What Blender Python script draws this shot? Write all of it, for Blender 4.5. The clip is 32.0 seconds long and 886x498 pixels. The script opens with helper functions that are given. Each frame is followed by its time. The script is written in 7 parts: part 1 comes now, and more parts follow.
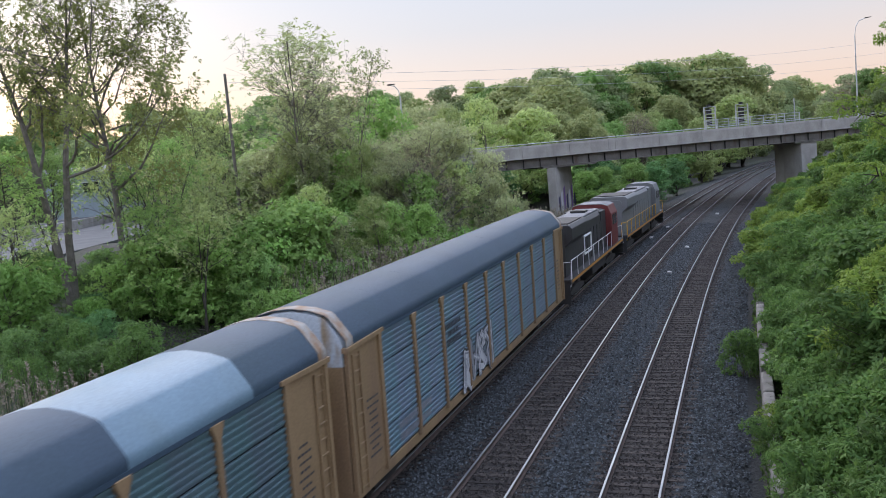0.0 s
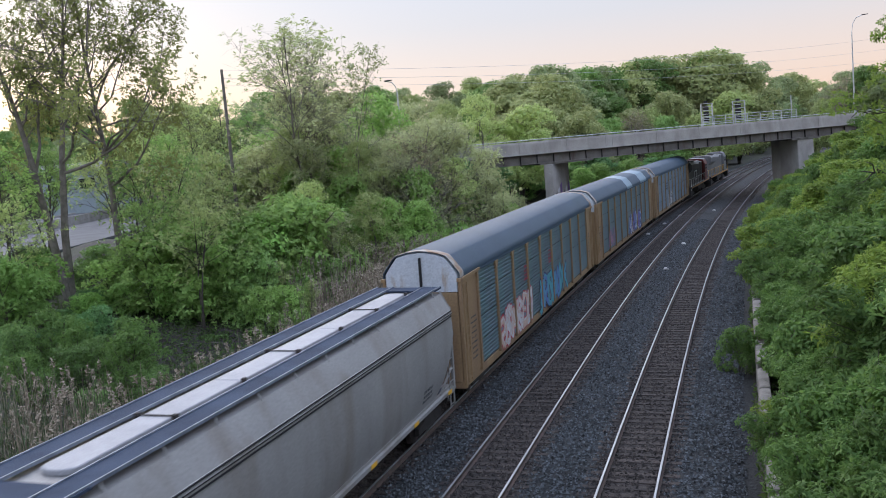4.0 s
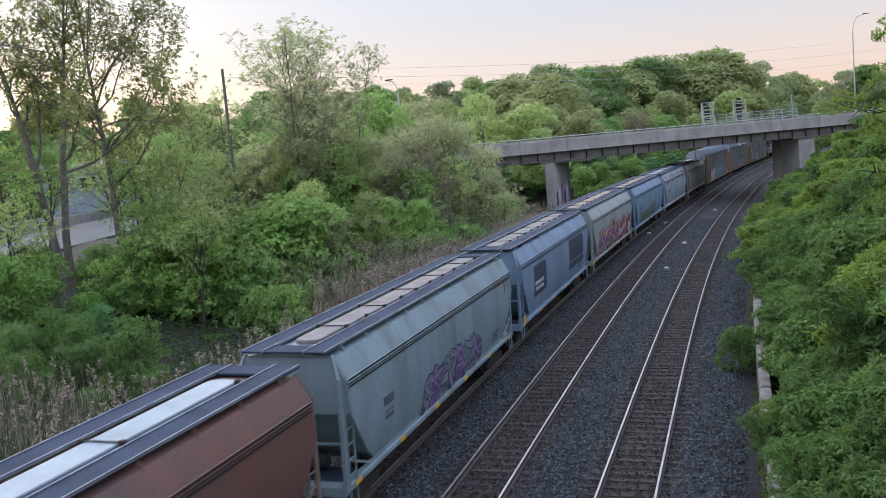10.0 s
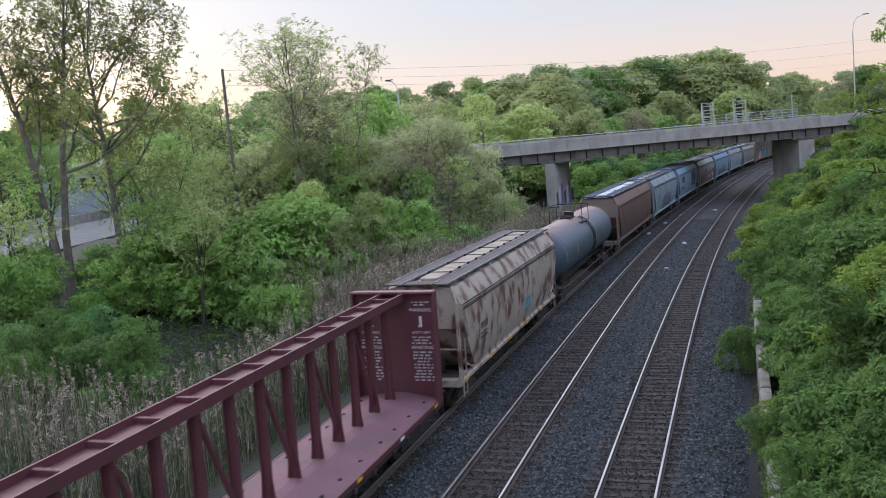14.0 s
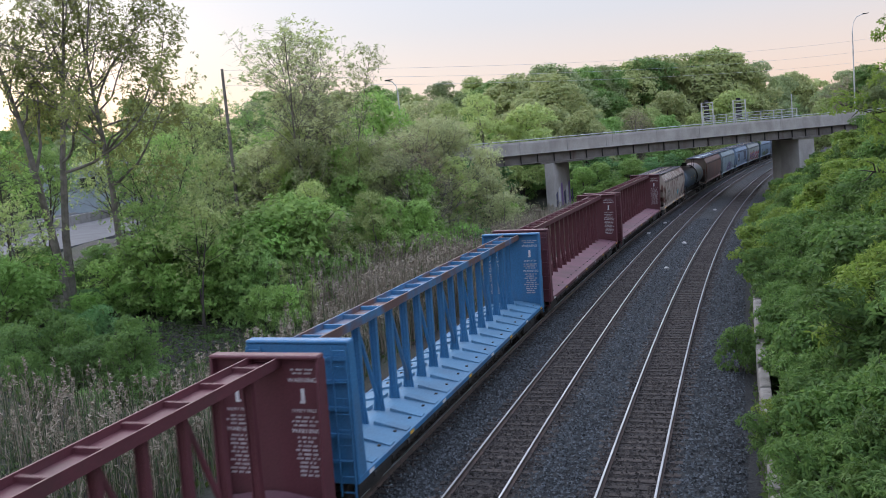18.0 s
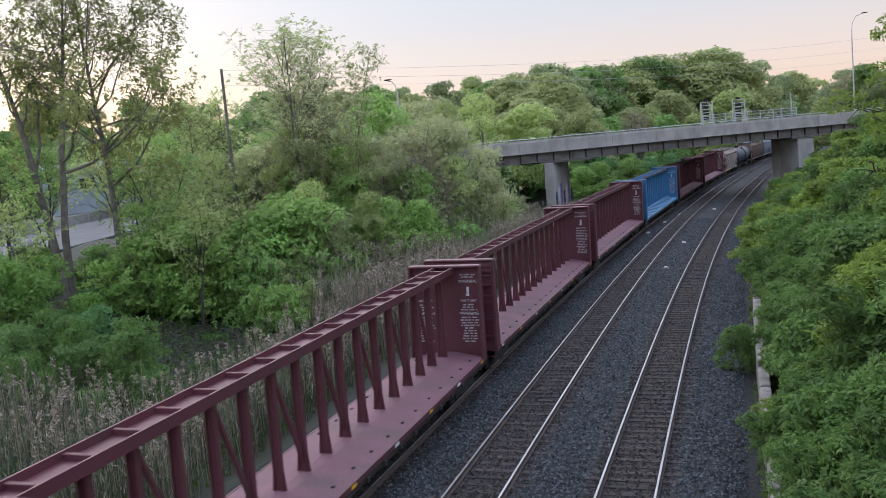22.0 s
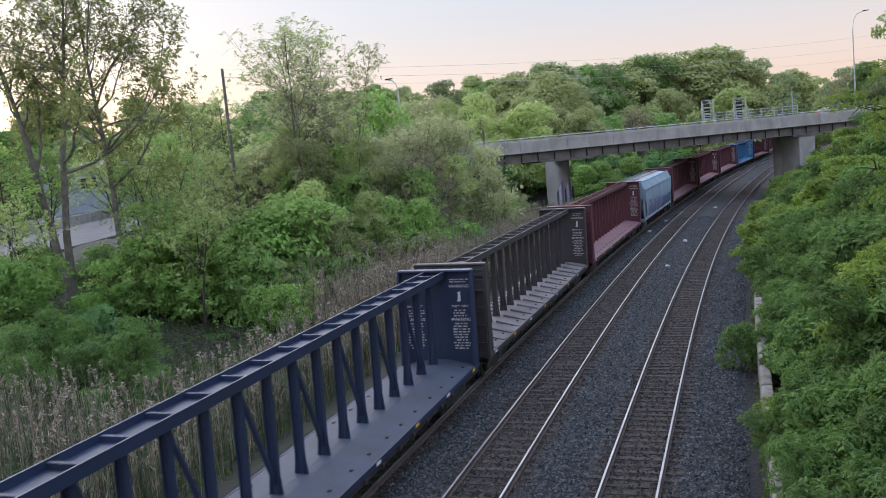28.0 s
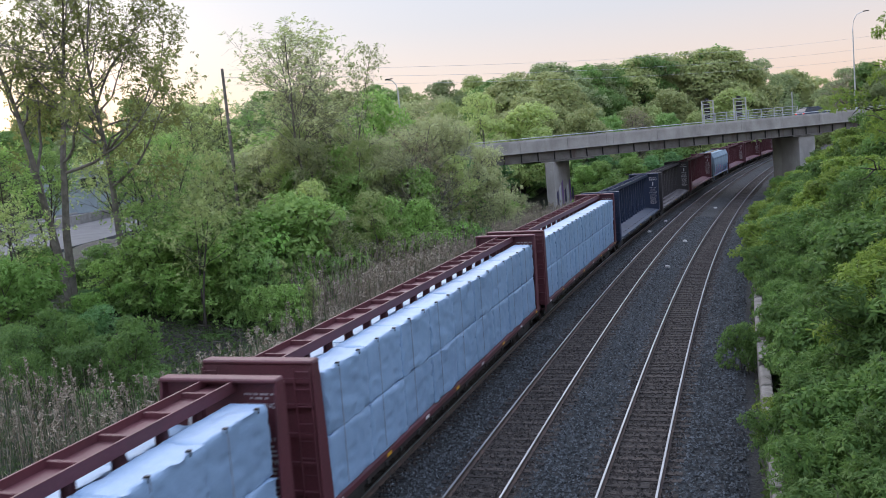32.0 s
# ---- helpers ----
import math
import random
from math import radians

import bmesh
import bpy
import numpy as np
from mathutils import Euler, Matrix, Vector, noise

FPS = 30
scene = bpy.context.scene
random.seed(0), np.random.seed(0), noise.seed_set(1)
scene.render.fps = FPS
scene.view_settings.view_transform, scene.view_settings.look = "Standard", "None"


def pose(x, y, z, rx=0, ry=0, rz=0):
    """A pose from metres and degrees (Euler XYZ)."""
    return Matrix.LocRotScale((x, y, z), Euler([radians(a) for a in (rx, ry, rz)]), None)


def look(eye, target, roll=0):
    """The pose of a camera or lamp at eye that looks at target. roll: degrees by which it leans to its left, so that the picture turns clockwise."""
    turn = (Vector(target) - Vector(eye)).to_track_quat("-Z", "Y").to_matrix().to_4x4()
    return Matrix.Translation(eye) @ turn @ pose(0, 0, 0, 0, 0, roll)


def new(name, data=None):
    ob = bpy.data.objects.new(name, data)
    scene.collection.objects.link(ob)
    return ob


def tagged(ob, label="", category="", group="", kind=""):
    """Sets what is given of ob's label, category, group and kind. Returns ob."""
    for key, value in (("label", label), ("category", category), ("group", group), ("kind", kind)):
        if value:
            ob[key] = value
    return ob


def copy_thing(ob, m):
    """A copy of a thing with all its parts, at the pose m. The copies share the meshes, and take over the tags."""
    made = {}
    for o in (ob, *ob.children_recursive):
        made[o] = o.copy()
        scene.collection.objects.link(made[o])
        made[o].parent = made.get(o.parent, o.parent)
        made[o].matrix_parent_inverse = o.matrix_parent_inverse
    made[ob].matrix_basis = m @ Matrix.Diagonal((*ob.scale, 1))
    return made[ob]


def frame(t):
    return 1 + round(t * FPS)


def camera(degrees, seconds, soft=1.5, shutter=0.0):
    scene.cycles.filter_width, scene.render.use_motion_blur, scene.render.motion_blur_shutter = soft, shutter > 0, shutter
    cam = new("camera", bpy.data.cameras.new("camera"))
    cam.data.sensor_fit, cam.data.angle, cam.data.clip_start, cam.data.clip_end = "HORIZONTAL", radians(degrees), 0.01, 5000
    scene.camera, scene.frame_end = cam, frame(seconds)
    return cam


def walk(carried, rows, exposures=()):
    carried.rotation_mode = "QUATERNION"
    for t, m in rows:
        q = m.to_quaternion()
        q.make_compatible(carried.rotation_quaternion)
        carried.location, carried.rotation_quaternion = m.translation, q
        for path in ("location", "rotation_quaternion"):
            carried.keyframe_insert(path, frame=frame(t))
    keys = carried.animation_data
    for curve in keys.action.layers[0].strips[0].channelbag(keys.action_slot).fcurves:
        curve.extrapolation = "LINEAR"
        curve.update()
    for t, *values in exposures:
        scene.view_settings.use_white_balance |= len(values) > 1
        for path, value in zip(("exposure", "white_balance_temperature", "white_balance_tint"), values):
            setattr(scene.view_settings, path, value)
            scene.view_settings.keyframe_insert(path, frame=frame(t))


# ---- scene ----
# The camera stands on an overpass and looks along the line; it leans and turns by fractions of a degree.
cam = camera(52.375, 32.0, soft=0.6, shutter=0.2)
EYE = Vector((0.0, 0.0, 9.18))
# seconds, yaw to the left of +y, pitch, roll, in degrees
TURNS = [
    (0, 17.961, -6.079, -5.171), (0.5, 17.890, -6.119, -5.178), (1, 17.822, -6.200, -5.150),
    (1.5, 17.774, -6.239, -5.161), (2, 17.741, -6.271, -5.140), (2.5, 17.742, -6.314, -5.125),
    (3, 17.767, -6.324, -5.150), (3.5, 17.783, -6.327, -5.110), (5.5, 17.791, -6.334, -5.064),
    (7, 17.819, -6.355, -5.063), (9, 17.835, -6.371, -5.080), (11, 17.832, -6.372, -5.093),
    (13, 17.833, -6.365, -5.083), (14.5, 17.830, -6.351, -5.066), (16.5, 17.812, -6.364, -5.041),
    (18, 17.826, -6.365, -5.115), (19.5, 17.807, -6.348, -5.196), (21, 17.790, -6.360, -5.175),
    (22.5, 17.815, -6.396, -5.207), (24, 17.858, -6.405, -5.284), (25.5, 17.875, -6.420, -5.309),
    (27.5, 17.884, -6.437, -5.337), (29, 17.885, -6.436, -5.348), (30.5, 17.881, -6.427, -5.331),
    (32, 17.878, -6.426, -5.301)]


def aim(yaw, pitch, roll):
    a, b = radians(yaw), radians(pitch)
    way = Vector((-math.sin(a) * math.cos(b), math.cos(a) * math.cos(b), math.sin(b)))
    return look(EYE, EYE + way * 50, roll)


walk(cam, [(t, aim(a, b, c)) for t, a, b, c in TURNS], [(0, 0.37, 6120, 11.2), (32, 0.37, 6120, 11.2)])

# Dusk: the sun has just gone behind the trees to the left, the sky is hazy.
SUN_TURN = -46.0     # degrees from +y, negative to the left
world = bpy.data.worlds.new("sky")
scene.world = world
world.use_nodes = True
wn = world.node_tree
sky = wn.nodes.new("ShaderNodeTexSky")
sky.sky_type = "NISHITA"
sky.sun_disc = False
sky.sun_elevation = radians(4.0)
sky.sun_rotation = radians(SUN_TURN)
sky.air_density, sky.dust_density, sky.ozone_density = 1.0, 3.0, 3.5
veil = wn.nodes.new("ShaderNodeMix")      # thin high cloud veils the clear sky
veil.data_type = "RGBA"
veil.inputs[0].default_value = 0.72
wn.links.new(sky.outputs[0], veil.inputs[6])
high = wn.nodes.new("ShaderNodeTexCoord")  # the veil is brighter and bluer overhead, as under any thin cloud
split = wn.nodes.new("ShaderNodeSeparateXYZ")
grow = wn.nodes.new("ShaderNodeValToRGB")
stops = grow.color_ramp.elements
stops[0].position, stops[0].color = 0.0, (7.6, 5.3, 3.8, 1)
stops[1].position, stops[1].color = 1.0, (9.0, 10.2, 13.4, 1)
for at, tint in ((0.07, (6.6, 5.4, 4.75, 1)), (0.13, (5.5, 5.25, 5.3, 1)), (0.2, (5.2, 5.35, 5.8, 1)), (0.5, (8.6, 9.4, 11.6, 1))):
    stops.new(at).color = tint
wn.links.new(high.outputs["Generated"], split.inputs[0])
wn.links.new(split.outputs[2], grow.inputs[0])
wn.links.new(grow.outputs[0], veil.inputs[7])
wn.links.new(veil.outputs[2], wn.nodes["Background"].inputs[0])
wn.nodes["Background"].inputs[1].default_value = 0.14
sun_data = bpy.data.lights.new("sun", "SUN")
sun_data.energy, sun_data.angle, sun_data.color = 2.1, radians(80), (1.0, 0.88, 0.78)
sun = new("sun", sun_data)
_a, _e = radians(SUN_TURN), radians(26.0)
sun.matrix_world = look((0, 0, 60), (-60 * math.sin(_a) * math.cos(_e), -60 * math.cos(_a) * math.cos(_e), 60 - 60 * math.sin(_e)))

# ---- materials ----
def mat(name, c1, c2=None, rough=0.8, metal=0.0, scale=3.0, fine=40.0, bump=0.2, mix=(0.35, 0.65), vary=0.0,
        stain=None, stain_scale=1.0, stain_at=(0.55, 0.7), streak=1.0, island=False, spec=0.5, dist=0.02):
    """A surface of two colours mixed by coarse noise, darkened and lit by fine grain, with optional stains that may run downwards."""
    m = bpy.data.materials.new(name)
    m.use_nodes = True
    nt = m.node_tree
    n, l = nt.nodes, nt.links
    b = n["Principled BSDF"]
    c2 = c2 or tuple(v * 0.72 for v in c1)
    co = n.new("ShaderNodeTexCoord")
    nz = n.new("ShaderNodeTexNoise")
    nz.inputs["Scale"].default_value, nz.inputs["Detail"].default_value = scale, 5
    l.new(co.outputs["Object"], nz.inputs["Vector"])
    ramp = n.new("ShaderNodeValToRGB")
    ramp.color_ramp.elements[0].position, ramp.color_ramp.elements[1].position = mix
    ramp.color_ramp.elements[0].color, ramp.color_ramp.elements[1].color = (*c2, 1), (*c1, 1)
    l.new(nz.outputs["Fac"], ramp.inputs["Fac"])
    col = ramp.outputs["Color"]
    fz = n.new("ShaderNodeTexNoise")
    fz.inputs["Scale"].default_value, fz.inputs["Detail"].default_value = fine, 3
    l.new(co.outputs["Object"], fz.inputs["Vector"])

    def mixed(kind, fac, a, c):
        x = n.new("ShaderNodeMix")
        x.data_type, x.blend_type = "RGBA", kind
        if isinstance(fac, float):
            x.inputs[0].default_value = fac
        else:
            l.new(fac, x.inputs[0])
        l.new(a, x.inputs[6])
        if isinstance(c, tuple):
            x.inputs[7].default_value = (*c, 1)
        else:
            l.new(c, x.inputs[7])
        return x.outputs[2]

    if stain:
        mp = n.new("ShaderNodeMapping")
        mp.inputs["Scale"].default_value = (1, 1, 1 / streak)
        l.new(co.outputs["Object"], mp.inputs["Vector"])
        sz = n.new("ShaderNodeTexNoise")
        sz.inputs["Scale"].default_value, sz.inputs["Detail"].default_value = stain_scale, 7
        l.new(mp.outputs[0], sz.inputs["Vector"])
        sr = n.new("ShaderNodeMapRange")
        sr.inputs[1].default_value, sr.inputs[2].default_value = stain_at
        l.new(sz.outputs["Fac"], sr.inputs[0])
        col = mixed("MIX", sr.outputs[0], col, stain)
    if vary:
        src = n.new("ShaderNodeNewGeometry").outputs["Random Per Island"] if island else n.new("ShaderNodeObjectInfo").outputs["Random"]
        hv = n.new("ShaderNodeHueSaturation")
        mr = n.new("ShaderNodeMapRange")
        mr.inputs[3].default_value, mr.inputs[4].default_value = 1 - vary, 1 + vary
        l.new(src, mr.inputs[0])
        l.new(mr.outputs[0], hv.inputs["Value"])
        l.new(col, hv.inputs["Color"])
        col = hv.outputs["Color"]
    col = mixed("OVERLAY", 0.35, col, fz.outputs["Fac"])
    l.new(col, b.inputs["Base Color"])
    b.inputs["Roughness"].default_value, b.inputs["Metallic"].default_value = rough, metal
    b.inputs["Specular IOR Level"].default_value = spec
    if bump:
        bp = n.new("ShaderNodeBump")
        bp.inputs["Strength"].default_value, bp.inputs["Distance"].default_value = bump, dist
        l.new(fz.outputs["Fac"], bp.inputs["Height"])
        l.new(bp.outputs[0], b.inputs["Normal"])
    return m


def leaf_mat(name, c1, c2, vary=0.25):
    """Leaves: two greens by leaf, a little light let through."""
    m = bpy.data.materials.new(name)
    m.use_nodes = True
    n, l = m.node_tree.nodes, m.node_tree.links
    b = n["Principled BSDF"]
    geo = n.new("ShaderNodeNewGeometry")
    inf = n.new("ShaderNodeObjectInfo")
    ramp = n.new("ShaderNodeValToRGB")
    ramp.color_ramp.elements[0].color, ramp.color_ramp.elements[1].color = (*c1, 1), (*c2, 1)
    l.new(geo.outputs["Random Per Island"], ramp.inputs["Fac"])
    hv = n.new("ShaderNodeHueSaturation")
    mr = n.new("ShaderNodeMapRange")
    mr.inputs[3].default_value, mr.inputs[4].default_value = 1 - vary, 1 + vary
    l.new(inf.outputs["Random"], mr.inputs[0])
    l.new(mr.outputs[0], hv.inputs["Value"])
    l.new(ramp.outputs["Color"], hv.inputs["Color"])
    l.new(hv.outputs["Color"], b.inputs["Base Color"])
    b.inputs["Roughness"].default_value = 0.6
    b.inputs["Specular IOR Level"].default_value = 0.25
    t = n.new("ShaderNodeBsdfTranslucent")
    l.new(hv.outputs["Color"], t.inputs["Color"])
    mx = n.new("ShaderNodeMixShader")
    mx.inputs[0].default_value = 0.5
    l.new(b.outputs[0], mx.inputs[1])
    l.new(t.outputs[0], mx.inputs[2])
    l.new(mx.outputs[0], n["Material Output"].inputs["Surface"])
    return m


M = {
    "ballast": mat("ballast", (0.021, 0.0245, 0.027), (0.010, 0.0118, 0.013), 0.9, scale=0.3, fine=11, bump=1.0, dist=0.08),
    "ballast_dirty": mat("oily_brown_ballast", (0.029, 0.0235, 0.021), (0.015, 0.0125, 0.0115), 0.92, scale=0.5, fine=11, bump=1.0, dist=0.07),
    "stone": mat("ballast_stone", (0.082, 0.092, 0.100), (0.030, 0.034, 0.038), 0.85, scale=14, fine=60, vary=0.9, island=True, bump=0.1),
    "stone_brown": mat("rust_stained_stone", (0.060, 0.049, 0.043), (0.024, 0.020, 0.018), 0.88, scale=14, fine=60, vary=0.8, island=True, bump=0.1),
    "rail": mat("rail_steel", (0.27, 0.295, 0.325), (0.18, 0.195, 0.215), 0.40, 0.85, scale=0.6, fine=80, bump=0.03),
    "rail_side": mat("rail_rust", (0.10, 0.065, 0.05), (0.06, 0.045, 0.04), 0.85, scale=4, fine=60),
    "tie": mat("tie_wood", (0.042, 0.032, 0.027), (0.020, 0.016, 0.0145), 0.9, scale=6, fine=50, vary=0.4, bump=0.5),
    "soil": mat("soil", (0.045, 0.039, 0.033), (0.024, 0.022, 0.019), 0.95, scale=0.3, fine=5, bump=0.8, dist=0.1,
                stain=(0.034, 0.040, 0.022), stain_scale=0.12, stain_at=(0.40, 0.55)),
    "concrete": mat("concrete", (0.42, 0.40, 0.37), (0.33, 0.31, 0.285), 0.9, scale=0.5, fine=20, bump=0.25,
                    stain=(0.24, 0.225, 0.205), stain_scale=0.7, stain_at=(0.46, 0.78), streak=2.5),
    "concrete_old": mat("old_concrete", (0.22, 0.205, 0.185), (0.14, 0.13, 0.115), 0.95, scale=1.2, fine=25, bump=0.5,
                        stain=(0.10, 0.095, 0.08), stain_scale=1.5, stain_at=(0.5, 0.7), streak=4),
    "asphalt": mat("asphalt", (0.085, 0.085, 0.09), (0.06, 0.06, 0.062), 0.9, scale=0.3, fine=25, bump=0.3),
    "galv": mat("galvanised_steel", (0.55, 0.57, 0.58), (0.45, 0.47, 0.48), 0.45, 0.7, scale=3, fine=40, bump=0.05),
    "dark_steel": mat("dark_steel", (0.035, 0.034, 0.034), (0.022, 0.021, 0.02), 0.7, 0.2, scale=3, fine=40),
}


# ---- mesh helpers ----
class Shape:
    """Gathers boxes, prisms, tubes and plates into one mesh."""

    def __init__(self):
        self.v, self.f = [], []

    def add(self, verts, faces):
        o = len(self.v)
        self.v.extend(tuple(p) for p in verts)
        self.f.extend(tuple(o + i for i in q) for q in faces)
        return self

    def box(self, x0, x1, y0, y1, z0, z1, m=None):
        p = [Vector((x, y, z)) for z in (z0, z1) for x, y in ((x0, y0), (x1, y0), (x1, y1), (x0, y1))]
        if m:
            p = [m @ q for q in p]
        return self.add(p, [(3, 2, 1, 0), (4, 5, 6, 7), (0, 1, 5, 4), (1, 2, 6, 5), (2, 3, 7, 6), (3, 0, 4, 7)])

    def prism(self, outline, y0, y1, axis="y", closed=True):
        """An outline of (x, z) pulled from y0 to y1 (axis y), of (y, z) pulled along x, or (x, y) along z."""
        n = len(outline)
        put = {"y": lambda a, b, t: (a, t, b), "x": lambda a, b, t: (t, a, b), "z": lambda a, b, t: (a, b, t)}[axis]
        p = [put(a, b, y0) for a, b in outline] + [put(a, b, y1) for a, b in outline]
        q = [(i, (i + 1) % n, n + (i + 1) % n, n + i) for i in range(n)]
        if closed:
            q += [tuple(range(n))[::-1], tuple(range(n, 2 * n))]
        return self.add(p, q)

    def tube(self, a, b, r, r2=None, seg=8, caps=True):
        a, b = Vector(a), Vector(b)
        w = (b - a).normalized()
        u = w.orthogonal().normalized()
        v = w.cross(u)
        r2 = r if r2 is None else r2
        ring = [(math.cos(2 * math.pi * i / seg), math.sin(2 * math.pi * i / seg)) for i in range(seg)]
        p = [a + (u * c + v * s) * r for c, s in ring] + [b + (u * c + v * s) * r2 for c, s in ring]
        q = [(i, (i + 1) % seg, seg + (i + 1) % seg, seg + i) for i in range(seg)]
        if caps:
            q += [tuple(range(seg))[::-1], tuple(range(seg, 2 * seg))]
        return self.add(p, q)

    def path(self, pts, r, seg=6):
        for a, b in zip(pts, pts[1:]):
            self.tube(a, b, r, seg=seg)
        return self

    def beam(self, a, b, w, h, up=(0, 0, 1)):
        """A square bar from a to b, w wide and h high."""
        a, b = Vector(a), Vector(b)
        y = (b - a).normalized()
        x = y.cross(Vector(up)).normalized()
        z = x.cross(y)
        p = [o + x * i * w / 2 + z * j * h / 2 for o in (a, b) for i, j in ((-1, -1), (1, -1), (1, 1), (-1, 1))]
        return self.add(p, [(0, 1, 2, 3), (7, 6, 5, 4), (0, 4, 5, 1), (1, 5, 6, 2), (2, 6, 7, 3), (3, 7, 4, 0)])

    def loft(self, rings, caps=True, closed=True):
        n = len(rings[0])
        p = [q for r in rings for q in r]
        f = []
        for k in range(len(rings) - 1):
            for i in range(n if closed else n - 1):
                j = (i + 1) % n
                f.append((k * n + i, k * n + j, (k + 1) * n + j, (k + 1) * n + i))
        if caps:
            f += [tuple(range(n))[::-1], tuple((len(rings) - 1) * n + i for i in range(n))]
        return self.add(p, f)

    def mesh(self, name, bevel=0.0, smooth=False):
        me = bpy.data.meshes.new(name)
        me.from_pydata(self.v, [], self.f)
        bm = bmesh.new()
        bm.from_mesh(me)
        bmesh.ops.recalc_face_normals(bm, faces=bm.faces)
        if bevel:
            sharp = [e for e in bm.edges if len(e.link_faces) == 2 and e.calc_face_angle(0) > 0.5]
            bmesh.ops.bevel(bm, geom=sharp, offset=bevel, segments=1, affect="EDGES", clamp_overlap=True)
        bm.to_mesh(me)
        bm.free()
        if smooth:
            me.shade_smooth()
            me.set_sharp_from_angle(angle=radians(38))
        return me


def part(name, shape, material, parent=None, label="", bevel=0.0, smooth=False):
    me = shape.mesh(name, bevel, smooth) if isinstance(shape, Shape) else shape
    if not me.materials:
        me.materials.append(material)
    ob = new(name, me)
    if parent:
        ob.parent = parent
    if label:
        ob["label"] = label
    return ob


def thing(name, label, category, group="", kind="", m=None):
    ob = tagged(new(name), label, category, group, kind)
    if m:
        ob.matrix_basis = m
    return ob


# ---- the line: one gently curving axis, the three tracks run beside it ----
GAUGE = 1.507
STEP = 1.0
SS = np.arange(-700, 1501, STEP)
BEND = np.interp(SS, (0, 60, 120, 180, 260, 420, 700, 720), (7e-5, 1.067e-3, 6.8e-4, 7.7e-4, 9.8e-4, 9.8e-4, 9.8e-4, 0))
HEAD = np.cumsum(BEND) * STEP
HEAD -= np.interp(0, SS, HEAD)
LX, LY = np.cumsum(np.sin(HEAD)) * STEP, np.cumsum(np.cos(HEAD)) * STEP
LX += -6.925 - np.interp(0, SS, LX)
LY -= np.interp(0, SS, LY)
BANK = 0.0229


def on_line(s, e):
    """The place e metres to the right of the axis, s metres along it, and the heading."""
    h = np.interp(s, SS, HEAD)
    return np.interp(s, SS, LX) + e * np.cos(h), np.interp(s, SS, LY) - e * np.sin(h), h


def to_line(x, y):
    """s and e of places."""
    x, y = np.atleast_1d(np.asarray(x, float)), np.atleast_1d(np.asarray(y, float))
    i = np.argmin((x[:, None] - LX[None, ::4]) ** 2 + (y[:, None] - LY[None, ::4]) ** 2, 1) * 4
    dx, dy, h = x - LX[i], y - LY[i], HEAD[i]
    return SS[i] + dx * np.sin(h) + dy * np.cos(h), dx * np.cos(h) - dy * np.sin(h)


TRACKS = {"train": (-4.03, 0.0048, -0.10), "middle": (0.0, 0.0, 0.0), "right": (3.88, 0.0022, -0.176)}   # offset, its growth, height


def track_pose(name, s):
    """The pose of the track's middle at s: y ahead, leaning into the bend."""
    e0, grow, z = TRACKS[name]
    x, y, h = on_line(s, e0 + grow * s)
    return Matrix.Translation((x, y, z)) @ Matrix.Rotation(-h, 4, "Z") @ Matrix.Rotation(BANK, 4, "Y")

# ---- ground ----
def smooth_step(v):
    v = np.clip(v, 0, 1)
    return v * v * (3 - 2 * v)


def ground_height(s, e):
    """Height of the ground by the line's own coordinates."""
    s, e = np.asarray(s, float), np.asarray(e, float)
    shift = np.where(e > 0, 0.0022, 0.0048) * np.clip(s, 0, 300)
    w = e - shift
    z = np.interp(w, (-1500, -400, -165, -150, -112, -100, -60, -36, -28, -23, -13, -9.2, -6.6, -5.4, -2.7, -1.4, 1.4, 2.5, 5.2, 6.4, 7.6, 7.9, 10, 14, 20, 32, 300, 900),
                  (6, 5, 3, 0.6, 0.6, 1.2, 1.2, 0.2, -0.8, -1.6, -1.6, -1.0, -0.42, -0.27, -0.33, -0.172, -0.232, -0.345, -0.41, -0.5, -0.85, -0.6, 0.8, 3.0, 5.5, 7.0, 8, 8))
    far = smooth_step((s - 125) / 90)
    hill = far * (smooth_step((np.abs(w) - 13) / 60) * 9 + smooth_step((np.abs(w) - 40) / 160) * 9)
    for off in (w + 4.03, e, w - 3.88):      # the ties stand a little proud of the stones
        z = z - 0.008 * np.clip((1.5 - np.abs(off)) / 0.3, 0, 1)
    return z + hill + 0.25 * smooth_step((np.abs(w) - 9) / 10) * np.sin(s * 0.31 + np.sin(e * 0.23) * 2) * np.sin(e * 0.37 + 1)


def ground_at(x, y):
    s, e = to_line(x, y)
    return float(ground_height(s, e)[0])


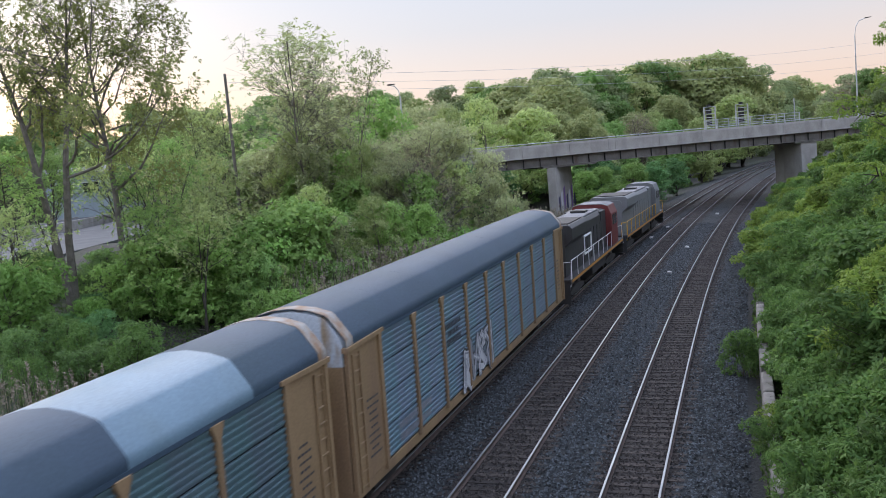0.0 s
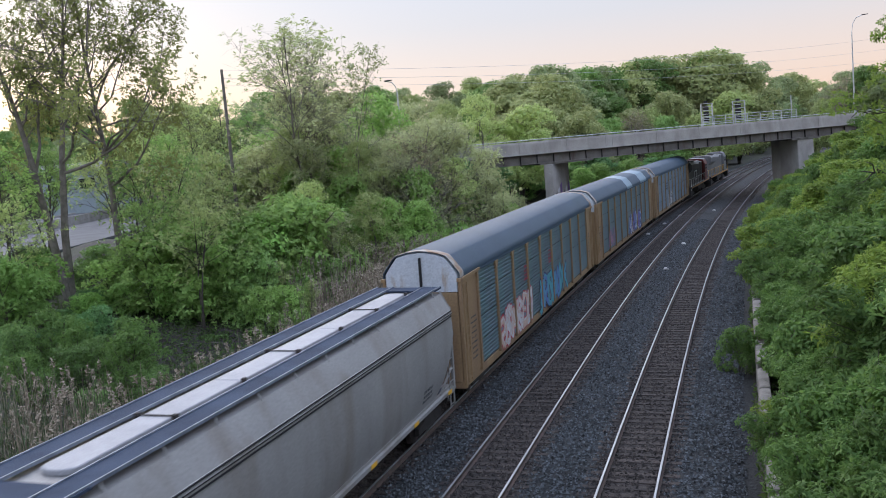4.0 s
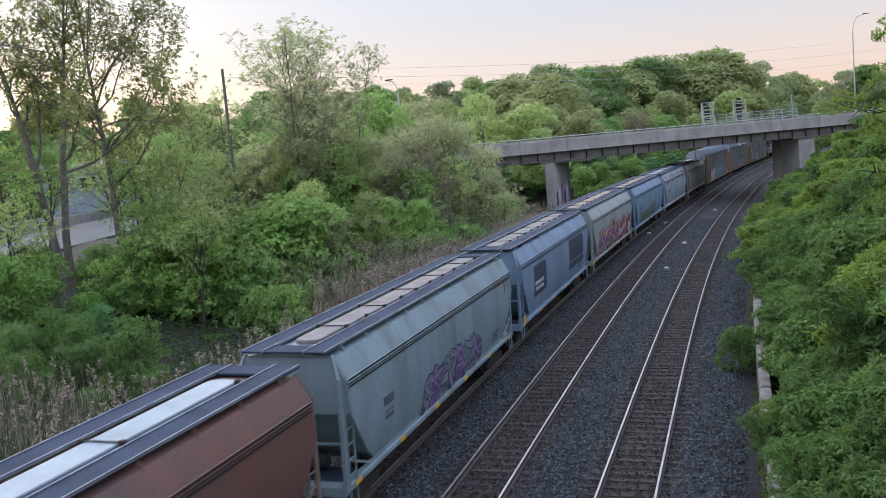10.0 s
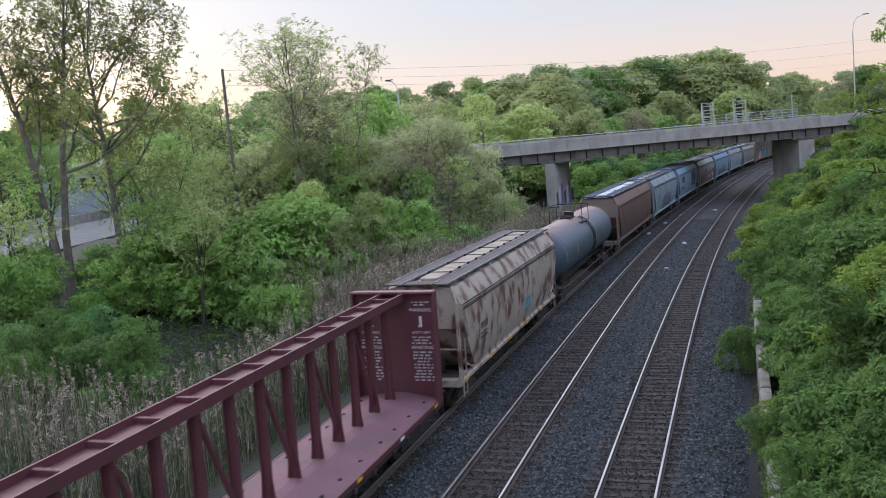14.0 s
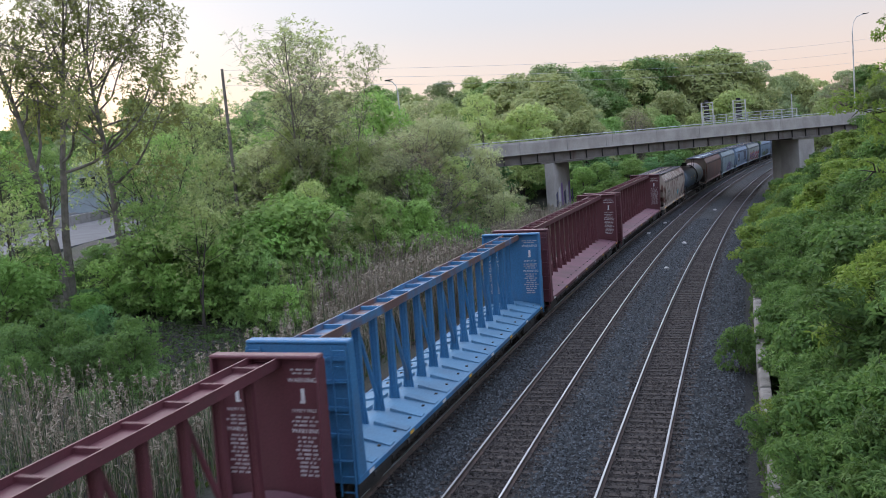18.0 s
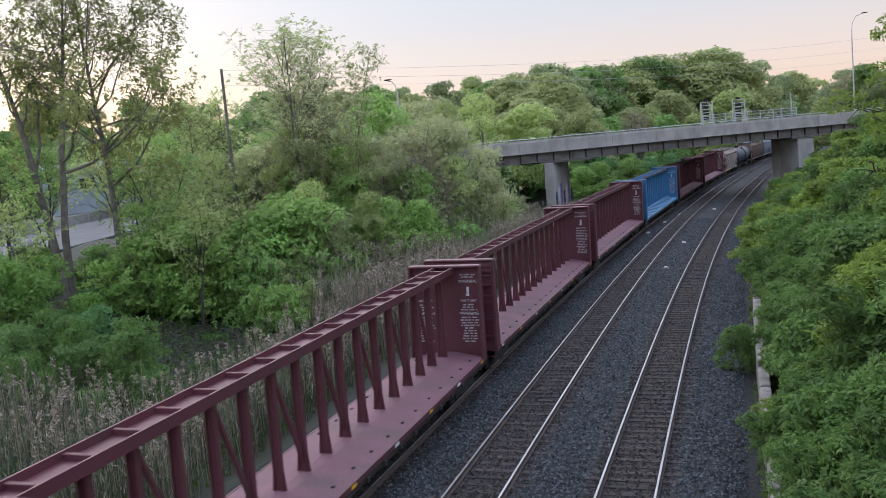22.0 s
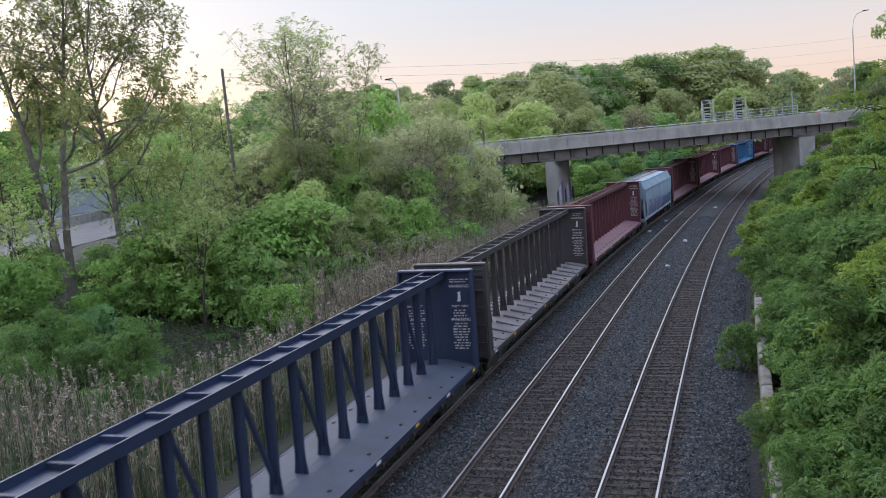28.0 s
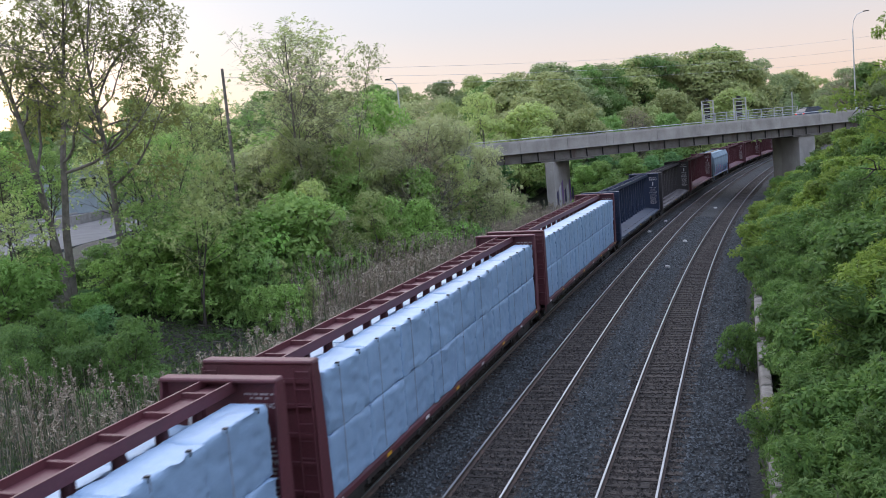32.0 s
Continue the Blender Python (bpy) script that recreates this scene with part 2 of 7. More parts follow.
def build_ground():
    se = np.concatenate([np.arange(-150, 10, 10), np.arange(10, 140, 1.0), np.arange(140, 300, 5), np.arange(300, 1500, 50)])
    ee = np.concatenate([np.arange(-1500, -200, 100), np.arange(-200, -60, 7), np.arange(-60, -14, 2), np.arange(-14, 14, 0.3), np.arange(14, 60, 2), np.arange(60, 200, 10), np.arange(200, 900, 90)])
    s, e = np.meshgrid(se, ee, indexing="ij")
    x, y, _ = on_line(s, e)
    z = ground_height(s, e)
    n, k = s.shape
    v = np.stack([x, y, z], -1).reshape(-1, 3)
    i = np.arange(n * k).reshape(n, k)
    f = np.stack([i[:-1, :-1], i[:-1, 1:], i[1:, 1:], i[1:, :-1]], -1).reshape(-1, 4)
    me = bpy.data.meshes.new("ground")
    me.from_pydata(v.tolist(), [], f.tolist())
    me.materials.append(M["soil"])
    me.materials.append(M["ballast"])
    mid = (e[:-1, :-1] + 0.2 - np.where(e[:-1, :-1] > 0, 0.0022, 0.0048) * np.clip(s[:-1, :-1], 0, 300)).reshape(-1)
    me.materials.append(M["ballast_dirty"])
    kind = ((mid > -8.8) & (mid < 7.3)).astype(np.int32)
    for e0 in (-4.03, 0.0, 3.88):
        kind[np.abs(mid - e0) < 0.95] = 2
    me.polygons.foreach_set("material_index", kind)
    me.shade_smooth()
    return tagged(new("ground", me), "crushed grey ballast bed between weedy soil banks", "ground", kind="structure")


build_ground()


def build_track(name, label, s0, s1, ties_from, ties_to):
    """Two rails with bright running heads; each tie is a piece of its own."""
    bed = tagged(new("railway_track"), label, "railway track", "tracks of the line", "structure")
    for side in (-1, 1):
        head, foot = Shape(), Shape()
        ss = np.concatenate([np.arange(s0, 12, 20), np.arange(12, 200, 4), np.arange(200, s1, 10)])
        for shape, outline in ((head, [(-0.036, -0.012), (0.036, -0.012), (0.028, 0.0), (-0.028, 0.0)]),
                               (foot, [(-0.075, -0.17), (0.075, -0.17), (0.07, -0.155), (0.012, -0.13), (0.012, -0.045), (0.036, -0.035), (0.036, -0.0125),
                                       (-0.036, -0.0125), (-0.036, -0.035), (-0.012, -0.045), (-0.012, -0.13), (-0.07, -0.155)])):
            rings = []
            for s in ss:
                m = track_pose(name, float(s))
                rings.append([m @ Vector((side * GAUGE / 2 + a, 0, b)) for a, b in outline])
            shape.loft(rings)
        part("rail", foot, M["rail_side"], bed, "rusty web and foot of a rail")
        part("rail_head", head, M["rail"], bed, "bright worn running surface")
    ties = []
    for k in range(3):
        t = Shape().box(-1.3, 1.3, -0.115, 0.115, -0.36, -0.185)
        me = t.mesh("tie", 0.012)
        me.materials.append(M["tie"])
        ties.append(me)
    rnd = random.Random(name)
    s = ties_from
    while s < ties_to:
        m = track_pose(name, s) @ pose(rnd.uniform(-0.05, 0.05), 0, rnd.uniform(-0.012, 0.006), rnd.uniform(-1, 1), 0, rnd.uniform(-1.5, 1.5))
        o = new("tie", rnd.choice(ties))
        o.parent, o.matrix_basis = bed, m
        s += rnd.gauss(0.53, 0.015)
    return bed


build_track("middle", "railway track with bright rails on dark weathered ties", -120, 640, 1, 175)
build_track("right", "railway track with bright rails on dark weathered ties", -120, 640, 1, 170)
build_track("train", "railway track under a passing freight train", -120, 640, 4, 130)

# ---- the overbridge ----
BRIDGE_A, BRIDGE_B = Vector((-19.9, 103.0, 0)), Vector((6.0, 121.9, 0))
BU = (BRIDGE_B - BRIDGE_A).normalized()
BN = Vector((-BU.y, BU.x, 0))
BRIDGE = Matrix(((BU.x, BN.x, 0, BRIDGE_A.x), (BU.y, BN.y, 0, BRIDGE_A.y), (0, 0, 1, 0), (0, 0, 0, 1)))   # x along the deck, y away from the camera
DECK_Z, DECK_W, DECK_0, DECK_1 = 8.36, 12.5, -14.0, 58.0


def build_bridge():
    b = thing("road_bridge", "weathered concrete road bridge over the railway", "bridge", m=BRIDGE)
    x = -21.0
    rim = [(0, 7.72), (0.3, 7.72), (0.3, 8.75), (0.27, 9.07), (0.04, 9.07), (0, 8.85)]
    while x < 90:
        part("parapet_panel", Shape().prism(rim, x + 0.012, x + 5.988, "x"), M["concrete"], b, bevel=0.012)
        part("parapet_panel", Shape().prism([(DECK_W - a, z) for a, z in rim], x + 0.012, x + 5.988, "x"), M["concrete"], b, bevel=0.012)
        x += 6
    part("parapet_pilaster", Shape().box(8.1, 8.5, -0.05, 0.33, 7.7, 9.12), M["concrete"], b, bevel=0.02)
    part("drip_ledge", Shape().box(DECK_0, DECK_1, -0.10, 0.35, 7.58, 7.718), M["concrete"], b, bevel=0.02)
    part("deck", Shape().box(DECK_0, DECK_1, 0.352, DECK_W - 0.3, 7.6, DECK_Z - 0.06), M["concrete"], b)
    part("roadway", Shape().box(-34.0, 90, 0.302, DECK_W - 0.302, DECK_Z - 0.055, DECK_Z), M["asphalt"], b)
    girder = M["girder"]
    for k in range(5):
        y = 0.25 + k * (DECK_W - 1.0) / 4
        part("girder", Shape().prism([(y, 6.5), (y + 0.46, 6.5), (y + 0.46, 6.56), (y + 0.26, 6.58), (y + 0.26, 7.5), (y + 0.46, 7.52), (y + 0.46, 7.575), (y, 7.575), (y, 7.52), (y + 0.2, 7.5), (y + 0.2, 6.58), (y, 6.56)],
                                     DECK_0, DECK_1, "x"), girder, b, "painted steel girder")
    x = DECK_0 + 0.7
    while x < DECK_1:
        part("stiffener", Shape().box(x - 0.03, x + 0.03, 0.262, 0.449, 6.565, 7.515), M["dark_steel"], b)
        x += 2.1
    # the two piers: a wall along the line on one side, a square-set wall on the other
    t = BRIDGE.inverted().to_3x3() @ Vector((math.sin(radians(4.6)), math.cos(radians(4.6)), 0))
    for name, corner, way, wide, length, label in (("pier", Vector((0.1, 0.5, 0)), t, 1.05, 7.5, "pale concrete pier with painted tags"), ("pier", Vector((36.0, 0.45, 0)), Vector((0, 1, 0)), 2.5, 5.2, "shaded concrete pier with rusty corner")):
        side = Vector((way.y, -way.x, 0))
        p = [corner, corner + side * wide, corner + side * wide + way * length, corner + way * length]
        s = Shape().prism([(q.x, q.y) for q in p], -1.4, 6.30, "z")
        part(name, s, M["concrete"], b, label, bevel=0.06)
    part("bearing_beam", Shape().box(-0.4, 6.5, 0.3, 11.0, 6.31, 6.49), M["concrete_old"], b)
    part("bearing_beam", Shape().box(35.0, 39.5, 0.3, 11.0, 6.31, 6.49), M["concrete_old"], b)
    q = Vector((0.1, 0.5, 0)) + Vector((t.y, -t.x, 0)) * 1.056
    for k in range(7):
        a = q + t * (0.5 + k * 1.2)
        c = q + t * (1.3 + k * 1.2)
        h = 3.0 + 0.5 * (k % 3)
        part("graffiti", Shape().add([(a.x, a.y, 1.2), (c.x, c.y, 1.2), (c.x, c.y, h), (a.x, a.y, h - 0.3)], [(0, 1, 2, 3)]), M[("g_navy", "g_white", "g_purple")[k % 3]], b)
    part("rust_streak", Shape().box(35.93, 36.4, 0.38, 0.445, -1.2, 2.4), M["rust_corner"], b, "rust-orange stained corner")
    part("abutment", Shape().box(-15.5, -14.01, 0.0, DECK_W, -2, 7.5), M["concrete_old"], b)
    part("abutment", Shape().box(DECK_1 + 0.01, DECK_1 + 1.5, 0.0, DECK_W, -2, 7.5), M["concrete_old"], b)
    part("slope_paving", Shape().prism([(-14.0, 6.4), (-14.0, -2.0), (-2.5, -2.0), (-2.5, -0.6), (-12.5, 6.0)], 0.6, DECK_W - 0.6), M["soil"], b, "bare shaded earth slope under the deck")
    rail = Shape().tube((-21, 0.16, 9.28), (90, 0.16, 9.28), 0.045)
    part("hand_rail", rail, M["galv"], b, "thin galvanised rail on the parapet")
    x = -20.5
    while x < 90:
        part("rail_post", Shape().box(x - 0.03, x + 0.03, 0.13, 0.19, 9.071, 9.28), M["galv"], b)
        x += 3.0
    y = DECK_W - 0.15
    fence = [30.3, 32.1, 34.0, 35.6, 37.6, 39.8, 42.0, 43.4, 46.0]
    for z in (9.55, 9.95, 10.35):
        part("service_rail", Shape().tube((30.3, y, z), (46.0, y, z), 0.04, seg=6), M["galv"], b)
    for x in fence:
        part("service_post", Shape().box(x - 0.05, x + 0.05, y - 0.05, y + 0.05, 9.071, 10.4), M["galv"], b)
    part("marker_post", Shape().tube((45.2, y, 9.07), (45.2, y, 12.4), 0.07), M["galv"], b)


def build_approach():
    """The road goes on along a bank at either end of the bridge."""
    for x0, x1, name in ((-34.0, -15.51, "road_embankment"), (59.51, 92, "road_embankment")):
        s = Shape().prism([(-7.5, 0.0), (0.0, 7.7), (DECK_W, 7.7), (DECK_W + 7.5, 0.0)], x0, x1, "x")
        ob = part(name, s, M["soil"])
        ob.matrix_basis = BRIDGE
        tagged(ob, "grassy bank that carries the road", "embankment", kind="structure")


def build_signal(x, w):
    y = DECK_W + 0.1
    sg = thing("railway_signal", "railway signal bracket with dark lamp heads on the bridge", "railway signal", "signals on the bridge", m=BRIDGE)
    for a in (x, x + w):
        part("post", Shape().box(a - 0.07, a + 0.07, y, y + 0.14, 8.4, 12.2), M["galv"], sg)
    for z in (9.7, 10.2, 10.7, 11.2, 11.7, 12.15):
        part("rung", Shape().box(x + 0.07, x + w - 0.07, y + 0.03, y + 0.09, z - 0.045, z + 0.045), M["galv"], sg)
    for z in (9.95, 10.75, 11.55):
        part("lamp_head", Shape().box(x + w * 0.3, x + w * 0.72, y + 0.15, y + 0.35, z - 0.32, z + 0.32).tube((x + w * 0.5, y + 0.35, z), (x + w * 0.5, y + 0.7, z + 0.02), 0.16), M["dark_steel"], sg)
    part("finial", Shape().box(x + w * 0.35, x + w * 0.65, y + 0.16, y + 0.3, 12.2, 12.5), M["dark_steel"], sg)


M["girder"] = mat("girder_paint", (0.18, 0.165, 0.15), (0.12, 0.11, 0.10), 0.8, scale=0.8, fine=20, stain=(0.09, 0.06, 0.045), stain_scale=1.2, stain_at=(0.55, 0.75), streak=4)
M["rust_corner"] = mat("rust_orange", (0.30, 0.13, 0.06), (0.20, 0.09, 0.05), 0.95, scale=3, fine=20, bump=0.4)

# ---- the train ----
TIMES = np.arange(0, 32.01, 0.05)
SPEED = np.interp(TIMES, (0, 6, 12, 18, 25, 32), (17.437, 17.580, 17.195, 16.283, 15.283, 15.212))
GONE = np.concatenate([[0], np.cumsum((SPEED[1:] + SPEED[:-1]) / 2 * 0.05)])
GONE -= np.interp(16, TIMES, GONE)
# where the cars are coupled, in metres along the train
COUPLERS = [371.2, 347.4, 325.9, 296.5, 266.4, 236.6, 216.7, 197.2, 178.0, 158.9, 139.8, 121.0, 101.0, 81.2, 61.7,
            36.5, 11.5, -13.2, -38.2, -63.1, -87.6, -107.8, -132.2, -156.7, -181.7, -206.9, -232.5, -257.2]
TRAIN = []


def paint(name, c, dirt=(0.16, 0.14, 0.12), at=(0.52, 0.75), size=0.9, streak=5.0, rough=0.55, **k):
    return mat(name, c, tuple(v * 0.86 for v in c), rough, scale=0.5, fine=18, bump=0.06, stain=dirt, stain_scale=size, stain_at=at, streak=streak, **k)


M.update({
    "iron": mat("sooty_iron", (0.045, 0.040, 0.036), (0.028, 0.025, 0.023), 0.8, 0.1, scale=3, fine=30),
    "wheel": mat("wheel_steel", (0.10, 0.085, 0.075), (0.06, 0.05, 0.045), 0.6, 0.5, scale=3, fine=30),
    "rack_panel": paint("blue_grey_panel", (0.155, 0.205, 0.265), (0.11, 0.21, 0.235), (0.45, 0.75), 0.8, 3, 0.5, vary=0.07),
    "rack_panel_green": paint("grey_green_panel", (0.10, 0.145, 0.17), (0.08, 0.16, 0.165), (0.45, 0.75), 0.8, 3, 0.5, vary=0.07),
    "rack_roof": paint("grey_roof", (0.050, 0.080, 0.116), (0.044, 0.074, 0.098), (0.45, 0.75), 0.4, 1, 0.6, spec=0.3),
    "rack_roof_new": paint("pale_blue_roof", (0.165, 0.255, 0.325), (0.15, 0.225, 0.27), (0.5, 0.75), 0.8, 1, 0.45),
    "tan": paint("tan_paint", (0.31, 0.205, 0.105), (0.22, 0.14, 0.085), (0.48, 0.74), 1.2, 6, 0.65),
    "white_cap": paint("white_paint", (0.50, 0.54, 0.58), (0.30, 0.22, 0.14), (0.60, 0.72), 1.6, 3, 0.6),
    "worn_cap": paint("worn_roof_edge", (0.36, 0.34, 0.31), (0.27, 0.17, 0.10), (0.42, 0.62), 2.2, 1.0, 0.7),
    # near-black for seams and tyres, and for the shade inside the autoracks
    "seam": mat("dark_seam_and_inside_shade", (0.02, 0.02, 0.022), None, 0.9, bump=0),
    "grating": mat("walkway_grating", (0.042, 0.060, 0.096), (0.028, 0.040, 0.066), 0.9, 0.0, spec=0.25, scale=1, fine=60, bump=0.4),
    "grating_brown": mat("brown_walkway", (0.085, 0.065, 0.065), (0.06, 0.045, 0.045), 0.8, scale=1, fine=60, bump=0.4),
    "hatch_tan": mat("tan_hatch", (0.30, 0.245, 0.19), (0.20, 0.16, 0.125), 0.7, scale=1.2, fine=30, vary=0.08),
    "hatch_white": mat("white_hatch", (0.33, 0.335, 0.35), (0.27, 0.275, 0.29), 0.6, scale=1.2, fine=30, vary=0.06),
    "board_edge": mat("worn_walkway_edge", (0.22, 0.25, 0.30), (0.14, 0.16, 0.20), 0.5, 0.3, scale=2, fine=40, bump=0.05),
    "hatch_blue": mat("bluish_white_hatch", (0.26, 0.33, 0.38), (0.20, 0.26, 0.30), 0.45, scale=1.2, fine=30),
    "hatch_grey": mat("dusty_grey_hatch", (0.205, 0.192, 0.188), (0.13, 0.122, 0.12), 0.7, scale=1.2, fine=30, vary=0.08),
    "panel_navy": mat("navy_panel_paint", (0.034, 0.043, 0.072), (0.045, 0.055, 0.085), 0.6, scale=1.2, fine=20),
    "reflector": mat("yellow_reflector", (0.75, 0.42, 0.02), (0.65, 0.36, 0.02), 0.4, bump=0),
    "mark_white": mat("white_lettering", (0.70, 0.70, 0.70), (0.6, 0.6, 0.6), 0.7, bump=0),
    "stencil": mat("stencil_white", (0.50, 0.47, 0.47), (0.34, 0.31, 0.31), 0.8, scale=6, fine=30, bump=0),
    "mark_dark": mat("dark_lettering", (0.045, 0.05, 0.06), (0.035, 0.04, 0.05), 0.7, bump=0),
    "maroon": paint("maroon_paint", (0.115, 0.033, 0.042), (0.07, 0.035, 0.035), (0.5, 0.8), 0.8, 3, 0.55),
    "maroon_deck": paint("faded_maroon_deck", (0.185, 0.085, 0.105), (0.11, 0.07, 0.07), (0.45, 0.75), 0.7, 1, 0.75),
    "blue_top": paint("worn_blue_chord", (0.06, 0.17, 0.31), (0.13, 0.075, 0.065), (0.38, 0.52), 0.55, 1.0, 0.65),
    "blue": paint("bright_blue_paint", (0.043, 0.170, 0.335), (0.08, 0.11, 0.155), (0.5, 0.8), 0.8, 4, 0.55),
    "blue_deck": paint("pale_blue_deck", (0.095, 0.22, 0.345), (0.085, 0.16, 0.235), (0.5, 0.8), 0.7, 1, 0.7),
    "navy": paint("navy_paint", (0.018, 0.031, 0.072), (0.015, 0.022, 0.04), (0.5, 0.8), 0.8, 4, 0.5),
    "navy_deck": paint("dull_navy_deck", (0.052, 0.066, 0.098), (0.04, 0.045, 0.06), (0.45, 0.75), 0.7, 1, 0.7),
    "char": paint("charcoal_paint", (0.055, 0.048, 0.05), (0.035, 0.03, 0.03), (0.5, 0.8), 0.8, 4, 0.6),
    "char_deck": paint("grey_worn_deck", (0.17, 0.155, 0.16), (0.09, 0.08, 0.08), (0.45, 0.75), 0.7, 1, 0.75),
    "wrap": mat("white_plastic_wrap", (0.27, 0.395, 0.56), (0.25, 0.37, 0.53), 0.42, spec=0.4, scale=0.6, fine=45, bump=0.08, dist=0.02, vary=0.05),
    "strap": mat("black_strap", (0.02, 0.02, 0.02), None, 0.6, bump=0),
    "glass": mat("dark_glass", (0.02, 0.025, 0.03), None, 0.1, bump=0),
    "loco_black": paint("black_paint", (0.030, 0.030, 0.033), (0.05, 0.045, 0.04), (0.5, 0.8), 0.7, 3, 0.5),
    "loco_red": paint("red_paint", (0.15, 0.025, 0.024), (0.14, 0.03, 0.03), (0.5, 0.8), 0.8, 4, 0.5),
    "loco_grey": paint("grey_paint", (0.17, 0.175, 0.18), (0.15, 0.15, 0.15), (0.5, 0.8), 0.8, 4, 0.5),
    "loco_roof": mat("roof_grey", (0.20, 0.20, 0.21), (0.13, 0.13, 0.14), 0.7, scale=1, fine=20),
    "loco_orange": mat("orange_stripe", (0.50, 0.24, 0.04), (0.42, 0.19, 0.03), 0.6, bump=0),
    "tank": paint("slate_tank_paint", (0.072, 0.098, 0.130), (0.055, 0.06, 0.07), (0.55, 0.75), 0.8, 2, 0.5),
})
for _n, _c in {"g_red": (0.42, 0.05, 0.08), "g_pink": (0.55, 0.22, 0.32), "g_purple": (0.20, 0.11, 0.30), "g_teal": (0.10, 0.36, 0.42), "g_white": (0.60, 0.60, 0.62),
               "g_navy": (0.04, 0.04, 0.10), "g_black": (0.03, 0.03, 0.035), "g_green": (0.17, 0.22, 0.06), "g_blue": (0.12, 0.22, 0.50), "g_cream": (0.58, 0.42, 0.34), "g_grey": (0.26, 0.27, 0.30), "g_faded": (0.16, 0.20, 0.235), "g_orange": (0.55, 0.27, 0.08)}.items():
    M[_n] = mat(_n.replace("g_", "spray_"), _c, tuple(v * 0.8 for v in _c), 0.75, scale=2, fine=20, bump=0)


def truck_meshes(axles, wheelbase, r):
    frame, wheel, axle = Shape(), Shape(), Shape()
    half = wheelbase / 2
    for x in (-1.0, 1.0):
        frame.prism([(-half - 0.28, r + 0.12), (-half - 0.28, r - 0.12), (-half + 0.3, r - 0.1), (-0.3, 0.26), (0.3, 0.26), (half - 0.3, r - 0.1), (half + 0.28, r - 0.12),
                     (half + 0.28, r + 0.12), (half - 0.25, r + 0.2), (0.4, r + 0.34), (-0.4, r + 0.34), (-half + 0.25, r + 0.2)], x - 0.08, x + 0.08, "x")
    frame.box(-1.05, 1.05, -0.2, 0.2, 0.42, 0.72)
    for x in (-0.98, 0.98):
        for k in (-0.12, 0.12):
            frame.tube((x, k, 0.3), (x, k, 0.55), 0.07)
    wheel.tube((-0.07, 0, 0), (0.07, 0, 0), r, seg=20)
    wheel.tube((-0.09, 0, 0), (-0.065, 0, 0), r + 0.025, seg=20)
    axle.tube((-1.02, 0, 0), (1.02, 0, 0), 0.075, seg=8)
    out = [(frame.mesh("truck", 0.01), M["iron"]), (wheel.mesh("wheel", smooth=True), M["wheel"]), (axle.mesh("axle"), M["iron"])]
    for me, m in out:
        me.materials.append(m)
    return [me for me, _ in out], [(-half + k * wheelbase / (axles - 1)) for k in range(axles)], r


TRUCK2, TRUCK3 = truck_meshes(2, 1.78, 0.42), truck_meshes(3, 3.6, 0.5)


def add_truck(car, y, kit=TRUCK2):
    (frame, wheel, axle), places, r = kit
    t = part("truck", frame, M["iron"], car)
    t.location = (0, y, 0)
    for k in places:
        a = part("axle", axle, M["iron"], t)
        a.location = (0, k, r)
        for side in (-1, 1):
            w = part("wheel", wheel, M["wheel"], t)
            w.location = (side * GAUGE / 2, k, r)
            w.rotation_euler = (0, 0, 0 if side > 0 else math.pi)


def add_ends(car, L, z=0.85):
    for side in (-1, 1):
        s = Shape().box(-0.09, 0.09, side * (L / 2 - 0.75), side * (L / 2 - 0.22), z - 0.08, z + 0.08).box(-0.16, 0.16, side * (L / 2 - 0.3), side * (L / 2 - 0.02), z - 0.14, z + 0.14)
        part("coupler", s, M["iron"], car, bevel=0.02)


def add_ladder(car, x, y, z0, z1, material, along_y=True, w=0.42, name="ladder"):
    s = Shape()
    a, b = ((0, w / 2), (0, -w / 2)) if along_y else ((w / 2, 0), (-w / 2, 0))
    for dx, dy in (a, b):
        s.box(x + dx - 0.02, x + dx + 0.02, y + dy - 0.02, y + dy + 0.02, z0, z1)
    n = max(2, int((z1 - z0) / 0.36))
    for k in range(n):
        z = z0 + 0.12 + k * (z1 - z0 - 0.2) / (n - 1)
        s.tube((x + a[0], y + a[1], z), (x + b[0], y + b[1], z), 0.017, seg=5)
    part(name, s, material, car)


def bars(car, x, y0, y1, z0, z1, rows, material, seed, name="lettering", facing="x", label="", fill=0.62):
    """Rows of short bars: writing too small to read. x: a number, or a function of z."""
    rnd, quads = random.Random(seed), []
    step = (z1 - z0) / rows
    at = x if callable(x) else (lambda z: x)
    for k in range(rows):
        cut = rnd.uniform(0, 0.22) * (y1 - y0)
        a, z = y0 + cut, z1 - step * (k + 0.8)
        while a < y1 - cut - 0.05:
            b = min(y1 - cut, a + (rnd.uniform(0.09, 0.14) if facing == "x" else rnd.uniform(0.06, 0.24)))
            p, q = at(z), at(z + step * fill)
            if facing == "x":
                quads.append([(p, a, z), (p, b, z), (q, b, z + step * fill), (q, a, z + step * fill)])
            else:
                quads.append([(a, p, z), (b, p, z), (b, p, z + step * fill), (a, p, z + step * fill)])
            a = b + rnd.uniform(0.035, 0.06)
    if len(quads) <= 12:
        for q in quads:
            part(name, Shape().add(q, [(0, 1, 2, 3)]), material, car, label)
        return
    s = Shape()
    for q in quads:
        s.add(q, [(0, 1, 2, 3)])
    part(name, s, material, car, label)["kind"] = "stuff"


